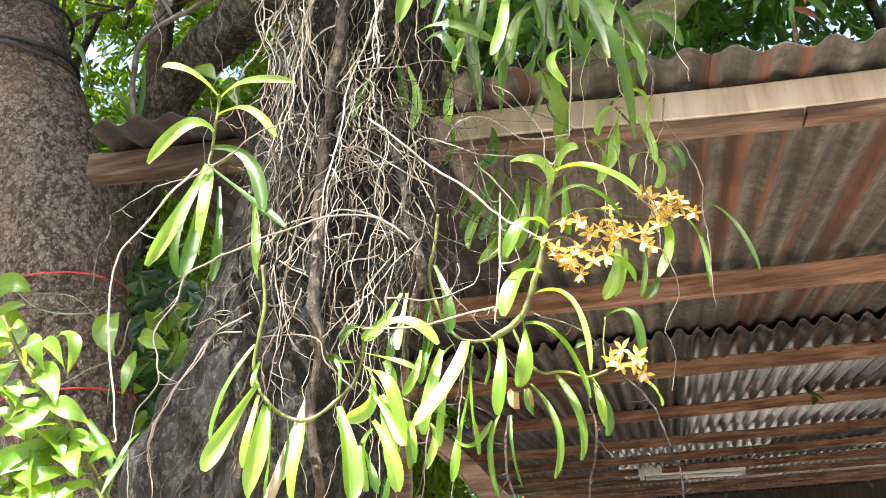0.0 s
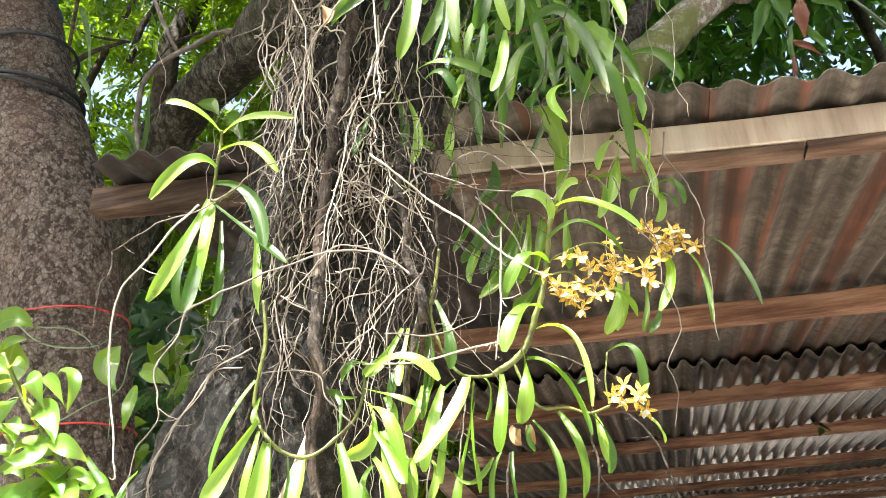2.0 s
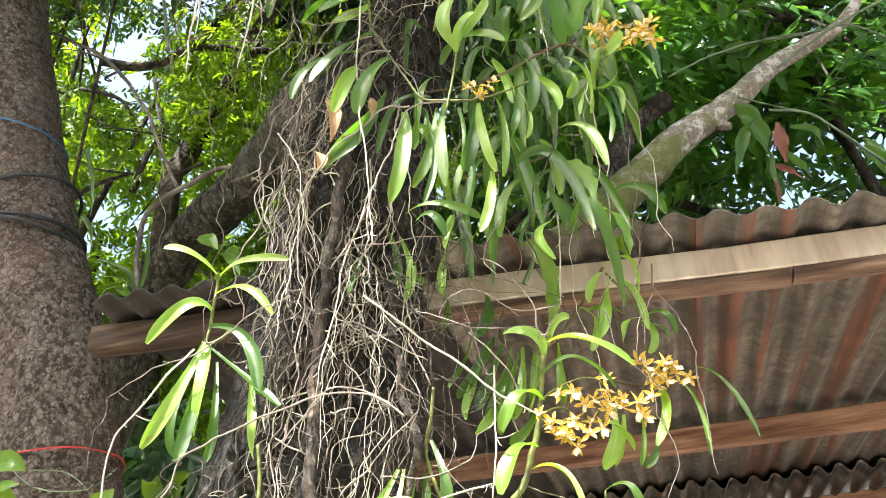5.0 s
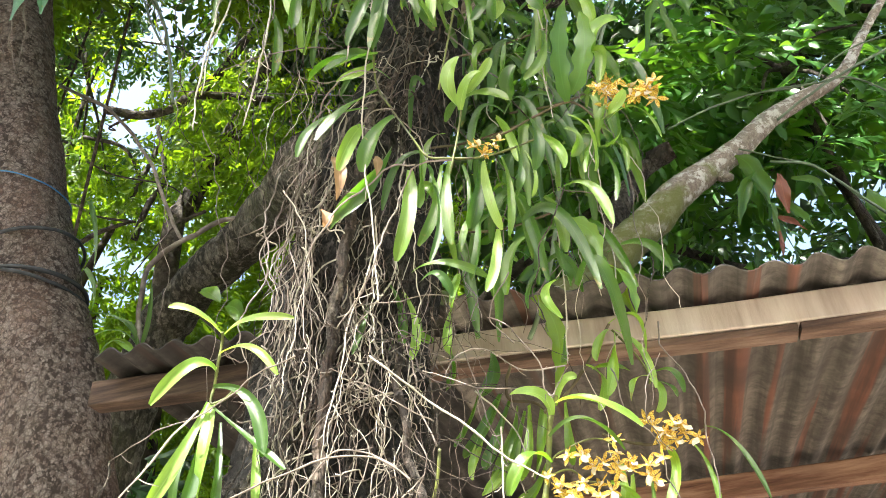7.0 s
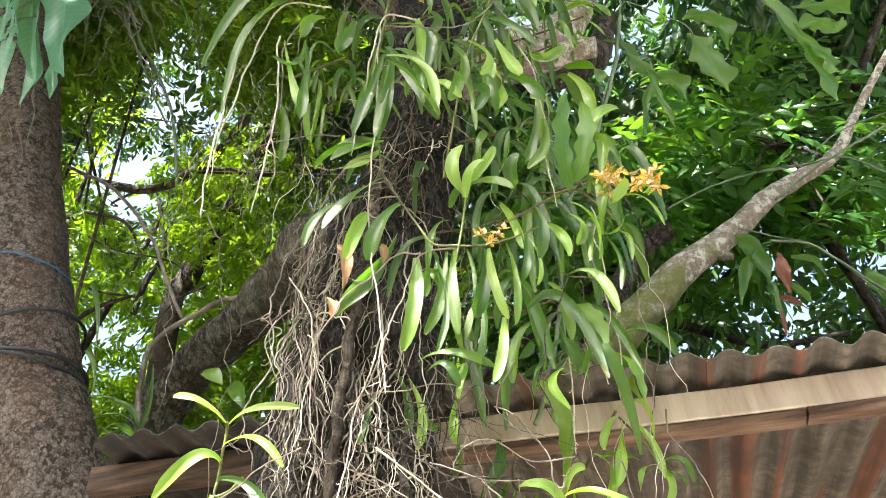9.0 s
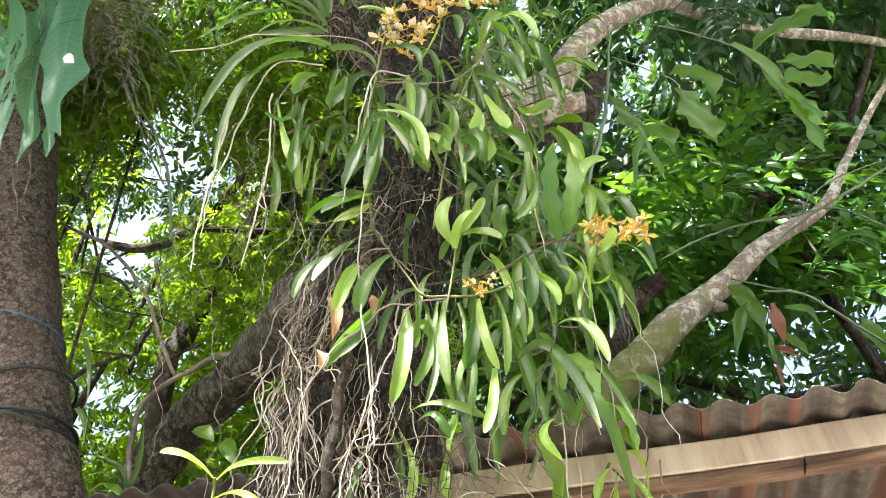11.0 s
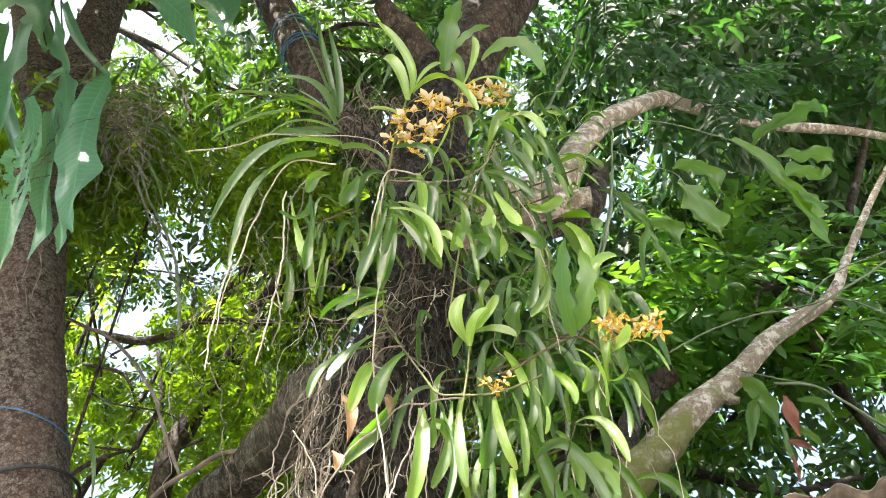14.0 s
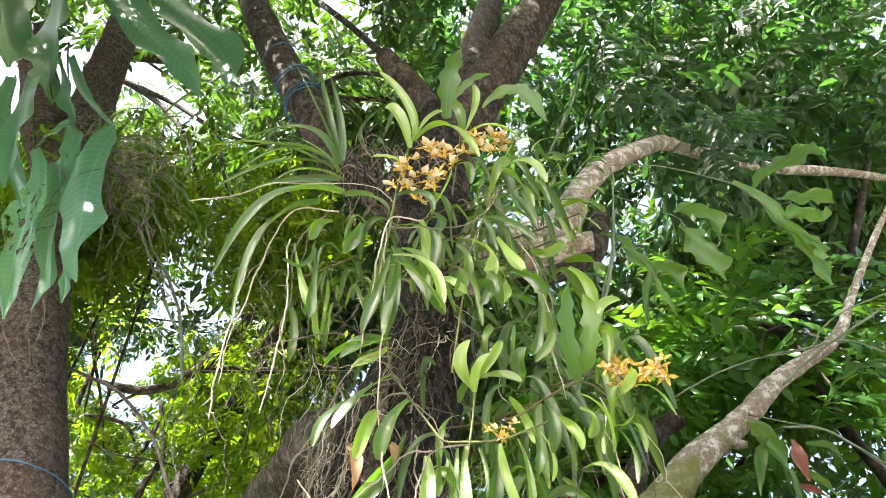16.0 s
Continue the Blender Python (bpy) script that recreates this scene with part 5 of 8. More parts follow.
strap(p, (0.306, 1.337, 2.036), (0.294, 1.314, 1.982), (0.276, 1.310, 1.951), 0.015)
strap(p, (0.273, 1.304, 2.203), (0.296, 1.277, 2.194), (0.329, 1.286, 2.184), 0.016)
bloom(p, (0.340, 1.263, 2.085), 0.0178)
bloom(p, (0.350, 1.261, 2.068), 0.0160)
bloom(p, (0.373, 1.267, 2.078), 0.0178)
bloom(p, (0.383, 1.265, 2.068), 0.0160)

p = thing("shaded_orchid", (0.145, 1.367, 2.258), "shaded cluster of hanging dark green orchid leaves", "orchid")
stem(p, [(0.145, 1.367, 2.258), (0.133, 1.358, 2.223), (0.135, 1.353, 2.189), (0.172, 1.363, 2.184), (0.193, 1.354, 2.163)], .006, M_STEM_OLD)
strap(p, (0.114, 1.361, 2.286), (0.112, 1.335, 2.226), (0.087, 1.320, 2.186), 0.026)
strap(p, (0.122, 1.359, 2.203), (0.085, 1.327, 2.131), (0.050, 1.333, 2.093), 0.022)
strap(p, (0.135, 1.359, 2.189), (0.103, 1.331, 2.111), (0.082, 1.321, 2.065), 0.024)
strap(p, (0.145, 1.358, 2.180), (0.120, 1.330, 2.099), (0.088, 1.336, 2.042), 0.020)
strap(p, (0.166, 1.354, 2.176), (0.154, 1.321, 2.092), (0.133, 1.331, 2.045), 0.025)
strap(p, (0.185, 1.363, 2.172), (0.177, 1.331, 2.094), (0.157, 1.344, 2.048), 0.025)
strap(p, (0.180, 1.362, 2.077), (0.152, 1.339, 2.027), (0.124, 1.347, 2.016), 0.023)
strap(p, (0.120, 1.360, 2.072), (0.097, 1.337, 2.041), (0.073, 1.325, 2.027), 0.018)
strap(p, (0.132, 1.357, 2.109), (0.106, 1.331, 2.062), (0.077, 1.320, 2.027), 0.018)
strap(p, (0.047, 1.346, 2.280), (0.048, 1.320, 2.229), (0.032, 1.331, 2.208), 0.024)
strap(p, (0.084, 1.349, 2.202), (0.068, 1.318, 2.144), (0.039, 1.308, 2.103), 0.020)
strap(p, (0.100, 1.351, 2.170), (0.073, 1.325, 2.102), (0.063, 1.309, 2.048), 0.018)
strap(p, (0.156, 1.362, 2.170), (0.131, 1.325, 2.087), (0.112, 1.338, 2.026), 0.020)
strap(p, (-0.043, 1.261, 2.386), (-0.021, 1.232, 2.307), (-0.029, 1.239, 2.248), 0.018)
strap(p, (-0.019, 1.253, 2.362), (0.002, 1.222, 2.278), (-0.011, 1.225, 2.221), 0.018)
strap(p, (-0.077, 1.235, 2.336), (-0.083, 1.211, 2.281), (-0.098, 1.200, 2.231), 0.014)
strap(p, (0.057, 1.261, 2.326), (0.049, 1.233, 2.269), (0.053, 1.233, 2.226), 0.018)
strap(p, (-0.052, 1.306, 2.334), (-0.050, 1.283, 2.288), (-0.055, 1.279, 2.263), 0.015)
strap(p, (0.002, 1.299, 2.334), (0.005, 1.276, 2.288), (0.025, 1.277, 2.278), 0.017)
wavy(p, (0.200, 1.347, 2.374), (0.229, 1.319, 2.287), (0.212, 1.326, 2.178), 0.028)
strap(p, (0.240, 1.306, 2.273), (0.229, 1.281, 2.224), (0.228, 1.280, 2.209), 0.016)

p = thing("broad_orchid", (-0.021, 1.104, 2.836), "dense orchid with long deep green strap leaves on the trunk", "orchid")
stem(p, [(-0.021, 1.104, 2.836), (-0.024, 1.092, 2.757), (-0.022, 1.100, 2.694), (0.002, 1.106, 2.635), (0.033, 1.102, 2.563), (0.054, 1.099, 2.520), (0.090, 1.099, 2.510), (0.136, 1.094, 2.499), (0.183, 1.094, 2.506), (0.231, 1.095, 2.522)], .0042, M_STEM)
strap(p, (-0.018, 1.094, 2.765), (-0.052, 1.067, 2.733), (-0.104, 1.052, 2.696), 0.030)
strap(p, (-0.029, 1.119, 2.785), (-0.087, 1.090, 2.763), (-0.143, 1.095, 2.722), 0.033)
strap(p, (-0.026, 1.119, 2.770), (-0.052, 1.094, 2.726), (-0.094, 1.100, 2.718), 0.024)
strap(p, (-0.022, 1.097, 2.678), (-0.070, 1.071, 2.623), (-0.119, 1.055, 2.548), 0.031)
strap(p, (-0.044, 1.124, 2.666), (-0.117, 1.084, 2.612), (-0.156, 1.072, 2.533), 0.021)
strap(p, (-0.052, 1.102, 2.609), (-0.070, 1.075, 2.552), (-0.087, 1.059, 2.484), 0.028)
strap(p, (0.006, 1.088, 2.606), (-0.024, 1.057, 2.542), (-0.049, 1.062, 2.476), 0.031)
strap(p, (-0.010, 1.132, 2.576), (-0.055, 1.092, 2.464), (-0.108, 1.105, 2.406), 0.033)
strap(p, (0.025, 1.090, 2.489), (0.020, 1.063, 2.387), (-0.004, 1.069, 2.307), 0.027)
strap(p, (0.040, 1.117, 2.561), (0.041, 1.089, 2.479), (0.035, 1.071, 2.399), 0.020)
strap(p, (0.054, 1.124, 2.504), (0.060, 1.095, 2.414), (0.028, 1.094, 2.345), 0.021)
strap(p, (0.059, 1.092, 2.456), (0.068, 1.058, 2.366), (0.046, 1.047, 2.284), 0.012)
strap(p, (0.090, 1.089, 2.497), (0.080, 1.060, 2.407), (0.081, 1.052, 2.312), 0.021)
strap(p, (0.109, 1.139, 2.524), (0.117, 1.109, 2.436), (0.104, 1.109, 2.384), 0.018)
strap(p, (0.137, 1.109, 2.502), (0.127, 1.085, 2.417), (0.108, 1.095, 2.364), 0.025)
strap(p, (0.144, 1.104, 2.499), (0.143, 1.075, 2.408), (0.156, 1.088, 2.350), 0.017)
strap(p, (0.172, 1.099, 2.500), (0.176, 1.061, 2.403), (0.164, 1.057, 2.318), 0.015)
strap(p, (0.123, 1.094, 2.379), (0.119, 1.069, 2.315), (0.102, 1.079, 2.264), 0.020)
strap(p, (0.151, 1.107, 2.365), (0.140, 1.079, 2.289), (0.121, 1.062, 2.233), 0.018)
strap(p, (0.197, 1.086, 2.509), (0.197, 1.061, 2.432), (0.187, 1.072, 2.397), 0.016)
strap(p, (0.210, 1.095, 2.502), (0.217, 1.072, 2.437), (0.208, 1.077, 2.396), 0.011)
strap(p, (0.014, 1.095, 2.300), (0.065, 1.067, 2.293), (0.126, 1.080, 2.267), 0.016)
strap(p, (0.029, 1.086, 2.279), (0.056, 1.060, 2.271), (0.072, 1.068, 2.236), 0.015)
strap(p, (0.083, 1.098, 2.289), (0.078, 1.075, 2.248), (0.070, 1.072, 2.219), 0.019)
strap(p, (0.224, 1.087, 2.565), (0.232, 1.061, 2.494), (0.219, 1.071, 2.441), 0.021)
strap(p, (0.238, 1.099, 2.536), (0.257, 1.070, 2.485), (0.262, 1.065, 2.433), 0.020)
strap(p, (0.049, 1.156, 2.548), (0.057, 1.133, 2.499), (0.042, 1.144, 2.463), 0.017)
strap(p, (0.073, 1.148, 2.537), (0.065, 1.119, 2.452), (0.061, 1.114, 2.384), 0.018)
strap(p, (0.176, 1.134, 2.615), (0.193, 1.106, 2.550), (0.198, 1.096, 2.482), 0.019)
strap(p, (0.084, 1.158, 2.613), (0.054, 1.131, 2.570), (0.038, 1.131, 2.488), 0.015)
dry(p, (-0.107, 1.106, 2.551), (-0.089, 1.082, 2.496), (-0.096, 1.091, 2.449), 0.022)
dry(p, (-0.031, 1.093, 2.528), (-0.025, 1.073, 2.496), (-0.027, 1.065, 2.467), 0.016)
dry(p, (-0.125, 1.105, 2.446), (-0.111, 1.085, 2.413), (-0.115, 1.092, 2.397), 0.019)
bloom(p, (0.138, 1.055, 2.492), 0.0133)
bloom(p, (0.161, 1.059, 2.491), 0.0134)

p = thing("fan_orchid", (0.088, 1.093, 2.475), "fans of fresh upright orchid leaves beside the trunk", "orchid")
stem(p, [(0.088, 1.093, 2.475), (0.105, 1.099, 2.547), (0.119, 1.101, 2.616)], .0042, M_STEM)
stem(p, [(0.158, 1.096, 2.536), (0.193, 1.093, 2.545), (0.239, 1.103, 2.577), (0.298, 1.093, 2.588), (0.333, 1.095, 2.547), (0.339, 1.097, 2.516)], .0042, M_STEM_OLD)
fresh(p, (0.114, 1.094, 2.611), (0.101, 1.070, 2.650), (0.126, 1.071, 2.706), 0.027)
fresh(p, (0.117, 1.093, 2.605), (0.132, 1.066, 2.633), (0.158, 1.062, 2.655), 0.023)
fresh(p, (0.122, 1.107, 2.634), (0.154, 1.079, 2.655), (0.179, 1.068, 2.689), 0.019)
strap(p, (0.116, 1.099, 2.632), (0.160, 1.073, 2.618), (0.196, 1.061, 2.582), 0.021)
strap(p, (0.201, 1.101, 2.614), (0.201, 1.074, 2.635), (0.219, 1.065, 2.660), 0.029)
strap(p, (0.183, 1.103, 2.658), (0.201, 1.078, 2.679), (0.210, 1.067, 2.721), 0.019)
strap(p, (0.155, 1.095, 2.669), (0.154, 1.072, 2.695), (0.169, 1.082, 2.744), 0.020)
wavy(p, (0.293, 1.089, 2.586), (0.294, 1.057, 2.680), (0.322, 1.048, 2.786), 0.029)
wavy(p, (0.303, 1.092, 2.604), (0.335, 1.065, 2.667), (0.342, 1.055, 2.755), 0.035)
fresh(p, (0.352, 1.099, 2.697), (0.364, 1.076, 2.728), (0.410, 1.086, 2.758), 0.032)
strap(p, (0.342, 1.088, 2.675), (0.361, 1.066, 2.663), (0.344, 1.055, 2.587), 0.023)
strap(p, (0.321, 1.109, 2.608), (0.341, 1.084, 2.578), (0.333, 1.089, 2.517), 0.022)
strap(p, (0.350, 1.096, 2.538), (0.394, 1.069, 2.537), (0.421, 1.072, 2.472), 0.011)
strap(p, (0.339, 1.085, 2.533), (0.355, 1.060, 2.530), (0.379, 1.049, 2.558), 0.020)
strap(p, (0.324, 1.103, 2.498), (0.346, 1.082, 2.479), (0.365, 1.079, 2.503), 0.027)
strap(p, (0.327, 1.089, 2.483), (0.331, 1.063, 2.513), (0.350, 1.062, 2.545), 0.016)
strap(p, (0.291, 1.108, 2.574), (0.315, 1.077, 2.504), (0.311, 1.088, 2.436), 0.022)
strap(p, (0.282, 1.093, 2.535), (0.294, 1.068, 2.489), (0.279, 1.067, 2.454), 0.021)
strap(p, (0.339, 1.096, 2.486), (0.358, 1.073, 2.464), (0.355, 1.064, 2.409), 0.012)
strap(p, (0.335, 1.108, 2.491), (0.343, 1.081, 2.423), (0.328, 1.064, 2.359), 0.012)
strap(p, (0.261, 1.100, 2.423), (0.299, 1.075, 2.398), (0.315, 1.064, 2.319), 0.019)
strap(p, (0.299, 1.095, 2.464), (0.308, 1.076, 2.470), (0.294, 1.064, 2.418), 0.018)
strap(p, (0.277, 1.086, 2.756), (0.262, 1.057, 2.660), (0.227, 1.056, 2.615), 0.021)
strap(p, (0.269, 1.107, 2.810), (0.248, 1.079, 2.698), (0.228, 1.086, 2.661), 0.020)
strap(p, (0.381, 1.292, 3.117), (0.435, 1.268, 3.076), (0.437, 1.264, 3.025), 0.037)
strap(p, (0.363, 1.194, 2.987), (0.382, 1.164, 2.905), (0.386, 1.170, 2.839), 0.029)
wavy(p, (0.261, 1.194, 2.421), (0.295, 1.168, 2.382), (0.302, 1.152, 2.315), 0.024)
wavy(p, (0.304, 1.206, 2.340), (0.335, 1.174, 2.291), (0.338, 1.167, 2.223), 0.019)
strap(p, (0.237, 1.195, 2.478), (0.252, 1.170, 2.423), (0.251, 1.158, 2.340), 0.022)
strap(p, (0.241, 1.197, 2.388), (0.245, 1.174, 2.330), (0.250, 1.181, 2.292), 0.020)
strap(p, (0.217, 1.187, 2.347), (0.190, 1.160, 2.289), (0.180, 1.144, 2.243), 0.017)
strap(p, (0.228, 1.140, 2.282), (0.205, 1.114, 2.242), (0.223, 1.117, 2.204), 0.016)
bloom(p, (0.345, 1.069, 2.580), 0.0185)
bloom(p, (0.369, 1.074, 2.593), 0.0187)
bloom(p, (0.373, 1.068, 2.558), 0.0183)
bloom(p, (0.392, 1.072, 2.584), 0.0186)
bloom(p, (0.401, 1.062, 2.553), 0.0191)
bloom(p, (0.419, 1.053, 2.555), 0.0181)
strap(p, (0.136, 1.098, 3.007), (0.148, 1.071, 2.928), (0.134, 1.079, 2.868), 0.028)
strap(p, (0.191, 1.095, 2.991), (0.199, 1.070, 2.908), (0.182, 1.082, 2.861), 0.025)
strap(p, (0.223, 1.093, 2.981), (0.237, 1.070, 2.908), (0.228, 1.069, 2.884), 0.023)
strap(p, (0.205, 1.103, 2.929), (0.213, 1.077, 2.850), (0.199, 1.061, 2.774), 0.023)
strap(p, (0.191, 1.105, 2.903), (0.174, 1.079, 2.829), (0.160, 1.071, 2.793), 0.019)
strap(p, (0.134, 1.102, 2.927), (0.156, 1.071, 2.855), (0.152, 1.058, 2.723), 0.015)
strap(p, (0.239, 1.094, 2.896), (0.267, 1.070, 2.823), (0.258, 1.063, 2.794), 0.027)
strap(p, (0.002, 1.098, 3.037), (0.054, 1.065, 2.885), (0.087, 1.078, 2.786), 0.027)
strap(p, (0.019, 1.087, 3.011), (0.063, 1.058, 2.923), (0.066, 1.053, 2.808), 0.026)
strap(p, (0.069, 1.104, 3.120), (0.075, 1.069, 2.968), (0.063, 1.074, 2.886), 0.026)
strap(p, (-0.022, 1.108, 3.055), (-0.033, 1.077, 2.918), (-0.057, 1.067, 2.803), 0.028)
strap(p, (0.008, 1.087, 3.004), (-0.003, 1.047, 2.846), (-0.022, 1.036, 2.721), 0.023)
strap(p, (-0.176, 1.159, 3.153), (-0.170, 1.120, 2.997), (-0.188, 1.108, 2.889), 0.023)
strap(p, (-0.150, 1.156, 3.034), (-0.141, 1.122, 2.910), (-0.155, 1.114, 2.812), 0.022)

p = thing("crest_orchid", (-0.037, 1.075, 2.875), "flowering orchid with a fresh leaf crown and yellow spotted blooms", "orchid")
stem(p, [(-0.037, 1.075, 2.875), (0.003, 1.080, 3.086), (0.022, 1.086, 3.204), (0.044, 1.076, 3.284), (0.064, 1.088, 3.389)], .0065, M_STEM)
stem(p, [(0.146, 1.081, 3.160), (0.170, 1.078, 3.273), (0.193, 1.072, 3.380)], .0042, M_STEM)
stem(p, [(0.085, 1.078, 2.644), (0.129, 1.075, 2.832), (0.163, 1.082, 2.969), (0.191, 1.086, 3.042), (0.248, 1.087, 3.171)], .0042, M_STEM)
fresh(p, (0.067, 1.080, 3.377), (0.053, 1.052, 3.486), (0.022, 1.062, 3.557), 0.036)
fresh(p, (0.076, 1.082, 3.395), (0.087, 1.043, 3.488), (0.020, 1.030, 3.691), 0.025)
fresh(p, (0.084, 1.074, 3.393), (0.119, 1.043, 3.422), (0.161, 1.051, 3.473), 0.022)
fresh(p, (0.084, 1.073, 3.390), (0.163, 1.041, 3.386), (0.219, 1.034, 3.219), 0.030)
fresh(p, (0.043, 1.087, 3.297), (0.030, 1.064, 3.313), (-0.022, 1.058, 3.330), 0.026)
bloom(p, (0.043, 1.051, 3.244), 0.0242)
bloom(p, (0.078, 1.038, 3.258), 0.0242)
bloom(p, (0.111, 1.035, 3.292), 0.0245)
bloom(p, (0.146, 1.047, 3.261), 0.0243)
bloom(p, (0.164, 1.053, 3.289), 0.0220)
bloom(p, (0.055, 1.054, 3.199), 0.0225)
bloom(p, (0.089, 1.050, 3.215), 0.0239)
bloom(p, (0.123, 1.043, 3.198), 0.0237)
bloom(p, (0.105, 1.043, 3.147), 0.0219)
strap(p, (0.200, 1.078, 3.388), (0.204, 1.049, 3.445), (0.189, 1.053, 3.499), 0.030)
fresh(p, (0.200, 1.072, 3.378), (0.242, 1.040, 3.443), (0.249, 1.020, 3.518), 0.022)
wavy(p, (0.169, 1.070, 3.464), (0.196, 1.041, 3.607), (0.247, 1.051, 3.790), 0.050)
wavy(p, (0.189, 1.079, 3.530), (0.235, 1.046, 3.573), (0.305, 1.056, 3.628), 0.026)
strap(p, (0.207, 1.070, 3.377), (0.267, 1.037, 3.346), (0.316, 1.029, 3.259), 0.018)
wavy(p, (0.265, 1.082, 3.504), (0.353, 1.044, 3.498), (0.397, 1.060, 3.360), 0.045)
bloom(p, (0.229, 1.045, 3.280), 0.0219)
bloom(p, (0.262, 1.053, 3.327), 0.0237)
bloom(p, (0.284, 1.056, 3.300), 0.0235)
bloom(p, (0.241, 1.041, 3.251), 0.0191)
bloom(p, (0.217, 1.053, 3.330), 0.0211)
strap(p, (0.298, 1.081, 3.274), (0.315, 1.053, 3.285), (0.347, 1.060, 3.341), 0.028)
strap(p, (0.270, 1.082, 3.226), (0.324, 1.050, 3.195), (0.347, 1.049, 3.104), 0.022)
strap(p, (0.230, 1.068, 3.128), (0.250, 1.043, 3.162), (0.284, 1.051, 3.220), 0.032)
strap(p, (0.156, 1.067, 3.238), (0.189, 1.046, 3.218), (0.187, 1.041, 3.134), 0.023)
strap(p, (0.231, 1.068, 3.216), (0.276, 1.032, 3.128), (0.299, 1.020, 2.991), 0.026)
strap(p, (0.247, 1.085, 3.126), (0.281, 1.054, 3.063), (0.297, 1.044, 2.958), 0.026)
strap(p, (0.213, 1.088, 3.068), (0.251, 1.053, 2.992), (0.287, 1.045, 2.908), 0.016)
strap(p, (0.016, 1.069, 3.068), (0.090, 1.042, 2.985), (0.072, 1.052, 2.859), 0.025)
strap(p, (0.008, 1.047, 2.928), (0.052, 1.018, 2.837), (0.090, 1.019, 2.735), 0.031)
strap(p, (0.003, 1.076, 2.983), (0.075, 1.041, 2.890), (0.086, 1.028, 2.754), 0.024)
strap(p, (0.023, 1.067, 3.177), (0.085, 1.040, 3.122), (0.101, 1.037, 3.057), 0.019)
strap(p, (0.100, 1.074, 3.096), (0.113, 1.053, 3.030), (0.094, 1.049, 2.983), 0.026)
strap(p, (-0.002, 1.074, 2.985), (-0.028, 1.036, 2.830), (-0.059, 1.033, 2.730), 0.027)
strap(p, (0.014, 1.089, 2.999), (0.005, 1.046, 2.849), (-0.023, 1.064, 2.745), 0.026)
strap(p, (-0.058, 1.084, 3.118), (-0.070, 1.057, 3.038), (-0.090, 1.061, 2.998), 0.033)
strap(p, (-0.116, 1.068, 3.118), (-0.147, 1.043, 3.081), (-0.162, 1.045, 3.039), 0.031)
strap(p, (-0.163, 1.083, 3.077), (-0.172, 1.055, 2.971), (-0.220, 1.056, 3.003), 0.025)
strap(p, (-0.153, 1.072, 2.987), (-0.154, 1.043, 2.869), (-0.159, 1.034, 2.796), 0.024)
strap(p, (-0.206, 1.085, 3.090), (-0.176, 1.051, 2.916), (-0.161, 1.056, 2.845), 0.020)
strap(p, (0.112, 1.073, 2.919), (0.134, 1.047, 2.857), (0.112, 1.044, 2.796), 0.028)
strap(p, (0.092, 1.066, 2.873), (0.112, 1.043, 2.837), (0.135, 1.048, 2.802), 0.019)
strap(p, (0.173, 1.082, 2.912), (0.192, 1.058, 2.838), (0.196, 1.062, 2.771), 0.026)
strap(p, (0.166, 1.067, 2.977), (0.194, 1.042, 2.895), (0.175, 1.026, 2.831), 0.024)
strap(p, (0.219, 1.079, 2.986), (0.233, 1.052, 2.888), (0.245, 1.037, 2.825), 0.028)
strap(p, (0.160, 1.067, 2.849), (0.182, 1.045, 2.803), (0.155, 1.036, 2.753), 0.023)
strap(p, (0.227, 1.065, 2.862), (0.257, 1.036, 2.805), (0.278, 1.039, 2.756), 0.027)
strap(p, (0.083, 1.065, 3.074), (0.136, 1.038, 3.135), (0.155, 1.037, 3.193), 0.017)
strap(p, (0.278, 1.075, 2.929), (0.297, 1.049, 2.876), (0.343, 1.060, 2.912), 0.022)
strap(p, (-0.176, 1.170, 3.050), (-0.172, 1.134, 2.905), (-0.166, 1.134, 2.840), 0.020)
strap(p, (-0.252, 1.177, 3.039), (-0.217, 1.149, 2.915), (-0.226, 1.154, 2.812), 0.021)

p = thing("strap_grass_orchid", (-0.125, 1.209, 3.555), "clump of long narrow arching leaves seated in a fork", "orchid")
narrow(p, (-0.125, 1.209, 3.555), (-0.144, 1.156, 3.744), (-0.177, 1.151, 4.086), 0.019)
narrow(p, (-0.115, 1.186, 3.537), (-0.111, 1.147, 3.687), (-0.133, 1.130, 3.919), 0.020)
narrow(p, (-0.148, 1.296, 3.713), (-0.200, 1.241, 3.944), (-0.281, 1.210, 4.256), 0.017)
narrow(p, (-0.127, 1.201, 3.544), (-0.237, 1.139, 3.671), (-0.503, 1.168, 3.614), 0.020)
narrow(p, (-0.139, 1.186, 3.503), (-0.290, 1.123, 3.576), (-0.474, 1.125, 3.617), 0.016)
narrow(p, (-0.128, 1.207, 3.531), (-0.263, 1.145, 3.519), (-0.414, 1.110, 3.394), 0.019)
narrow(p, (-0.126, 1.194, 3.496), (-0.196, 1.140, 3.553), (-0.349, 1.119, 3.579), 0.016)
narrow(p, (-0.129, 1.207, 3.484), (-0.266, 1.168, 3.458), (-0.394, 1.152, 3.392), 0.019)
narrow(p, (-0.129, 1.196, 3.514), (-0.234, 1.140, 3.565), (-0.356, 1.103, 3.446), 0.016)
narrow(p, (-0.102, 1.090, 3.246), (-0.249, 1.039, 3.202), (-0.359, 1.049, 2.995), 0.032)
narrow(p, (-0.154, 1.097, 3.236), (-0.259, 1.051, 3.112), (-0.306, 1.039, 2.847), 0.026)
narrow(p, (-0.112, 1.188, 3.396), (-0.204, 1.154, 3.419), (-0.326, 1.152, 3.434), 0.023)
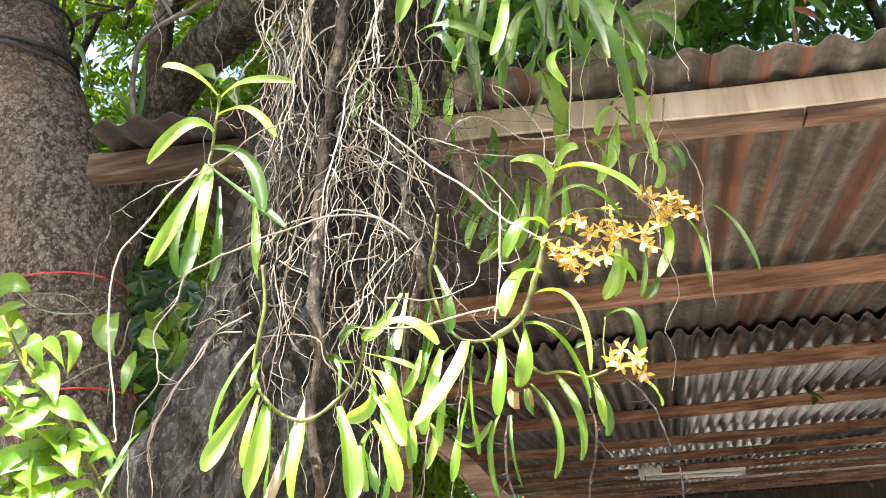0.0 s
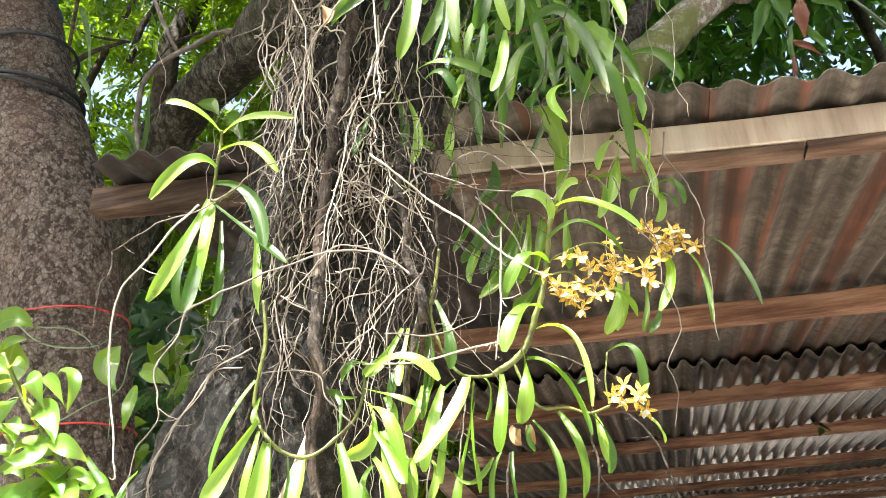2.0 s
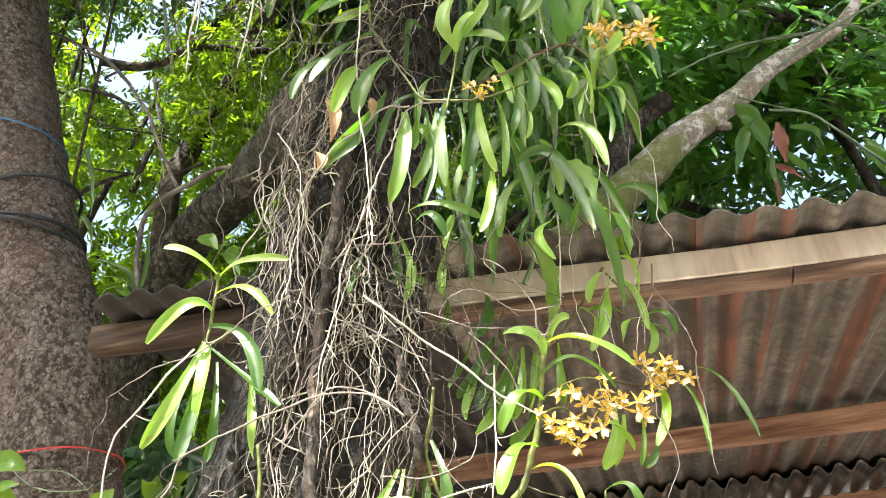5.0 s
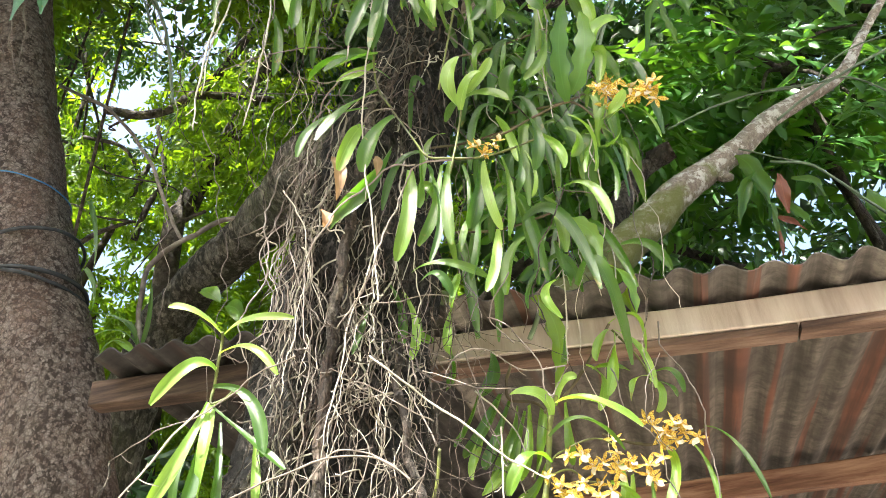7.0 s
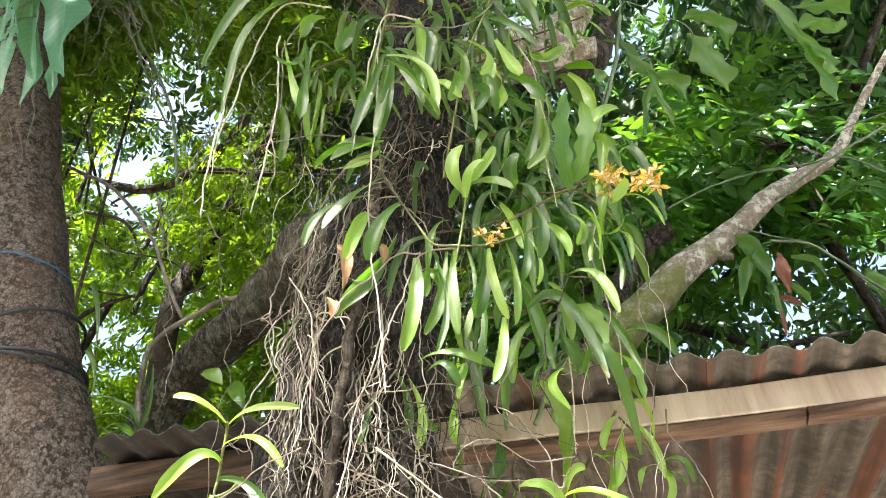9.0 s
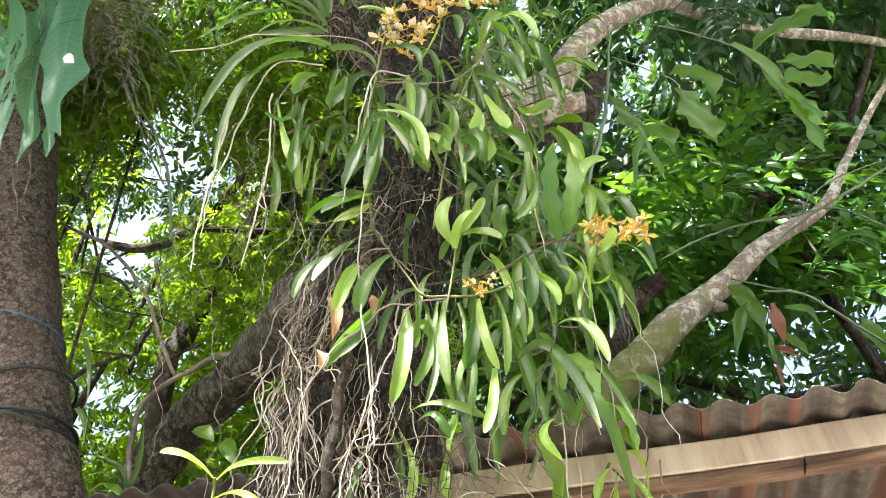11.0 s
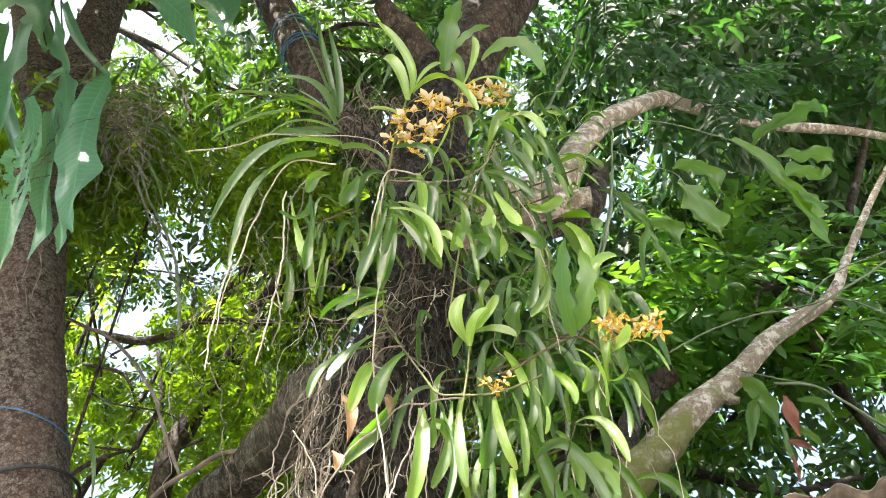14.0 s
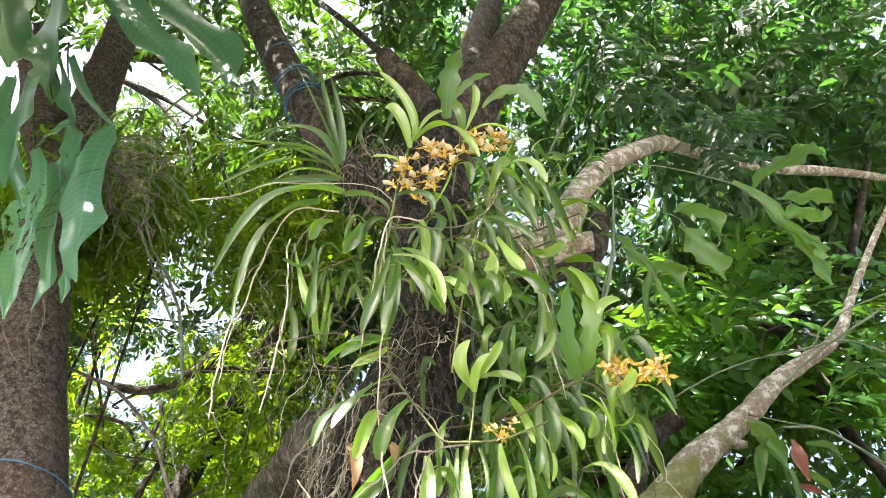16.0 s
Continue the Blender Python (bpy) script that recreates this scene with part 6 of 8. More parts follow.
narrow(p, (-0.118, 1.187, 3.451), (-0.205, 1.152, 3.473), (-0.284, 1.133, 3.405), 0.019)
narrow(p, (-0.113, 1.207, 3.403), (-0.041, 1.180, 3.340), (-0.005, 1.193, 3.282), 0.028)
narrow(p, (-0.136, 1.206, 3.542), (-0.165, 1.167, 3.564), (-0.241, 1.160, 3.662), 0.015)
narrow(p, (-0.056, 1.388, 3.889), (0.008, 1.353, 3.963), (0.043, 1.333, 4.174), 0.018)
narrow(p, (-0.076, 1.408, 3.910), (-0.086, 1.379, 4.002), (0.014, 1.388, 4.166), 0.014)

# ---- climbers, fern, shrub ----

p = thing("wavy_climber", (1.020, 1.500, 3.520), "climbing cactus with flat wavy-edged green leaves", "plant")
blade("leaf", p, [(1.006, 1.500, 3.524, 0.0161), (1.081, 1.500, 3.588, 0.0527), (1.165, 1.500, 3.629, 0.0767), (1.232, 1.500, 3.658, 0.0606), (1.263, 1.500, 3.692, 0.0102)], M_LEAF_WAVY, 0.5, 0.14, 0.15)
blade("leaf", p, [(1.051, 1.500, 3.456, 0.0158), (1.103, 1.500, 3.454, 0.0410), (1.162, 1.500, 3.437, 0.0502), (1.186, 1.500, 3.401, 0.0093)], M_LEAF_WAVY, 0.5, 0.14, 0.15)
blade("leaf", p, [(1.033, 1.500, 3.376, 0.0246), (1.089, 1.500, 3.386, 0.0524), (1.126, 1.500, 3.350, 0.0396), (1.160, 1.500, 3.392, 0.0077)], M_LEAF_WAVY, 0.5, 0.14, 0.15)
blade("leaf", p, [(0.967, 1.500, 3.570, 0.0131), (1.005, 1.500, 3.482, 0.0382), (1.021, 1.500, 3.385, 0.0493), (1.034, 1.500, 3.306, 0.0570), (1.032, 1.500, 3.235, 0.0586), (1.038, 1.500, 3.161, 0.0456), (1.037, 1.500, 3.096, 0.0084)], M_LEAF_WAVY, 0.5, 0.14, 0.15)
blade("leaf", p, [(1.031, 1.500, 3.319, 0.0151), (1.066, 1.500, 3.261, 0.0502), (1.062, 1.500, 3.192, 0.0202)], M_LEAF_WAVY, 0.5, 0.14, 0.15)
blade("leaf", p, [(0.762, 1.500, 3.479, 0.0127), (0.818, 1.500, 3.479, 0.0445), (0.857, 1.500, 3.420, 0.0437), (0.841, 1.500, 3.329, 0.0091)], M_LEAF_WAVY, 0.5, 0.14, 0.15)
blade("leaf", p, [(0.766, 1.500, 3.417, 0.0156), (0.784, 1.500, 3.330, 0.0666), (0.795, 1.500, 3.240, 0.0616), (0.799, 1.500, 3.178, 0.0086)], M_LEAF_WAVY, 0.5, 0.14, 0.15)
blade("leaf", p, [(0.638, 1.500, 3.281, 0.0119), (0.680, 1.500, 3.247, 0.0618), (0.690, 1.500, 3.173, 0.0115)], M_LEAF_WAVY, 0.5, 0.14, 0.15)
blade("leaf", p, [(0.631, 1.500, 3.248, 0.0074), (0.638, 1.500, 3.158, 0.0185), (0.643, 1.500, 3.085, 0.0055)], M_LEAF_WAVY, 0.5, 0.14, 0.15)
blade("leaf", p, [(0.586, 1.500, 3.378, 0.0092), (0.609, 1.500, 3.312, 0.0391), (0.634, 1.500, 3.270, 0.0296), (0.596, 1.500, 3.190, 0.0173), (0.568, 1.500, 3.073, 0.0083)], M_LEAF_WAVY, 0.5, 0.14, 0.15)
blade("leaf", p, [(0.542, 1.500, 3.440, 0.0126), (0.595, 1.500, 3.400, 0.0310), (0.613, 1.500, 3.299, 0.0075)], M_LEAF_WAVY, 0.5, 0.14, 0.15)
blade("leaf", p, [(0.285, 1.400, 2.566, 0.0168), (0.317, 1.400, 2.516, 0.0415), (0.336, 1.400, 2.472, 0.0329), (0.338, 1.400, 2.445, 0.0143), (0.360, 1.400, 2.409, 0.0324), (0.378, 1.400, 2.342, 0.0080)], M_LEAF_WAVY, 0.5, 0.16, 0.2)
blade("leaf", p, [(0.221, 1.400, 2.416, 0.0082), (0.224, 1.400, 2.369, 0.0222), (0.231, 1.400, 2.317, 0.0259), (0.240, 1.400, 2.260, 0.0059)], M_LEAF_WAVY, 0.5, 0.16, 0.2)

p = thing("fern_climber", (0.817, 1.800, 2.978), "climber with narrow scalloped leaves and a reddened tip", "plant")
blade("leaf", p, [(0.797, 1.800, 2.961, 0.0088), (0.823, 1.800, 2.926, 0.0494), (0.835, 1.800, 2.859, 0.0456), (0.838, 1.800, 2.799, 0.0070)], M_LEAF_WAVY, 0.2, 0.12, 0.15)
blade("leaf", p, [(0.839, 1.800, 2.909, 0.0072), (0.788, 1.800, 2.845, 0.0369), (0.750, 1.800, 2.749, 0.0055)], M_LEAF_WAVY, 0.2, 0.12, 0.15)
blade("leaf", p, [(0.912, 1.800, 2.869, 0.0086), (0.960, 1.800, 2.851, 0.0255), (0.975, 1.800, 2.801, 0.0056)], M_LEAF_WAVY, 0.2, 0.12, 0.15)
blade("leaf", p, [(0.880, 1.800, 2.795, 0.0140), (0.901, 1.800, 2.757, 0.0249), (0.920, 1.800, 2.713, 0.0055)], M_LEAF_WAVY, 0.2, 0.12, 0.15)
blade("leaf", p, [(1.078, 1.800, 2.805, 0.0112), (1.084, 1.800, 2.761, 0.0469), (1.091, 1.800, 2.685, 0.0081)], M_LEAF_WAVY, 0.2, 0.12, 0.15)
blade("leaf", p, [(0.847, 1.800, 2.801, 0.0112), (0.836, 1.800, 2.735, 0.0137), (0.833, 1.800, 2.702, 0.0054)], M_LEAF_WAVY, 0.2, 0.12, 0.15)
blade("dry_leaf", p, [(0.882, 1.790, 2.879, 0.0114), (0.876, 1.790, 2.827, 0.036), (0.870, 1.790, 2.759, 0.0083)], M_RED, 0.1, 0.1, 0.3, label="reddened old leaf")
blade("dry_leaf", p, [(0.842, 1.790, 2.752, 0.0083), (0.865, 1.790, 2.737, 0.0192), (0.897, 1.790, 2.705, 0.0041)], M_RED, 0.1, 0.1, 0.3, label="reddened old leaf")
blade("dry_leaf", p, [(0.833, 1.790, 2.712, 0.0068), (0.827, 1.790, 2.673, 0.0134), (0.822, 1.790, 2.642, 0.0040)], M_RED, 0.1, 0.1, 0.3, label="reddened old leaf")

p = thing("staghorn", (-1.908, 1.500, 6.624), "large staghorn fern with broad lobed grey-green fronds", "fern")
blade("frond", p, [(-0.994, 1.440, 4.439, 0.0103), (-1.011, 1.440, 4.290, 0.0793), (-1.013, 1.440, 4.113, 0.1172), (-0.991, 1.440, 3.930, 0.1329), (-0.964, 1.440, 3.776, 0.1374), (-0.957, 1.440, 3.640, 0.0823), (-0.929, 1.440, 3.547, 0.0096)], M_FROND, 0.24, 0.24, 0.38, 0.10)
blade("frond", p, [(-1.028, 1.470, 4.500, 0.0210), (-1.063, 1.470, 4.403, 0.0821), (-1.063, 1.470, 4.243, 0.0552), (-1.049, 1.470, 4.133, 0.0096)], M_FROND, 0.24, 0.24, 0.38, 0.50)
blade("frond", p, [(-1.326, 1.450, 5.131, 0.0290), (-1.221, 1.450, 4.840, 0.0454), (-1.142, 1.450, 4.670, 0.0393), (-1.004, 1.450, 4.439, 0.0124)], M_FROND, 0.05, 0.16, 0.28, -0.20)
blade("frond", p, [(-1.641, 1.450, 6.285, 0.2412), (-1.501, 1.450, 5.643, 0.2470), (-1.436, 1.450, 5.254, 0.2186), (-1.400, 1.450, 5.017, 0.1181), (-1.352, 1.450, 4.815, 0.0135)], M_FROND, 0.24, 0.24, 0.38, 0.25)
blade("frond", p, [(-2.067, 1.430, 6.509, 0.2810), (-1.782, 1.430, 5.711, 0.2494), (-1.652, 1.430, 5.317, 0.1555), (-1.571, 1.430, 5.076, 0.0191)], M_FROND, 0.24, 0.24, 0.38, -0.30)
blade("frond", p, [(-1.464, 1.440, 5.005, 0.0188), (-1.404, 1.440, 4.769, 0.1382), (-1.370, 1.440, 4.493, 0.1544), (-1.341, 1.440, 4.264, 0.1024), (-1.311, 1.440, 4.124, 0.0114)], M_FROND, 0.24, 0.24, 0.38, 0.10)
blade("frond", p, [(-1.375, 1.460, 5.131, 0.0388), (-1.267, 1.460, 4.804, 0.0902), (-1.199, 1.460, 4.602, 0.0344), (-1.173, 1.460, 4.519, 0.0084)], M_FROND, 0.24, 0.24, 0.38, 0.50)
blade("frond", p, [(-1.218, 1.480, 4.600, 0.0216), (-1.161, 1.480, 4.411, 0.0784), (-1.131, 1.480, 4.218, 0.0628), (-1.110, 1.480, 4.066, 0.0151)], M_FROND, 0.24, 0.24, 0.38, -0.20)
blade("frond", p, [(-1.198, 1.460, 4.568, 0.0171), (-1.239, 1.460, 4.483, 0.0711), (-1.297, 1.460, 4.392, 0.0123)], M_FROND, 0.24, 0.24, 0.38, 0.25)
blade("frond", p, [(-1.257, 1.430, 4.325, 0.0399), (-1.190, 1.430, 4.135, 0.0607), (-1.176, 1.430, 3.969, 0.0906), (-1.163, 1.430, 3.818, 0.1006), (-1.147, 1.430, 3.678, 0.0765), (-1.122, 1.430, 3.546, 0.0478), (-1.099, 1.430, 3.425, 0.0077)], M_FROND, 0.24, 0.24, 0.38, -0.30, holes=0.26)
blade("frond", p, [(-1.204, 1.490, 4.334, 0.0527), (-1.151, 1.490, 4.043, 0.0713), (-1.113, 1.490, 3.822, 0.0634), (-1.061, 1.490, 3.647, 0.0435), (-1.073, 1.490, 3.518, 0.0128)], M_FROND, 0.24, 0.24, 0.38, 0.10)
blade("frond", p, [(-1.106, 1.460, 4.037, 0.0112), (-1.084, 1.460, 3.886, 0.0356), (-1.058, 1.460, 3.716, 0.0271), (-1.024, 1.460, 3.567, 0.0065)], M_FROND, 0.05, 0.16, 0.28, 0.50)
blade("frond", p, [(-1.008, 1.480, 3.713, 0.0170), (-0.989, 1.480, 3.592, 0.0361), (-0.983, 1.480, 3.513, 0.0064)], M_FROND, 0.24, 0.24, 0.38, -0.20)
blade("frond", p, [(-1.555, 1.420, 6.504, 0.1558), (-1.308, 1.420, 5.904, 0.1684), (-1.094, 1.420, 5.409, 0.1530), (-0.945, 1.420, 5.088, 0.1383), (-0.810, 1.420, 4.844, 0.1265), (-0.713, 1.420, 4.646, 0.0906), (-0.683, 1.420, 4.494, 0.0125)], M_FROND, 0.24, 0.24, 0.38, 0.25)
blade("frond", p, [(-1.367, 1.440, 6.470, 0.1243), (-1.104, 1.440, 5.865, 0.1230), (-0.909, 1.440, 5.442, 0.1391), (-0.761, 1.440, 5.115, 0.1541), (-0.653, 1.440, 4.907, 0.1610), (-0.600, 1.440, 4.728, 0.1192), (-0.594, 1.440, 4.570, 0.0128)], M_FROND, 0.24, 0.24, 0.38, -0.30)
blade("frond", p, [(-1.570, 1.500, 5.467, 0.0262), (-1.449, 1.500, 5.142, 0.0734), (-1.365, 1.500, 4.886, 0.0556), (-1.350, 1.500, 4.811, 0.0137)], M_FROND, 0.24, 0.24, 0.38, 0.10)
blade("frond", p, [(-1.609, 1.500, 5.147, 0.0490), (-1.516, 1.500, 4.732, 0.1118), (-1.284, 1.500, 4.160, 0.0582), (-1.253, 1.500, 4.086, 0.0095)], M_FROND, 0.24, 0.24, 0.38, 0.50)
stem(p, [(-1.898, 1.500, 6.708), (-1.733, 1.500, 5.920), (-1.644, 1.500, 5.496), (-1.497, 1.500, 5.117)], 0.008, M_STEM_OLD)
stem(p, [(-1.731, 1.500, 6.374), (-1.551, 1.500, 5.583), (-1.475, 1.500, 5.205), (-1.358, 1.500, 4.860)], 0.008, M_STEM_OLD)
stem(p, [(-1.424, 1.500, 5.412), (-1.378, 1.500, 5.196), (-1.228, 1.500, 4.637)], 0.008, M_STEM_OLD)
stem(p, [(-1.531, 1.500, 5.225), (-1.418, 1.500, 4.788), (-1.315, 1.500, 4.441)], 0.008, M_STEM_OLD)

p = thing("sunlit_shrub", (-0.539, 1.044, 1.932), "shrub with glossy bright green pointed leaves in full sun", "plant")
stem(p, [(-0.539, 1.044, 1.932), (-0.509, 1.054, 1.887), (-0.474, 1.052, 1.845), (-0.441, 1.052, 1.807), (-0.412, 1.046, 1.764), (-0.390, 1.057, 1.721), (-0.356, 1.044, 1.676)], .005, M_STEM)
stem(p, [(-0.469, 1.043, 1.842), (-0.456, 1.053, 1.876), (-0.438, 1.043, 1.886)], .003, M_STEM)
stem(p, [(-0.519, 1.043, 1.843), (-0.496, 1.049, 1.857), (-0.474, 1.052, 1.841)], .003, M_STEM)
stem(p, [(-0.471, 1.056, 1.681), (-0.453, 1.054, 1.718), (-0.423, 1.043, 1.748), (-0.416, 1.052, 1.765)], .004, M_STEM)
broad(p, (-0.496, 1.056, 1.858), (-0.500, 1.035, 1.843), (-0.502, 1.027, 1.818), 0.023)
broad(p, (-0.479, 1.041, 1.850), (-0.463, 1.021, 1.870), (-0.448, 1.031, 1.835), 0.027)
broad(p, (-0.471, 1.054, 1.881), (-0.436, 1.031, 1.865), (-0.415, 1.018, 1.831), 0.019)
broad(p, (-0.443, 1.047, 1.887), (-0.412, 1.025, 1.868), (-0.419, 1.030, 1.829), 0.018)
broad(p, (-0.458, 1.042, 1.817), (-0.464, 1.017, 1.811), (-0.497, 1.023, 1.822), 0.013)
broad(p, (-0.443, 1.037, 1.798), (-0.405, 1.014, 1.786), (-0.382, 1.024, 1.767), 0.024)
broad(p, (-0.452, 1.046, 1.810), (-0.449, 1.021, 1.780), (-0.480, 1.015, 1.777), 0.026)
broad(p, (-0.427, 1.039, 1.770), (-0.445, 1.017, 1.770), (-0.478, 1.015, 1.760), 0.029)
broad(p, (-0.423, 1.052, 1.754), (-0.397, 1.031, 1.756), (-0.376, 1.027, 1.739), 0.017)
broad(p, (-0.417, 1.058, 1.749), (-0.429, 1.035, 1.744), (-0.460, 1.040, 1.723), 0.021)
broad(p, (-0.394, 1.047, 1.721), (-0.362, 1.025, 1.736), (-0.341, 1.013, 1.722), 0.014)
broad(p, (-0.416, 1.049, 1.718), (-0.435, 1.022, 1.711), (-0.467, 1.023, 1.696), 0.027)
broad(p, (-0.463, 1.055, 1.735), (-0.471, 1.029, 1.730), (-0.499, 1.033, 1.710), 0.029)
broad(p, (-0.442, 1.038, 1.710), (-0.428, 1.015, 1.685), (-0.440, 1.017, 1.662), 0.027)
broad(p, (-0.419, 1.057, 1.774), (-0.423, 1.034, 1.754), (-0.449, 1.029, 1.741), 0.017)
broad(p, (-0.382, 1.051, 1.707), (-0.358, 1.029, 1.711), (-0.348, 1.037, 1.716), 0.009)
broad(p, (-0.515, 1.054, 1.895), (-0.492, 1.034, 1.899), (-0.484, 1.042, 1.888), 0.014)
broad(p, (-0.470, 1.051, 1.844), (-0.449, 1.029, 1.828), (-0.452, 1.026, 1.813), 0.012)
broad(p, (-0.469, 1.036, 1.699), (-0.460, 1.013, 1.684), (-0.472, 1.014, 1.670), 0.028)
broad(p, (-0.430, 1.051, 1.704), (-0.408, 1.027, 1.682), (-0.421, 1.032, 1.658), 0.023)
broad(p, (-0.387, 1.045, 1.713), (-0.396, 1.024, 1.715), (-0.415, 1.032, 1.723), 0.012)
broad(p, (-0.498, 1.037, 1.875), (-0.503, 1.013, 1.863), (-0.515, 1.014, 1.843), 0.023)
narrow(p, (-0.402, 1.057, 1.778), (-0.366, 1.034, 1.736), (-0.356, 1.037, 1.704), 0.008)
narrow(p, (-0.342, 1.040, 1.735), (-0.343, 1.012, 1.707), (-0.352, 1.001, 1.679), 0.009)
narrow(p, (-0.338, 1.057, 1.756), (-0.344, 1.031, 1.727), (-0.362, 1.041, 1.686), 0.008)

def shoot(p, pts, count, size):
    """A leafy shoot: pointed leaves in two ranks along a green stem."""
    stem(p, pts, 0.0055, M_STEM)
    walk_line = smooth_line(pts, 12)
    for k in range(count):
        f = (k + 0.5) / count
        q = walk_line[int(f * (len(walk_line) - 1))]
        sg = 1 if k % 2 else -1
        out = Vector((sg * random.uniform(0.5, 1.0), random.uniform(-0.8, 0.1), random.uniform(-0.1, 0.5))).normalized()
        ln = size * random.uniform(0.75, 1.15)
        tip = q + out * ln + Vector((0, 0, -ln * random.uniform(0.3, 0.7)))
        obj_of("leaf", *ribbon(q, q + out * ln * 0.55, tip, ln * random.uniform(0.42, 0.56), OVATE, 12, 0.3, 0.06, roll=random.uniform(-0.5, 0.5)), M_LEAF_GLOSS, p)


random.seed(61)
shoot(p, [(-0.523, 1.050, 1.917), (-0.489, 1.050, 1.856), (-0.455, 1.050, 1.808), (-0.422, 1.050, 1.761), (-0.396, 1.050, 1.720), (-0.366, 1.050, 1.674)], 5, 0.062)
shoot(p, [(-0.541, 1.050, 1.860), (-0.506, 1.050, 1.815), (-0.479, 1.050, 1.772), (-0.460, 1.050, 1.725), (-0.440, 1.050, 1.672)], 6, 0.062)
shoot(p, [(-0.510, 1.050, 1.683), (-0.486, 1.050, 1.713), (-0.453, 1.050, 1.731), (-0.420, 1.050, 1.738)], 9, 0.062)
shoot(p, [(-0.540, 1.050, 1.804), (-0.509, 1.050, 1.754), (-0.486, 1.050, 1.713), (-0.460, 1.050, 1.667)], 5, 0.062)

p = thing("roof_grass", (-0.711, 1.745, 2.591), "tuft of narrow leaves growing beside the eave", "plant")
narrow(p, (-0.711, 1.745, 2.591), (-0.748, 1.716, 2.656), (-0.845, 1.730, 2.700), 0.009)
narrow(p, (-0.717, 1.749, 2.594), (-0.761, 1.720, 2.635), (-0.840, 1.731, 2.627), 0.009)
narrow(p, (-0.709, 1.748, 2.599), (-0.680, 1.707, 2.649), (-0.672, 1.683, 2.734), 0.012)
narrow(p, (-0.884, 1.747, 2.844), (-0.831, 1.720, 2.755), (-0.835, 1.709, 2.672), 0.014)
narrow(p, (-0.715, 1.738, 2.596), (-0.723, 1.709, 2.641), (-0.795, 1.721, 2.672), 0.008)
narrow(p, (-0.731, 1.760, 2.590), (-0.770, 1.732, 2.615), (-0.805, 1.732, 2.576), 0.009)
narrow(p, (-0.902, 1.742, 3.056), (-0.843, 1.704, 2.913), (-0.823, 1.680, 2.794), 0.014)
broad(p, (-0.574, 1.746, 2.732), (-0.541, 1.723, 2.706), (-0.513, 1.721, 2.675), 0.046)
broad(p, (-0.515, 1.758, 2.686), (-0.475, 1.734, 2.656), (-0.459, 1.728, 2.601), 0.043)
broad(p, (-0.784, 1.758, 2.629), (-0.734, 1.734, 2.596), (-0.704, 1.723, 2.558), 0.019)

p = thing("trunk_vine", (-0.891, 1.578, 2.144), "vine with broad heart-shaped leaves climbing the tied trunk", "plant")
broad(p, (-0.891, 1.578, 2.144), (-0.843, 1.555, 2.150), (-0.806, 1.565, 2.132), 0.051)
broad(p, (-0.852, 1.588, 2.115), (-0.845, 1.560, 2.055), (-0.844, 1.560, 2.005), 0.069)
broad(p, (-0.637, 1.588, 2.087), (-0.648, 1.560, 2.038), (-0.623, 1.558, 1.992), 0.047)
broad(p, (-0.586, 1.572, 2.027), (-0.547, 1.546, 2.015), (-0.517, 1.551, 1.992), 0.036)
broad(p, (-0.594, 1.577, 2.003), (-0.589, 1.548, 1.960), (-0.596, 1.542, 1.913), 0.027)
broad(p, (-0.872, 1.568, 2.093), (-0.836, 1.546, 2.101), (-0.799, 1.539, 2.101), 0.024)

p = thing("shade_bush", (-0.75, 2.3, 0.0), "broad dark green leaves of a bush in deep shade", "bush")
limb("stem", [(-0.75, 2.3, -0.05), (-0.72, 2.3, 1.0), (-0.68, 2.3, 2.25)], (0.014, 0.011, 0.005), M_STEM_OLD, p, 8, 8)
random.seed(63)
for k in range(44):
    q = Vector((random.uniform(-0.98, -0.5), random.uniform(2.15, 2.5), random.uniform(1.75, 2.32)))
    e = q + Vector((random.uniform(-0.09, 0.09), random.uniform(-0.08, 0.0), -random.uniform(0.02, 0.1)))
    obj_of("leaf", *ribbon(q, (q + e) / 2 + Vector((0, -0.01, 0.02)), e, random.uniform(0.035, 0.06), OVATE, 10, 0.3, 0.05, roll=random.uniform(-0.6, 0.6)), M_LEAF_WAVY, p)

# ---- hanging roots and vines ----
root([(-0.055, 1.105, 2.177), (-0.026, 1.090, 2.145), (0.024, 1.112, 2.103), (0.076, 1.091, 2.046), (0.117, 1.092, 2.006), (0.168, 1.090, 1.969)], .0036, "pale")
root([(-0.007, 1.099, 1.989), (-0.062, 1.103, 2.030), (-0.133, 1.109, 2.034), (-0.190, 1.092, 2.015), (-0.239, 1.105, 2.002), (-0.272, 1.091, 1.980), (-0.306, 1.102, 1.967), (-0.318, 1.094, 1.923), (-0.342, 1.097, 1.892), (-0.338, 1.089, 1.824), (-0.365, 1.105, 1.786), (-0.358, 1.091, 1.682)], .0034, "dry")
root([(-0.300, 1.106, 2.126), (-0.334, 1.096, 2.086), (-0.370, 1.102, 2.046), (-0.400, 1.103, 2.013), (-0.409, 1.100, 1.960), (-0.412, 1.109, 1.893), (-0.402, 1.110, 1.833), (-0.391, 1.095, 1.786), (-0.384, 1.096, 1.757)], .0034, "pale")
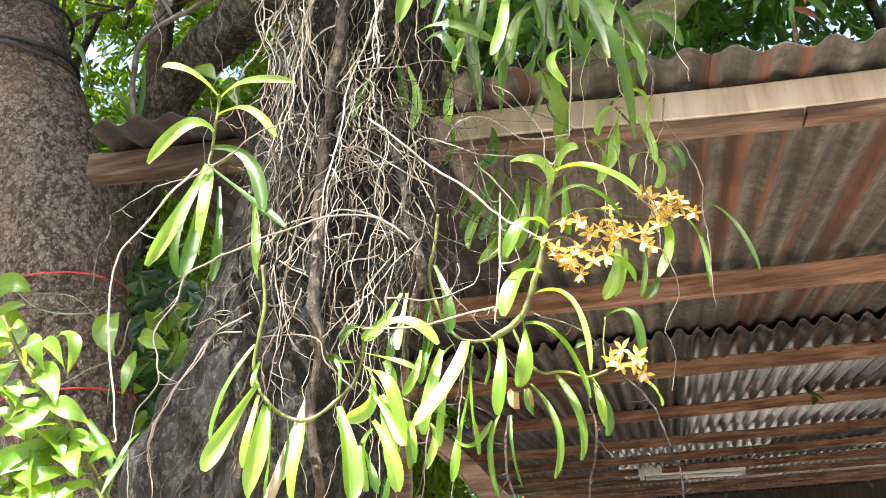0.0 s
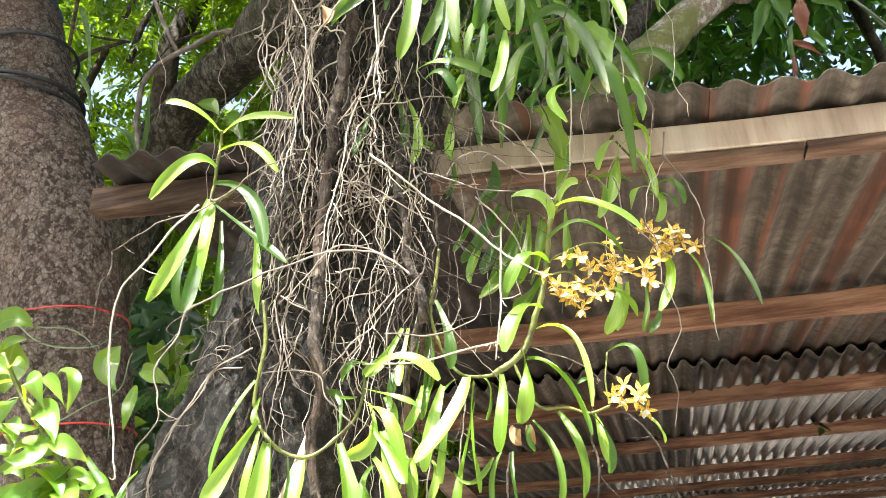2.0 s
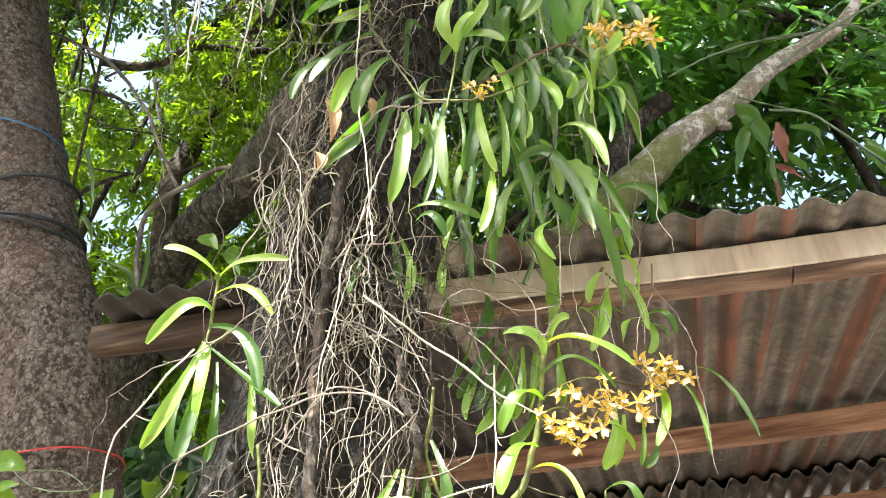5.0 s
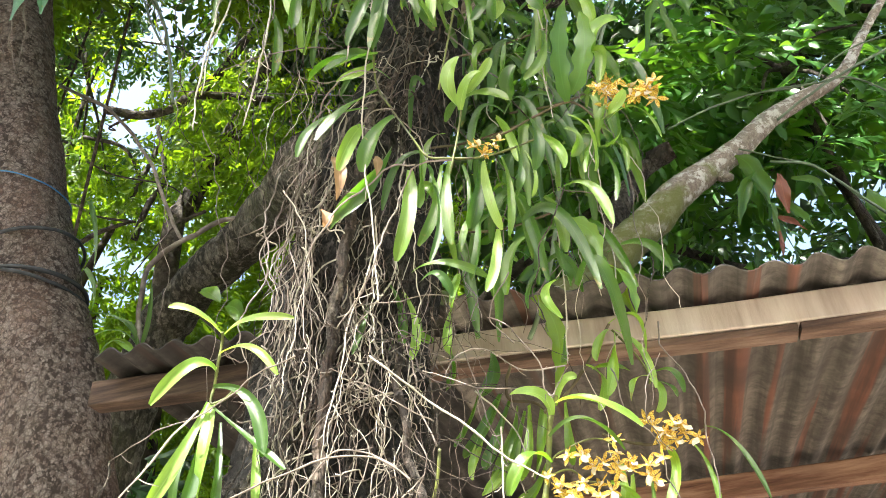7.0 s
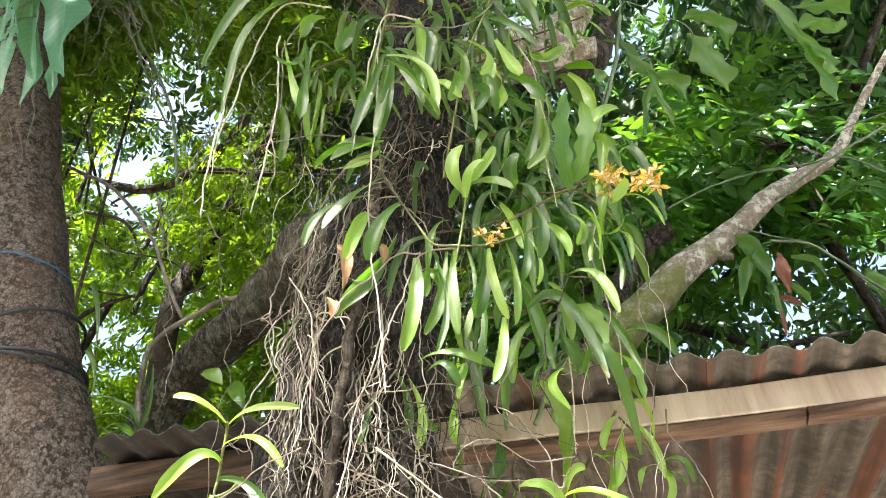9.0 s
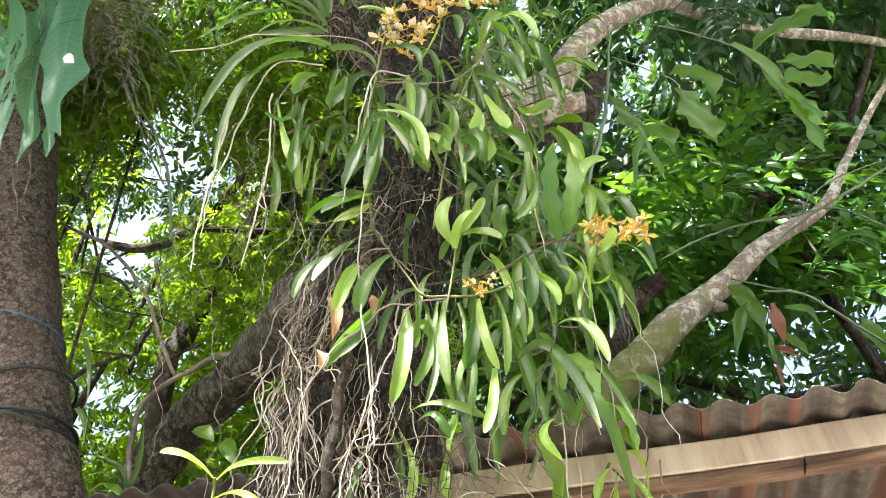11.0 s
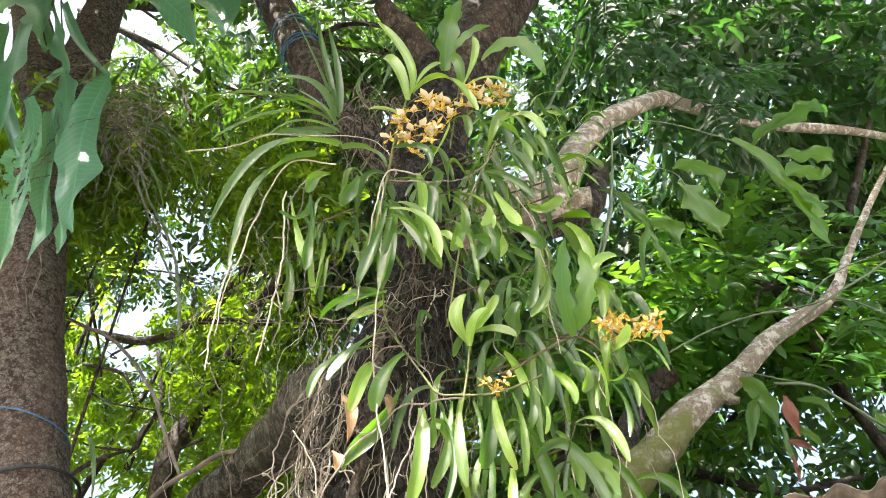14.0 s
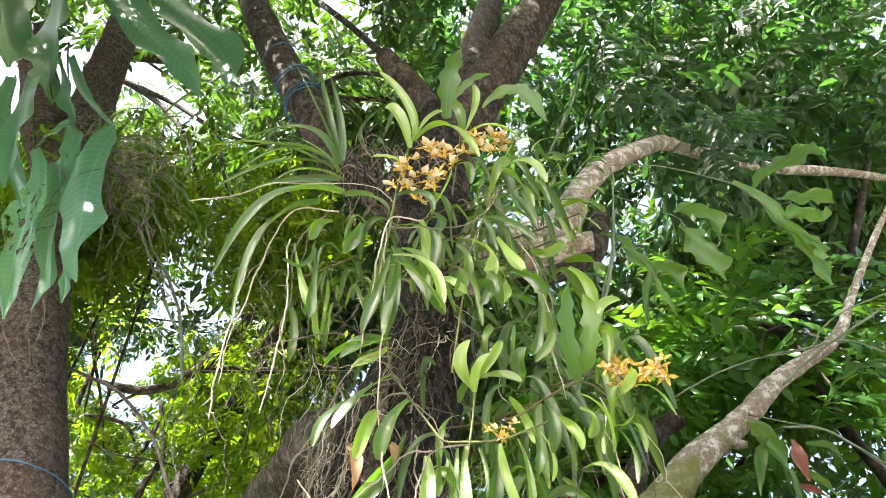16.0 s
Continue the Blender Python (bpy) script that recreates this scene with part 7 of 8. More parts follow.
root([(-0.199, 1.169, 2.489), (-0.176, 1.151, 2.366), (-0.155, 1.158, 2.307), (-0.162, 1.158, 2.239), (-0.158, 1.171, 2.189), (-0.167, 1.151, 2.125), (-0.165, 1.164, 2.077), (-0.176, 1.166, 2.027), (-0.190, 1.165, 1.978), (-0.189, 1.148, 1.927)], .003, "dry")
root([(-0.142, 1.161, 2.475), (-0.149, 1.145, 2.359), (-0.129, 1.158, 2.295), (-0.142, 1.154, 2.225), (-0.153, 1.148, 2.167)], .0028, "dry")
root([(-0.042, 1.148, 2.451), (-0.050, 1.144, 2.345), (-0.049, 1.136, 2.288)], .0034, "pale")
root([(-0.046, 1.146, 2.397), (-0.069, 1.140, 2.315), (-0.089, 1.145, 2.262), (-0.102, 1.143, 2.200), (-0.116, 1.147, 2.140), (-0.126, 1.132, 2.094), (-0.132, 1.140, 2.038)], .0032, "pale")
root([(-0.045, 1.24, 2.82), (-0.075, 1.21, 2.6), (-0.113, 1.195, 2.384), (-0.132, 1.207, 2.264), (-0.142, 1.207, 2.187), (-0.151, 1.208, 2.067), (-0.152, 1.189, 1.957), (-0.152, 1.201, 1.862), (-0.160, 1.199, 1.770), (-0.155, 1.191, 1.675)], .02, "dark")
root([(-0.029, 1.193, 2.234), (-0.029, 1.211, 2.130), (-0.022, 1.208, 2.055), (-0.011, 1.194, 1.987), (-0.021, 1.208, 1.918), (-0.031, 1.204, 1.853)], .013, "dark")
root([(0.119, 1.147, 2.067), (0.110, 1.153, 1.986), (0.101, 1.143, 1.920), (0.094, 1.145, 1.878)], .0032, "pale")
root([(0.071, 1.238, 2.439), (0.068, 1.254, 2.310), (0.077, 1.252, 2.215), (0.101, 1.256, 2.127), (0.114, 1.250, 2.040)], .003, "dry")
root([(0.212, 1.198, 1.786), (0.209, 1.195, 1.713), (0.191, 1.206, 1.653)], .003, "dark")
root([(0.254, 1.217, 1.821), (0.289, 1.222, 1.770), (0.306, 1.226, 1.710), (0.314, 1.219, 1.645)], .003, "dark")
root([(0.101, 1.204, 1.770), (0.090, 1.189, 1.721), (0.096, 1.194, 1.658)], .003, "dark")
root([(-0.082, 1.168, 1.894), (-0.007, 1.152, 1.887), (0.069, 1.149, 1.899), (0.107, 1.148, 1.905)], .003, "pale")
root([(0.137, 1.206, 1.916), (0.188, 1.191, 1.887), (0.226, 1.199, 1.853)], .0026, "dry")
root([(-0.239, 1.169, 1.930), (-0.289, 1.177, 1.908), (-0.320, 1.169, 1.869), (-0.350, 1.171, 1.833), (-0.364, 1.159, 1.779), (-0.379, 1.177, 1.732), (-0.373, 1.176, 1.688)], .0032, "dry")
root([(-0.244, 1.173, 1.907), (-0.293, 1.178, 1.901), (-0.329, 1.173, 1.863), (-0.360, 1.175, 1.827), (-0.379, 1.178, 1.769), (-0.367, 1.173, 1.716)], .0028, "dry")
root([(0.214, 1.138, 2.140), (0.152, 1.159, 2.153), (0.114, 1.162, 2.191), (0.074, 1.143, 2.181), (0.048, 1.140, 2.150)], .003, "dry")
root([(0.111, 1.146, 2.239), (0.157, 1.140, 2.202), (0.194, 1.147, 2.102), (0.222, 1.140, 2.140)], .003, "dry")
root([(0.246, 1.193, 2.405), (0.243, 1.188, 2.318), (0.236, 1.198, 2.236), (0.226, 1.195, 2.169)], .003, "pale")
root([(0.019, 1.155, 2.090), (-0.027, 1.147, 2.117), (-0.074, 1.142, 2.156), (-0.119, 1.161, 2.161)], .0026, "dry")
root([(-0.185, 1.159, 2.017), (-0.187, 1.155, 1.966), (-0.179, 1.143, 1.913), (-0.170, 1.148, 1.867)], .0028, "dry")
root([(-0.198, 1.149, 1.989), (-0.189, 1.148, 1.931), (-0.202, 1.139, 1.883), (-0.208, 1.149, 1.810)], .0028, "dry")
root([(-0.101, 1.156, 1.811), (-0.130, 1.155, 1.850), (-0.146, 1.159, 1.883), (-0.175, 1.154, 1.892), (-0.219, 1.156, 1.893)], .003, "dry")
root([(-0.002, 1.159, 2.016), (-0.043, 1.160, 1.979), (-0.075, 1.157, 1.940), (-0.105, 1.148, 1.908), (-0.144, 1.154, 1.882)], .003, "dry")
root([(0.022, 1.184, 2.058), (0.001, 1.189, 2.134), (-0.001, 1.185, 2.179), (-0.011, 1.179, 2.224)], .0034, "dry")
root([(-0.026, 1.113, 2.017), (-0.072, 1.116, 2.047), (-0.110, 1.114, 2.050), (-0.148, 1.124, 2.017), (-0.184, 1.126, 1.980)], .003, "dry")
root([(-0.165, 1.113, 2.191), (-0.216, 1.121, 2.178), (-0.268, 1.128, 2.156), (-0.308, 1.117, 2.124), (-0.365, 1.110, 2.105), (-0.426, 1.123, 2.077)], .003, "dry")
root([(-0.423, 1.117, 2.075), (-0.425, 1.111, 2.039), (-0.442, 1.115, 2.025), (-0.437, 1.108, 1.961)], .003, "dark")
root([(0.017, 1.192, 1.846), (-0.002, 1.198, 1.803), (0.004, 1.191, 1.757), (-0.018, 1.188, 1.693), (-0.024, 1.201, 1.667)], .003, "dry")
root([(0.046, 1.211, 1.848), (0.036, 1.208, 1.787), (0.035, 1.196, 1.726), (0.019, 1.210, 1.664)], .003, "dry")
root([(-0.284, 1.070, 3.138), (-0.311, 1.072, 2.922), (-0.332, 1.068, 2.758), (-0.335, 1.069, 2.623)], .0046, "pale")
root([(-0.217, 1.082, 3.102), (-0.216, 1.086, 2.903), (-0.231, 1.079, 2.735), (-0.253, 1.087, 2.633)], .0045, "pale")
root([(-0.106, 1.079, 3.166), (-0.179, 1.090, 3.217), (-0.221, 1.083, 3.187), (-0.257, 1.081, 3.099), (-0.289, 1.072, 2.935), (-0.321, 1.078, 2.822), (-0.331, 1.079, 2.711)], .0042, "pale")
root([(-0.133, 1.088, 3.175), (-0.173, 1.074, 3.127), (-0.200, 1.075, 3.039), (-0.216, 1.088, 2.868), (-0.210, 1.070, 2.730), (-0.232, 1.081, 2.665)], .0042, "dry")
root([(0.070, 1.053, 3.048), (0.018, 1.064, 3.095), (-0.008, 1.062, 3.047), (-0.026, 1.050, 2.945), (-0.039, 1.066, 2.898), (-0.059, 1.058, 2.784), (-0.068, 1.056, 2.705)], .0045, "pale")
root([(-0.005, 1.069, 3.072), (-0.020, 1.067, 2.856), (-0.035, 1.055, 2.662), (-0.047, 1.064, 2.558), (-0.039, 1.051, 2.431), (-0.034, 1.060, 2.323), (-0.032, 1.050, 2.231)], .0036, "pale")
root([(0.091, 1.063, 2.479), (0.036, 1.070, 2.472), (0.001, 1.063, 2.407), (-0.032, 1.049, 2.311), (-0.059, 1.060, 2.260), (-0.092, 1.059, 2.202)], .004, "dry")
root([(0.037, 1.059, 2.474), (-0.007, 1.052, 2.468), (-0.053, 1.055, 2.436), (-0.090, 1.059, 2.402), (-0.122, 1.050, 2.350), (-0.138, 1.064, 2.284), (-0.131, 1.054, 2.170)], .004, "dry")
root([(-0.020, 1.095, 2.721), (-0.072, 1.090, 2.722), (-0.104, 1.095, 2.685), (-0.138, 1.110, 2.638), (-0.163, 1.095, 2.567), (-0.189, 1.090, 2.519)], .0034, "dry")
root([(-0.026, 1.096, 2.669), (-0.077, 1.111, 2.674), (-0.103, 1.090, 2.615), (-0.134, 1.096, 2.587), (-0.147, 1.093, 2.526), (-0.192, 1.104, 2.484)], .003, "dry")
root([(0.003, 1.099, 2.629), (-0.035, 1.090, 2.628), (-0.059, 1.109, 2.597)], .003, "dry")
root([(0.107, 1.096, 2.801), (0.151, 1.104, 2.735), (0.192, 1.099, 2.657)], .0036, "dry")
root([(0.263, 1.109, 2.992), (0.278, 1.089, 2.866), (0.276, 1.093, 2.750), (0.264, 1.095, 2.642), (0.263, 1.094, 2.577)], .0034, "pale")
root([(0.213, 1.108, 3.211), (0.245, 1.100, 3.085), (0.276, 1.096, 2.956), (0.286, 1.100, 2.837), (0.269, 1.108, 2.741), (0.242, 1.102, 2.697)], .0034, "dry")
root([(-0.097, 1.119, 2.821), (-0.185, 1.124, 2.835), (-0.261, 1.123, 2.834), (-0.312, 1.118, 2.809)], .003, "dry")
root([(0.006, 1.048, 3.044), (0.086, 1.041, 3.004), (0.167, 1.049, 3.010), (0.223, 1.059, 3.077), (0.242, 1.045, 3.114)], .0034, "dry")
root([(-0.467, 1.097, 3.333), (-0.354, 1.102, 3.336), (-0.273, 1.102, 3.359), (-0.161, 1.092, 3.311), (-0.042, 1.099, 3.278), (0.018, 1.106, 3.199)], .0032, "pale")
root([(-0.167, 1.139, 2.784), (-0.135, 1.141, 2.757), (-0.072, 1.156, 2.778), (-0.020, 1.160, 2.748)], .003, "dry")
root([(-0.026, 1.110, 2.697), (0.001, 1.110, 2.638), (0.034, 1.123, 2.585), (0.048, 1.115, 2.523)], .003, "dry")
root([(-0.254, 1.204, 1.920), (-0.281, 1.189, 1.927), (-0.309, 1.199, 1.915), (-0.339, 1.192, 1.908)], .0034, "dark")
root([(-0.885, 1.596, 2.108), (-0.821, 1.605, 2.117), (-0.736, 1.600, 2.102), (-0.660, 1.608, 2.115), (-0.644, 1.608, 2.125)], .0034, "dark")
root([(-0.824, 1.603, 2.152), (-0.745, 1.608, 2.150), (-0.677, 1.592, 2.135), (-0.633, 1.599, 2.110), (-0.614, 1.596, 2.067)], .003, "dark")
root([(-0.713, 1.603, 2.087), (-0.675, 1.591, 2.048), (-0.662, 1.609, 1.996), (-0.629, 1.597, 1.925), (-0.609, 1.607, 1.821)], .003, "dark")
root([(-1.162, 1.600, 3.691), (-1.145, 1.600, 3.562), (-1.102, 1.600, 3.437), (-1.107, 1.600, 3.394)], .0036, "dry")
root([(-1.223, 1.600, 3.655), (-1.156, 1.600, 3.541), (-1.155, 1.600, 3.449)], .0036, "dry")
root([(-1.247, 1.600, 3.648), (-1.187, 1.600, 3.502), (-1.109, 1.600, 3.373)], .0036, "dry")
root([(-1.139, 1.600, 3.737), (-1.106, 1.600, 3.577), (-1.106, 1.600, 3.483), (-1.052, 1.600, 3.339)], .0036, "dry")
root([(-1.170, 1.600, 3.592), (-1.185, 1.600, 3.524), (-1.176, 1.600, 3.410)], .0036, "dry")
root([(-1.019, 1.600, 3.760), (-0.949, 1.600, 3.770), (-0.929, 1.600, 3.908), (-0.914, 1.600, 3.979)], .0036, "dry")
root([(-0.897, 1.600, 3.990), (-0.756, 1.600, 3.693), (-0.689, 1.600, 3.524), (-0.647, 1.600, 3.332)], .0036, "dry")
root([(-0.913, 1.600, 4.026), (-0.807, 1.600, 3.788), (-0.723, 1.600, 3.582), (-0.671, 1.600, 3.426)], .0036, "dry")
vine([(-1.167, 1.889, 3.674), (-0.975, 1.889, 3.527), (-0.830, 1.878, 3.309), (-0.745, 1.887, 3.095), (-0.703, 1.890, 2.994)], .009)
vine([(-0.382, 1.873, 3.045), (-0.497, 1.885, 3.043), (-0.593, 1.885, 3.039), (-0.660, 1.879, 2.999), (-0.700, 1.876, 2.980), (-0.768, 1.873, 2.920), (-0.796, 1.878, 2.822), (-0.789, 1.889, 2.678)], .012)
vine([(0.605, 1.498, 3.524), (0.546, 1.495, 3.324), (0.480, 1.502, 3.157), (0.402, 1.499, 2.997), (0.350, 1.502, 2.904)], .008)
vine([(0.305, 1.449, 2.738), (0.279, 1.446, 2.594), (0.248, 1.441, 2.489), (0.212, 1.456, 2.403), (0.187, 1.453, 2.346)], .008)
vine([(0.549, 1.500, 3.742), (0.609, 1.500, 3.771), (0.644, 1.500, 3.757), (0.645, 1.500, 3.689), (0.594, 1.500, 3.478), (0.548, 1.500, 3.340), (0.478, 1.500, 3.177), (0.405, 1.500, 3.034)], 0.0044)
vine([(0.625, 1.500, 3.766), (0.769, 1.500, 3.716), (0.880, 1.500, 3.637), (0.966, 1.500, 3.550), (1.005, 1.500, 3.442), (1.018, 1.500, 3.340)], 0.0033)
vine([(0.628, 1.500, 3.592), (0.696, 1.500, 3.530), (0.761, 1.500, 3.452), (0.775, 1.500, 3.397)], 0.0028)
vine([(0.579, 1.500, 3.430), (0.600, 1.500, 3.362), (0.624, 1.500, 3.284)], 0.0028)
vine([(0.814, 1.810, 2.987), (0.897, 1.810, 2.947), (0.982, 1.810, 2.900), (1.047, 1.810, 2.808), (1.112, 1.810, 2.664)], 0.0039)
vine([(0.650, 1.800, 3.077), (0.787, 1.800, 3.133), (0.919, 1.800, 3.160), (1.059, 1.800, 3.165), (1.167, 1.800, 3.165), (1.276, 1.800, 3.061)], 0.0044)
vine([(0.919, 1.800, 3.160), (1.059, 1.800, 3.165), (1.110, 1.800, 3.220), (1.210, 1.800, 3.278), (1.386, 1.800, 3.322)], 0.0039)
vine([(0.740, 1.610, 4.535), (0.624, 1.606, 4.242), (0.499, 1.594, 3.976)], .008)
vine([(0.876, 1.799, 2.928), (0.962, 1.791, 2.891), (1.032, 1.792, 2.810), (1.121, 1.794, 2.686)], .006)
vine([(1.338, 1.760, 3.257), (1.144, 1.746, 3.152), (0.998, 1.745, 3.072), (0.905, 1.741, 3.011)], .006)
vine([(-0.986, 1.742, 4.316), (-0.911, 1.760, 4.080), (-0.803, 1.755, 3.835), (-0.738, 1.758, 3.585), (-0.711, 1.757, 3.391)], .008)
vine([(-1.010, 1.756, 4.305), (-0.902, 1.745, 3.997), (-0.818, 1.743, 3.770), (-0.761, 1.745, 3.627)], .006)


# ---- tangle of fine roots on the trunk ----
CREST = (-0.066, 1.300, 3.636)
TRUNK_LINE = [(-0.31, 1.43, 1.72, 0.18), (-0.23, 1.42, 1.95, 0.165), (-0.17, 1.40, 2.2, 0.155), (-0.12, 1.38, 2.46, 0.14), (-0.06, 1.37, 2.7, 0.115), (0.03, 1.37, 3.0, 0.09), (0.08, 1.39, 3.4, 0.085), (0.13, 1.42, 3.8, 0.08)]


def trunk_at(z):
    for lo, hi in zip(TRUNK_LINE, TRUNK_LINE[1:]):
        if z <= hi[2] or hi is TRUNK_LINE[-1]:
            f = (z - lo[2]) / (hi[2] - lo[2])
            return tuple(l + (h - l) * f for l, h in zip(lo, hi))


def joined(name, runs, mat, label):
    t = thing(name, runs[0][0][0], label, "roots", "root tangles")
    for v, f in runs:
        obj_of("root", v, f, mat, t)
    return t


def clinging(z0, z1, a0, a1, off):
    """A root that clings to the trunk from height z0 to z1 while its angle wanders from a0 to a1."""
    pts, s, n = [], random.uniform(0, 90), max(40, int(abs(z1 - z0) / 0.009))
    for i in range(n + 1):
        t = i / n
        z = z0 + (z1 - z0) * t
        x, y, _, r = trunk_at(z)
        h = abs(z1 - z0) * t + 0.5 * t
        ang = a0 + (a1 - a0) * t + 0.32 * noise.noise((h * 3.5, s, 0)) + 0.1 * noise.noise((h * 11, s, 4)) + 0.035 * noise.noise((h * 34, s, 7))
        rr = r * 1.04 + off * (1 + 0.9 * noise.noise((t * 4, s, 9)))
        pts.append(Vector((x + rr * math.sin(ang), y - rr * math.cos(ang), z + 0.02 * noise.noise((t * 5, s, 2)))))
    return pts


random.seed(11)
runs = {"pale": [], "dry": [], "dark": []}
for k in range(84):
    z0 = random.uniform(2.1, 3.35)
    pts = clinging(z0, max(1.55 if k % 4 == 0 else 2.05, z0 - random.uniform(0.35, 1.1)), random.gauss(0.25, 0.5), random.gauss(0.2, 0.5), random.choice((0.002, 0.006, 0.012, 0.025)))
    r = random.choice((0.0007, 0.001, 0.0013, 0.0019))
    runs[random.choice(("dry", "dark", "dark", "dark", "dark", "pale"))].append(tube(pts, (r, r, r * 0.6), 5, raw=True))
for k in range(18):
    # loose arcs that cross the trunk's front
    z = random.uniform(2.0, 2.5) if k % 3 else random.uniform(2.7, 3.2)
    x, y, _, r = trunk_at(z)
    a0 = random.uniform(-0.6, 0.5) if z < 2.5 else random.uniform(-1.2, 0.4)
    a1 = a0 + random.uniform(0.5, 1.6)
    pts = clinging(z, z + random.uniform(-0.28, 0.18), a0, a1, random.uniform(0.015, 0.06))
    runs[random.choice(("dry", "dry", "pale", "dark"))].append(tube(pts, (0.0012, 0.001, 0.0007), 5, raw=True))
for k in range(40):
    # veil that hangs free beside the trunk
    top = Vector((random.gauss(-0.14, 0.035), random.uniform(1.18, 1.28), random.uniform(2.55, 2.82)))
    end = Vector((random.uniform(-0.28, -0.11), random.uniform(1.18, 1.28), random.uniform(2.05, 2.45)))
    mid = (top + end) / 2 + Vector((random.uniform(-0.04, 0.02), -0.02, random.uniform(-0.05, 0.05)))
    pts = wriggle([top, (top + mid) / 2 + Vector((random.uniform(-0.03, 0.03), 0, 0)), mid, (mid + end) / 2 + Vector((random.uniform(-0.02, 0.03), 0, 0)), end], 0.022, 14)
    r = random.choice((0.0008, 0.0011, 0.0015))
    sort = random.choice(("dry", "dry", "pale", "dark"))
    runs[sort].append(tube(pts, (r, r, r * 0.6), 5, raw=True))
    for q in random.sample(pts[6:], 2):
        d = Vector((random.uniform(-0.06, 0.06), random.uniform(-0.02, 0.02), random.uniform(-0.09, -0.01)))
        runs[sort].append(tube(wriggle([q, q + d * 0.5 + Vector((0.01, 0, 0)), q + d], 0.02, 5), (r * 0.8, r * 0.4), 4, raw=True))
for k in range(40):
    # curtain of thin roots hanging in front of the trunk
    z0 = random.uniform(2.15, 2.75)
    z1 = random.uniform(1.62, 2.1)
    tx, ty, _, tr = trunk_at(z0)
    bx, by, _, br = trunk_at(z1)
    u = random.uniform(-0.06, 0.2)
    top, end = Vector((tx + u, ty - tr - random.uniform(0.0, 0.06), z0)), Vector((bx * 0.4 + tx * 0.6 + u + random.uniform(-0.05, 0.04), by - br - random.uniform(0.0, 0.05), z1))
    pts = wriggle([top, top * 0.7 + end * 0.3 + Vector((random.uniform(-0.03, 0.03), 0, 0)), top * 0.35 + end * 0.65 + Vector((random.uniform(-0.03, 0.03), 0, 0)), end], 0.026, 20)
    r = random.choice((0.0006, 0.0008, 0.0011))
    sort = random.choice(("dry", "pale", "dark", "dark"))
    runs[sort].append(tube(pts, (r, r, r * 0.6), 5, raw=True))
    for q in random.sample(pts[6:], 2):
        d = Vector((random.uniform(-0.05, 0.05), random.uniform(-0.02, 0.02), random.uniform(-0.08, -0.01)))
        runs[sort].append(tube(wriggle([q, q + d * 0.5 + Vector((0.008, 0, 0)), q + d], 0.015, 7), (r * 0.8, r * 0.4), 4, raw=True))
for k in range(60):
    # thin roots dangling below the orchid clumps
    top = Vector((random.uniform(-0.2, 0.4), random.uniform(1.12, 1.34), random.uniform(2.15, 3.1)))
    end = top + Vector((random.uniform(-0.08, 0.08), random.uniform(-0.03, 0.03), -random.uniform(0.1, 0.4)))
    r = random.choice((0.0008, 0.0011, 0.0014))
    runs[random.choice(("dry", "pale", "dark"))].append(tube(wriggle([top, (top + end) / 2 + Vector((random.uniform(-0.04, 0.04), 0, 0)), end], 0.02, 14), (r, r * 0.6), 4, raw=True))
for k in range(34):
    # threads dangling in the shade beside the trunk
    top = Vector((random.uniform(-0.5, -0.05), random.uniform(1.2, 1.7), random.uniform(2.8, 3.7)))
    end = top + Vector((random.uniform(-0.12, 0.06), random.uniform(-0.05, 0.05), -random.uniform(0.25, 0.8)))
    runs[random.choice(("dry", "dark"))].append(tube(wriggle([top, top * 0.6 + end * 0.4 + Vector((random.uniform(-0.06, 0.06), 0, 0)), end], 0.03, 16), (0.0014, 0.0008), 4, raw=True))
for k in range(90):
    # fine net of wiry roots matted over the trunk
    z = random.uniform(2.45, 3.0) if k % 2 else random.uniform(1.9, 2.35)
    a0 = random.uniform(-1.1, 0.9)
    pts = clinging(z, z + random.uniform(-0.22, 0.06), a0, a0 + random.uniform(-1.0, 1.0), random.choice((0.006, 0.015, 0.03, 0.05)))
    r = random.choice((0.0007, 0.001, 0.0014))
    runs[random.choice(("dry", "dry", "pale", "dark")) if z > 2.4 else random.choice(("dry", "dark", "dark"))].append(tube(pts, (r, r, r * 0.6), 4, raw=True))
for k in range(70):
    # wisps that spread from the trunk towards the flowering orchid
    a = Vector((random.uniform(-0.12, 0.06), random.uniform(1.14, 1.24), random.uniform(1.9, 2.3)))
    b = a + Vector((random.uniform(-0.16, 0.2), random.uniform(-0.03, 0.05), random.uniform(-0.16, 0.08)))
    r = random.choice((0.0005, 0.0007, 0.001))
    runs[random.choice(("dry", "dark", "dark"))].append(tube(wriggle([a, (a + b) / 2 + Vector((random.uniform(-0.03, 0.03), -0.02, random.uniform(-0.04, 0.06))), b], 0.022, 14), (r, r, r * 0.6), 4, raw=True))
for k in range(120):
    # fibrous ball at the crest of the trunk
    a = Vector((random.gauss(CREST[0] + 0.03, 0.09), CREST[1] + random.uniform(-0.06, 0.1), random.gauss(CREST[2] - 0.02, 0.08)))
    b = a + Vector((random.uniform(-0.1, 0.1), random.uniform(-0.06, 0.04), random.uniform(-0.12, 0.04)))
    runs[random.choice(("dark", "dark", "dry"))].append(tube(wriggle([a, (a + b) / 2 + Vector((0, -0.03, 0.03)), b], 0.02, 12), (0.002, 0.0012), 5, raw=True))
for sort, words in (("pale", "tangle of thin pale roots over the bark"), ("dry", "tangle of dry buff roots over the bark"), ("dark", "tangle of brown roots clinging to the bark")):
    joined("root_tangle", runs[sort], ROOT_MATS[sort], words)

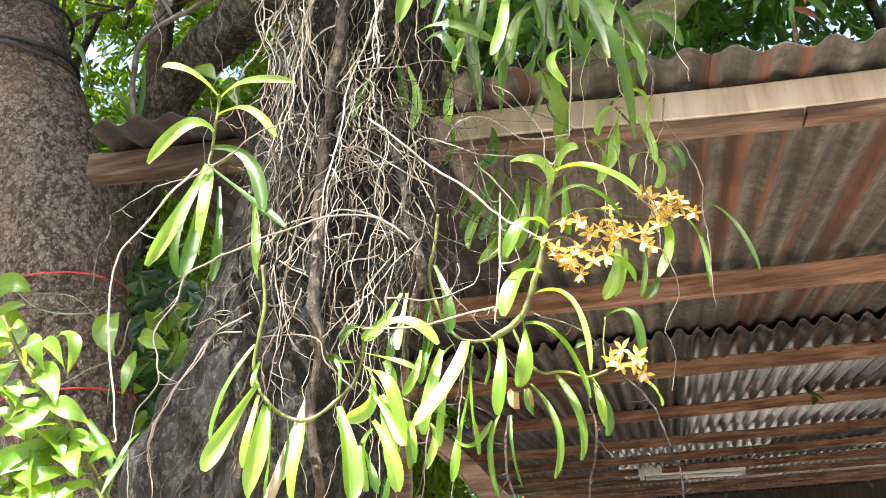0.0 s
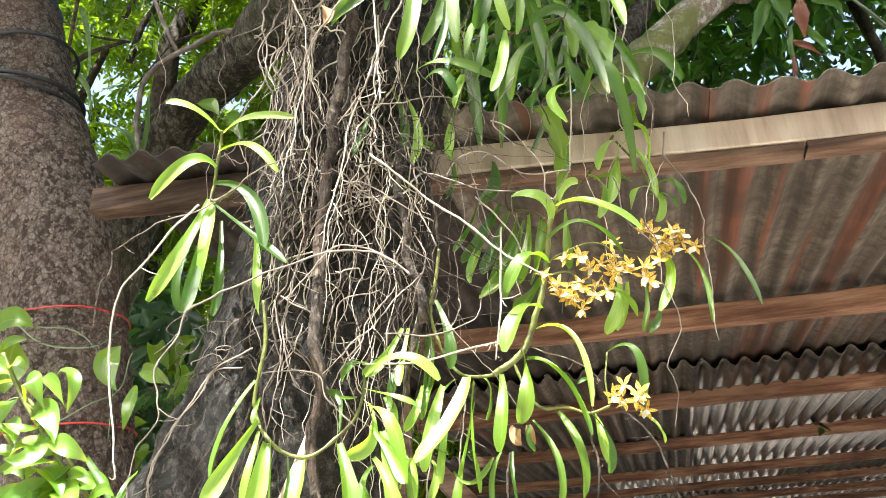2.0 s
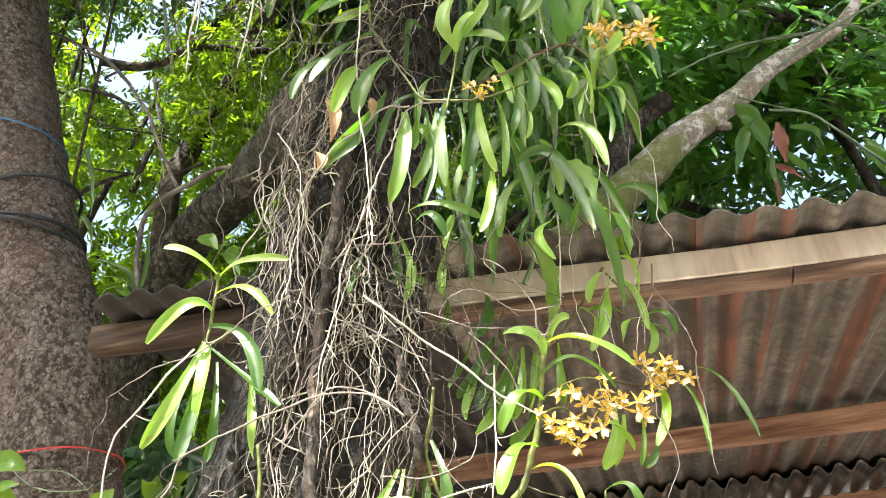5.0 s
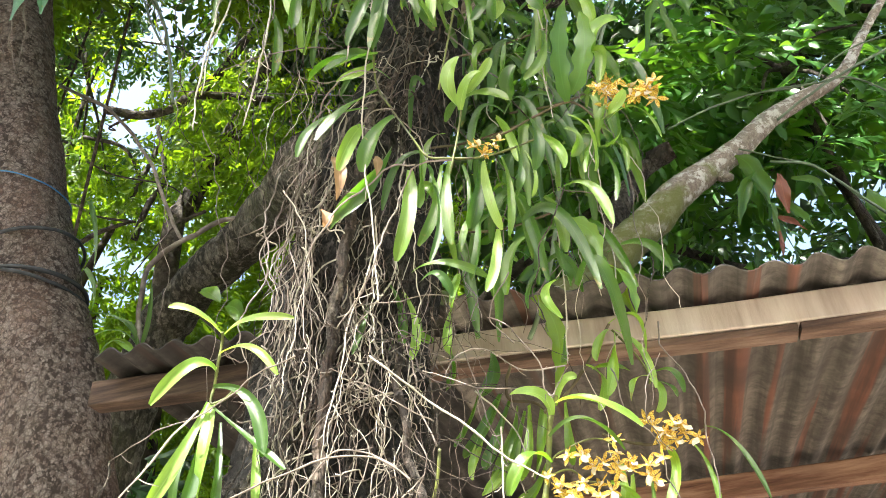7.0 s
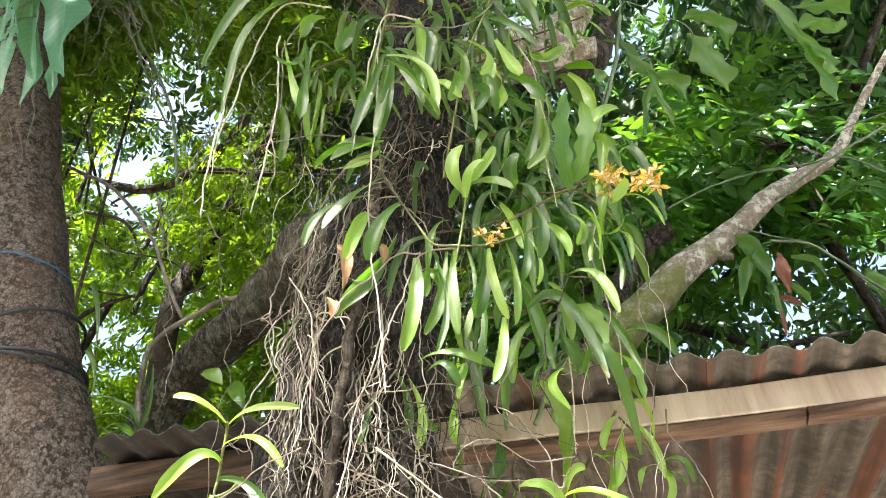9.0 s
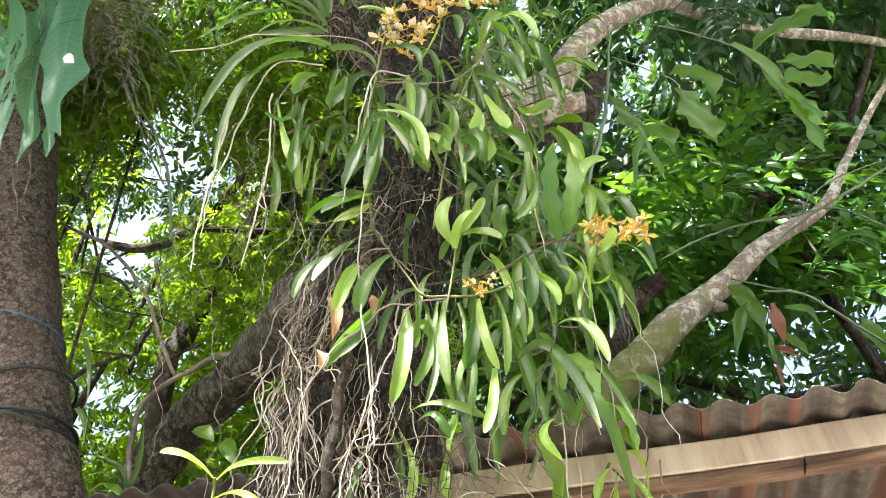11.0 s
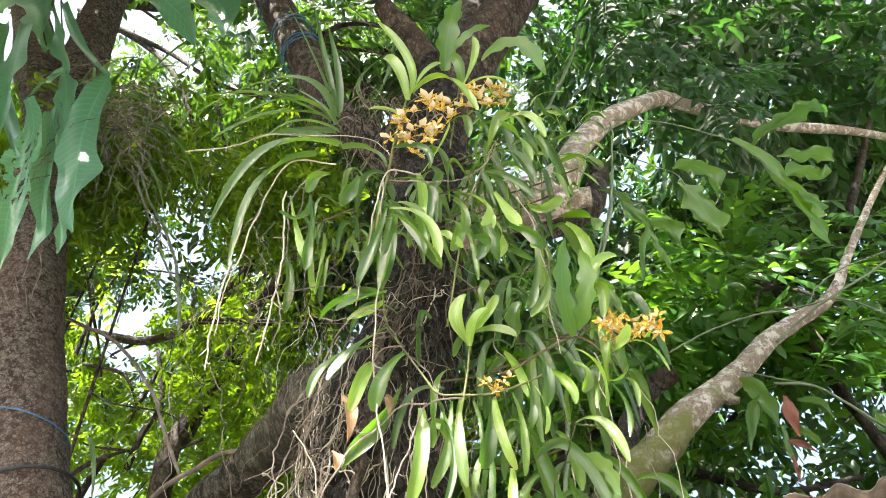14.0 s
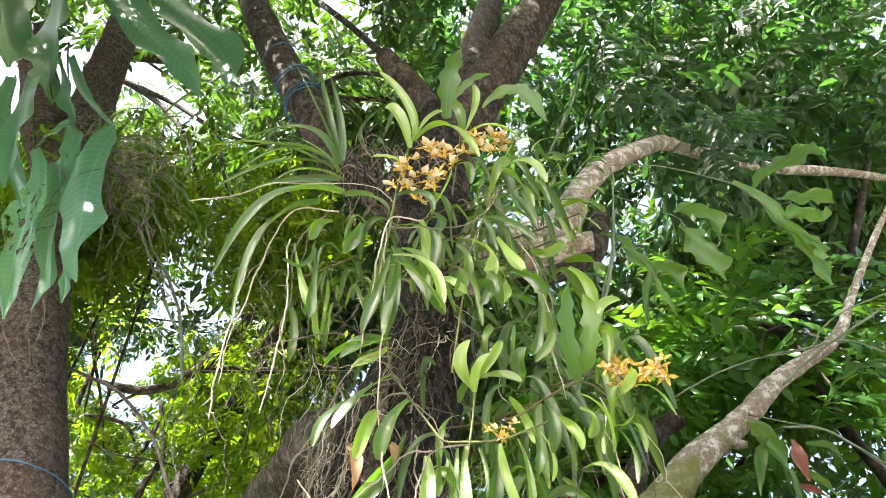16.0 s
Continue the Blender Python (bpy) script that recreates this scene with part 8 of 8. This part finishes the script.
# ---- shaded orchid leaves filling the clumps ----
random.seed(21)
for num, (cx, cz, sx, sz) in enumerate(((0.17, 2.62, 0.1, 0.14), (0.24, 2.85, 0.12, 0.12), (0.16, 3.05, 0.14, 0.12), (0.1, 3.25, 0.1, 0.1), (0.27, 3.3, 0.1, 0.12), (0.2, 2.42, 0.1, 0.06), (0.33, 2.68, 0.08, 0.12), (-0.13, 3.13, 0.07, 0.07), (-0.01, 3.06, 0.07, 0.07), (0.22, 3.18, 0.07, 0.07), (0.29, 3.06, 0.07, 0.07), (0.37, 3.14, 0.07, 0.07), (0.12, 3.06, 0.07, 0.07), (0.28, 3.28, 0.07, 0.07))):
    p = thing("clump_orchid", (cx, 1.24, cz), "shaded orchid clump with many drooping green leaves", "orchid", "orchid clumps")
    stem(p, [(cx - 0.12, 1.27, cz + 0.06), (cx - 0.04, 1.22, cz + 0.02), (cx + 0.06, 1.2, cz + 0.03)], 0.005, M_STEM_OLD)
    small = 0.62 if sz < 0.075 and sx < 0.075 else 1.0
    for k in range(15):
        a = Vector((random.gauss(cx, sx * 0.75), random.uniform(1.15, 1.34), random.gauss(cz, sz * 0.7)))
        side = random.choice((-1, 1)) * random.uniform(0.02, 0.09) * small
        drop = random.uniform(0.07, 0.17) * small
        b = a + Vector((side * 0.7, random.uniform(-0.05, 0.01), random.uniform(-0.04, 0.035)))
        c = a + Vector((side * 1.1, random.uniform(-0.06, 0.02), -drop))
        # Mostly the deep green copy: shade inside the clumps sits in the colour.
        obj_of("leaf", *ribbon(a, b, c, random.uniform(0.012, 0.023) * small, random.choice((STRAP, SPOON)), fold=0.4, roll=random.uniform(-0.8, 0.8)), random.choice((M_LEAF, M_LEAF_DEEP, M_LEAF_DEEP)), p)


# ---- cords tied round trunks ----
def cord(x, y, z, r, thick, mat, label, tilt=0.0, lean=0.0):
    pts = [Vector((x + r * math.sin(a), y - r * math.cos(a), z + tilt * math.sin(a) + lean * math.cos(a) + 0.003 * noise.noise((a * 2, z, 0)))) for a in np.linspace(-math.pi, math.pi, 44)]
    v, f = tube(pts, thick, 6, raw=True, wob=0.15, grain=90.0)
    return tagged(obj_of("cord", v, f, mat), label, "cord", "cords")


M_CORD_RED = rough_mat("red_twine", (0.3, (0.4, 0.03, 0.03)), (0.6, (0.6, 0.06, 0.06)), (0.8, (0.7, 0.12, 0.1)), scale=60, rough=0.5, deep=0.0005)
M_CORD_BLUE = rough_mat("blue_twine", (0.3, (0.03, 0.12, 0.3)), (0.6, (0.06, 0.22, 0.45)), (0.8, (0.1, 0.3, 0.55)), scale=60, rough=0.5, deep=0.0005)
M_CORD_DARK = rough_mat("dark_rope", (0.3, (0.015, 0.018, 0.022)), (0.6, (0.035, 0.042, 0.05)), (0.8, (0.07, 0.08, 0.09)), scale=70, rough=0.7, deep=0.001)

cord(-0.858, 1.76, 2.194, 0.138, 0.0022, M_CORD_RED, "red plastic twine tied round the trunk", 0.012, 0.0)
cord(-0.819, 1.76, 1.953, 0.134, 0.0022, M_CORD_RED, "red plastic twine tied round the trunk", 0.008, 0.0)
cord(-1.114, 1.76, 3.110, 0.132, 0.0022, M_CORD_BLUE, "thin blue twine round the trunk", -0.02, 0.0)
cord(-1.029, 1.76, 2.796, 0.137, 0.0058, M_CORD_DARK, "dark rope wound round the trunk", -0.004, 0.0)
cord(-1.026, 1.76, 2.788, 0.138, 0.005, M_CORD_DARK, "dark rope wound round the trunk", -0.03, 0.0)
cord(-1.057, 1.76, 2.898, 0.136, 0.0048, M_CORD_DARK, "dark rope wound round the trunk", 0.04, 0.0)
vine([(-0.898, 1.630, 2.179), (-0.840, 1.625, 2.130), (-0.772, 1.615, 2.104), (-0.704, 1.620, 2.101), (-0.676, 1.660, 2.148)], 0.0028)
vine([(-0.817, 1.620, 1.922), (-0.758, 1.615, 1.957), (-0.703, 1.620, 1.987), (-0.664, 1.650, 2.017), (-0.666, 1.700, 2.105)], 0.0024)
vine([(-0.828, 1.620, 2.151), (-0.750, 1.610, 2.135), (-0.689, 1.615, 2.084), (-0.666, 1.630, 2.019), (-0.666, 1.630, 1.911)], 0.002)
cord(-0.372, 1.595, 4.780, 0.08, 0.0019, M_CORD_BLUE, "blue twine tied round a bark-covered limb", 0.032, 0.01)
cord(-0.383, 1.599, 4.820, 0.08, 0.0019, M_CORD_BLUE, "blue twine tied round a bark-covered limb", 0.040, 0.01)
cord(-0.325, 1.577, 4.600, 0.08, 0.0019, M_CORD_BLUE, "blue twine tied round a bark-covered limb", 0.040, 0.01)
cord(-0.317, 1.574, 4.570, 0.08, 0.0019, M_CORD_BLUE, "blue twine tied round a bark-covered limb", 0.016, 0.01)
cord(-0.330, 1.579, 4.620, 0.08, 0.0019, M_CORD_BLUE, "blue twine tied round a bark-covered limb", 0.020, 0.01)
cord(-0.452, 1.621, 5.100, 0.08, 0.0019, M_CORD_BLUE, "blue twine tied round a bark-covered limb", 0.030, 0.01)


# ---- loose timber, lamp ----
stick = limb("bare_stick", [(-0.225, 1.200, 1.673), (-0.198, 1.210, 1.744), (-0.173, 1.220, 1.809), (-0.165, 1.240, 1.856)], (0.008, 0.008, 0.007, 0.004), M_WOOD_PALE, None, 8, 8, 0.1)
tagged(stick, "bare pale stick leaning on the trunk", "stick")
beam("brace", (-0.111, 1.950, 1.893), (0.078, 1.950, 1.688), 0.03, 0.045, M_WOOD_OLD, roof, "weathered diagonal brace")
beam("post", (-0.112, 1.75, -0.05), (-0.122, 1.75, 2.37), 0.035, 0.04, M_WOOD_OLD, roof, "weathered thin timber post", 6)

M_WHITE = rough_mat("dusty_white_enamel", (0.3, (0.66, 0.65, 0.62)), (0.55, (0.8, 0.79, 0.77)), (0.8, (0.85, 0.84, 0.82)), scale=14, rough=0.45, deep=0.0005)
M_TUBE = rough_mat("unlit_tube_glass", (0.3, (0.75, 0.75, 0.74)), (0.6, (0.82, 0.82, 0.81)), scale=4, rough=0.2, deep=0.0)
lamp_a, lamp_b = Vector((1.307, 9.000, 2.349)), Vector((2.362, 9.000, 2.330))
lamp = thing("tube_lamp", lamp_a, "dusty white fluorescent tube fitting under the purlins, unlit", "lamp")
beam("housing", lamp_a + Vector((0, 0, 0.03)), lamp_b + Vector((0, 0, 0.03)), 0.12, 0.14, M_WHITE, lamp, segs=2)
way = (lamp_b - lamp_a).normalized()
obj_of("tube", *tube([lamp_a + way * 0.06 + Vector((0, -0.04, -0.07)), lamp_b - way * 0.06 + Vector((0, -0.04, -0.07))], 0.02, 10, 2), M_TUBE, lamp, "glass tube")
for e in (lamp_a + way * 0.03, lamp_b - way * 0.03):
    beam("end_cap", e + Vector((0, -0.02, -0.085)), e + Vector((0, -0.02, -0.03)) + way * 0.001, 0.03, 0.04, M_WHITE, lamp, segs=1)
beam("bracket", lamp_a + way * 0.3 + Vector((0, 0, 0.06)), lamp_a + way * 0.3 + Vector((0, 0.0, 0.5)), 0.02, 0.02, M_WOOD_OLD, lamp, "hanger", segs=1)
beam("bracket", lamp_b - way * 0.3 + Vector((0, 0, 0.06)), lamp_b - way * 0.3 + Vector((0, 0.0, 0.5)), 0.02, 0.02, M_WOOD_OLD, lamp, "hanger", segs=1)


# ---- limbs in the background crowns ----
behind = thing("dark_limbed_tree", (-1.6, 4.0, 0), "dark bare limbs of a tree among yellow-green leaves", "tree")
limb("trunk", [(-1.9, 4.2, -0.1), (-1.75, 4.0, 1.5), (-1.532, 3.600, 4.052), (-1.453, 3.600, 4.476), (-1.177, 3.500, 4.874), (-1.014, 3.500, 5.289), (-0.710, 3.500, 5.990)], (0.09, 0.08, 0.06, 0.06, 0.055, 0.045, 0.03), M_BARK_FAR, behind, 12, 8)
limb("limb", [(-1.902, 3.400, 5.082), (-1.692, 3.400, 5.000), (-1.497, 3.400, 5.016), (-1.373, 3.400, 5.089), (-0.905, 3.500, 5.059)], (0.03, 0.025, 0.018), M_BARK_FAR, behind, 10, 8, 0.15)
limb("limb", [(-1.497, 3.400, 5.016), (-1.282, 3.400, 5.197), (-1.067, 3.400, 5.583), (-0.975, 3.400, 5.928)], (0.03, 0.025, 0.018), M_BARK_FAR, behind, 10, 8, 0.15)
limb("limb", [(-1.730, 3.600, 4.295), (-1.679, 3.600, 4.513), (-1.604, 3.600, 4.699), (-1.633, 3.500, 4.999)], (0.02, 0.017, 0.012), M_BARK_FAR, behind, 10, 8, 0.15)
limb("limb", [(-1.839, 3.200, 3.985), (-1.713, 3.200, 4.063), (-1.551, 3.200, 4.104)], (0.014, 0.012, 0.008), M_BARK_FAR, behind, 10, 8, 0.15)
limb("limb", [(-1.940, 3.300, 4.799), (-1.702, 3.300, 4.677), (-1.577, 3.300, 4.426)], (0.012, 0.010, 0.007), M_BARK_FAR, behind, 10, 8, 0.15)
limb("limb", [(-1.812, 2.400, 7.268), (-1.442, 2.500, 7.244), (-1.034, 2.600, 7.337), (-0.584, 2.800, 7.123), (-0.041, 2.900, 6.909)], (0.05, 0.043, 0.030), M_BARK_FAR, behind, 10, 8, 0.15)
limb("limb", [(-2.221, 2.500, 7.487), (-1.745, 2.600, 7.038), (-1.461, 2.600, 6.561), (-1.307, 2.700, 6.102), (-1.180, 2.800, 5.518)], (0.02, 0.017, 0.012), M_BARK_FAR, behind, 10, 8, 0.15)
limb("limb", [(-2.111, 2.500, 7.358), (-1.540, 2.600, 6.849), (-1.140, 2.600, 6.317), (-0.875, 2.700, 6.225)], (0.018, 0.015, 0.011), M_BARK_FAR, behind, 10, 8, 0.15)
limb("limb", [(-0.397, 2.000, 6.657), (-0.153, 1.800, 5.716), (-0.000, 1.600, 4.937), (0.044, 1.500, 4.621)], (0.02, 0.017, 0.012), M_BARK_FAR, behind, 10, 8, 0.15)
limb("limb", [(-1.808, 2.450, 7.368), (-1.499, 2.700, 7.176), (-1.230, 2.700, 6.545), (-1.135, 2.800, 6.010), (-0.988, 2.800, 5.465)], (0.012, 0.010, 0.007), M_BARK_FAR, behind, 10, 8, 0.15)
limb("limb", [(-0.387, 2.000, 5.536), (-0.211, 2.000, 5.626), (0.021, 1.900, 5.293), (0.152, 1.800, 4.802)], (0.014, 0.012, 0.008), M_BARK_FAR, behind, 10, 8, 0.15)
limb("limb", [(-1.545, 2.200, 7.827), (-1.281, 2.300, 7.445), (-1.096, 2.400, 6.874)], (0.02, 0.017, 0.012), M_BARK_FAR, behind, 10, 8, 0.15)
limb("limb", [(1.908, 3.000, 6.698), (2.238, 3.100, 6.604), (2.735, 3.200, 6.532)], (0.025, 0.021, 0.015), M_BARK_FAR, behind, 10, 8, 0.15)
limb("limb", [(1.749, 2.500, 4.115), (2.160, 2.600, 4.754), (2.595, 2.700, 5.485)], (0.02, 0.017, 0.012), M_BARK_FAR, behind, 10, 8, 0.15)
limb("limb", [(0.889, 3.000, 3.434), (1.281, 3.200, 3.386), (1.731, 3.400, 3.497)], (0.02, 0.017, 0.012), M_BARK_FAR, behind, 10, 8, 0.15)
random.seed(73)
for k in range(18):
    a = Vector((random.uniform(-2.3, -0.8), random.uniform(2.5, 3.3), random.uniform(3.0, 5.6)))
    d = Vector((random.uniform(-0.6, 0.6), random.uniform(-0.15, 0.15), random.uniform(-0.5, 0.6)))
    limb("twig", [a, a + d * 0.35 + Vector((random.uniform(-0.07, 0.07), 0, random.uniform(-0.08, 0.08))), a + d * 0.7 + Vector((random.uniform(-0.07, 0.07), 0, random.uniform(-0.08, 0.08))), a + d], (random.choice((0.005, 0.008, 0.012)), 0.004, 0.002), M_BARK_FAR, behind, 6, 8, 0.15)
v, f = tube([(-0.839, 1.950, 3.647), (-0.606, 1.950, 3.594), (-0.375, 1.930, 3.523), (-0.100, 1.900, 3.434)], 0.0016, 5, 6)
tagged(obj_of("wire", v, f, M_ROOT), "thin grey wire strung behind the trunk", "wire")

# ---- bare twigs in the crown ----
twiggy = thing("bare_twigs", (-0.112, 1.7, 4.993), "bare pale twigs crossing between the upper limbs", "twigs")
limb("twig", [(-0.387, 1.700, 5.012), (-0.262, 1.700, 5.089), (-0.111, 1.700, 5.035), (0.075, 1.700, 4.835), (0.168, 1.700, 4.560)], (0.0040, 0.0032, 0.0020), M_ROOT, twiggy, 7, 8, 0.2, 40.0)
limb("twig", [(-0.220, 1.600, 4.392), (-0.147, 1.600, 4.321), (-0.073, 1.600, 4.259)], (0.0040, 0.0032, 0.0020), M_ROOT, twiggy, 7, 8, 0.2, 40.0)
limb("twig", [(-0.374, 1.750, 5.049), (-0.199, 1.750, 4.922), (-0.007, 1.750, 4.807), (0.101, 1.750, 4.667)], (0.0090, 0.0072, 0.0045), M_BARK_LIMB, twiggy, 7, 8, 0.2, 40.0)
limb("twig", [(-0.282, 1.800, 5.805), (-0.199, 1.800, 5.479), (-0.097, 1.800, 5.235), (-0.008, 1.800, 4.936)], (0.0040, 0.0032, 0.0020), M_ROOT, twiggy, 7, 8, 0.2, 40.0)
limb("twig", [(-0.512, 1.800, 5.629), (-0.341, 1.800, 5.760), (-0.220, 1.800, 5.959), (-0.091, 1.800, 6.172)], (0.0030, 0.0024, 0.0015), M_ROOT, twiggy, 7, 8, 0.2, 40.0)
limb("twig", [(-0.214, 1.700, 4.827), (-0.125, 1.700, 4.612), (-0.085, 1.700, 4.491)], (0.0030, 0.0024, 0.0015), M_ROOT, twiggy, 7, 8, 0.2, 40.0)
limb("twig", [(0.297, 1.800, 5.677), (0.126, 1.800, 5.712), (-0.041, 1.800, 5.885), (-0.218, 1.800, 6.147)], (0.0050, 0.0040, 0.0025), M_BARK_LIMB, twiggy, 7, 8, 0.2, 40.0)
limb("twig", [(-0.541, 1.750, 4.833), (-0.458, 1.750, 4.583), (-0.406, 1.750, 4.366)], (0.0030, 0.0024, 0.0015), M_ROOT, twiggy, 7, 8, 0.2, 40.0)
limb("twig", [(0.406, 1.700, 5.132), (0.492, 1.700, 5.031), (0.590, 1.700, 5.017), (0.632, 1.700, 4.727)], (0.0035, 0.0028, 0.0018), M_ROOT, twiggy, 7, 8, 0.2, 40.0)
limb("twig", [(0.388, 1.700, 4.668), (0.472, 1.700, 4.616), (0.666, 1.700, 4.666)], (0.0030, 0.0024, 0.0015), M_ROOT, twiggy, 7, 8, 0.2, 40.0)

# ---- nest of narrow leaves on the tied tree ----
random.seed(31)
p = thing("nest_orchid", (-1.107, 1.600, 4.549), "dry nest of thin roots and narrow leaves on the tied trunk", "orchid")
for k in range(34):
    a = Vector((-1.107, 1.600, 4.549)) + Vector((random.gauss(0.03, 0.06), random.gauss(0, 0.05), random.gauss(0, 0.1)))
    out = Vector((random.uniform(-0.05, 0.4), random.uniform(-0.15, 0.2), 0))
    narrow(p, a, a + out * 0.6 + Vector((0, 0, random.uniform(-0.05, 0.12))), a + out + Vector((0, 0, -random.uniform(0.05, 0.5))), random.uniform(0.008, 0.016))
runs = []
for k in range(75):
    a = Vector((-1.107, 1.540, 4.429)) + Vector((random.gauss(0.05, 0.08), random.gauss(0, 0.04), random.gauss(0, 0.12)))
    b = a + Vector((random.uniform(-0.15, 0.3), random.uniform(-0.08, 0.08), -random.uniform(0.1, 0.6)))
    runs.append(tube(wriggle([a, (a + b) / 2 + Vector((random.uniform(-0.08, 0.12), 0, 0.02)), b], 0.035, 16), (0.0022, 0.0018, 0.001), 5, raw=True))
joined("root_tangle", runs, M_ROOT, "dry buff roots dangling from the fern nest")


# ---- small ferns in the crotch of the limb ----
random.seed(41)
p = thing("tuft_fern", (0.425, 1.36, 3.506), "tuft of small narrow fern leaves on the mossy limb", "fern")
for k in range(46):
    a = Vector((0.425, 1.36, 3.506)) + Vector((random.gauss(0, 0.07), random.gauss(0, 0.03), random.gauss(0, 0.07)))
    out = Vector((random.uniform(-0.1, 0.12), random.uniform(-0.06, 0.03), random.uniform(-0.03, 0.06)))
    obj_of("leaf", *ribbon(a, a + out * 0.6 + Vector((0, 0, 0.02)), a + out + Vector((0, 0, -random.uniform(0.0, 0.05))), random.uniform(0.007, 0.013), STRAP, 8, 0.3, roll=random.uniform(-0.8, 0.8)), random.choice((M_LEAF, M_LEAF_DEEP, M_LEAF_FRESH_LIT)), p)
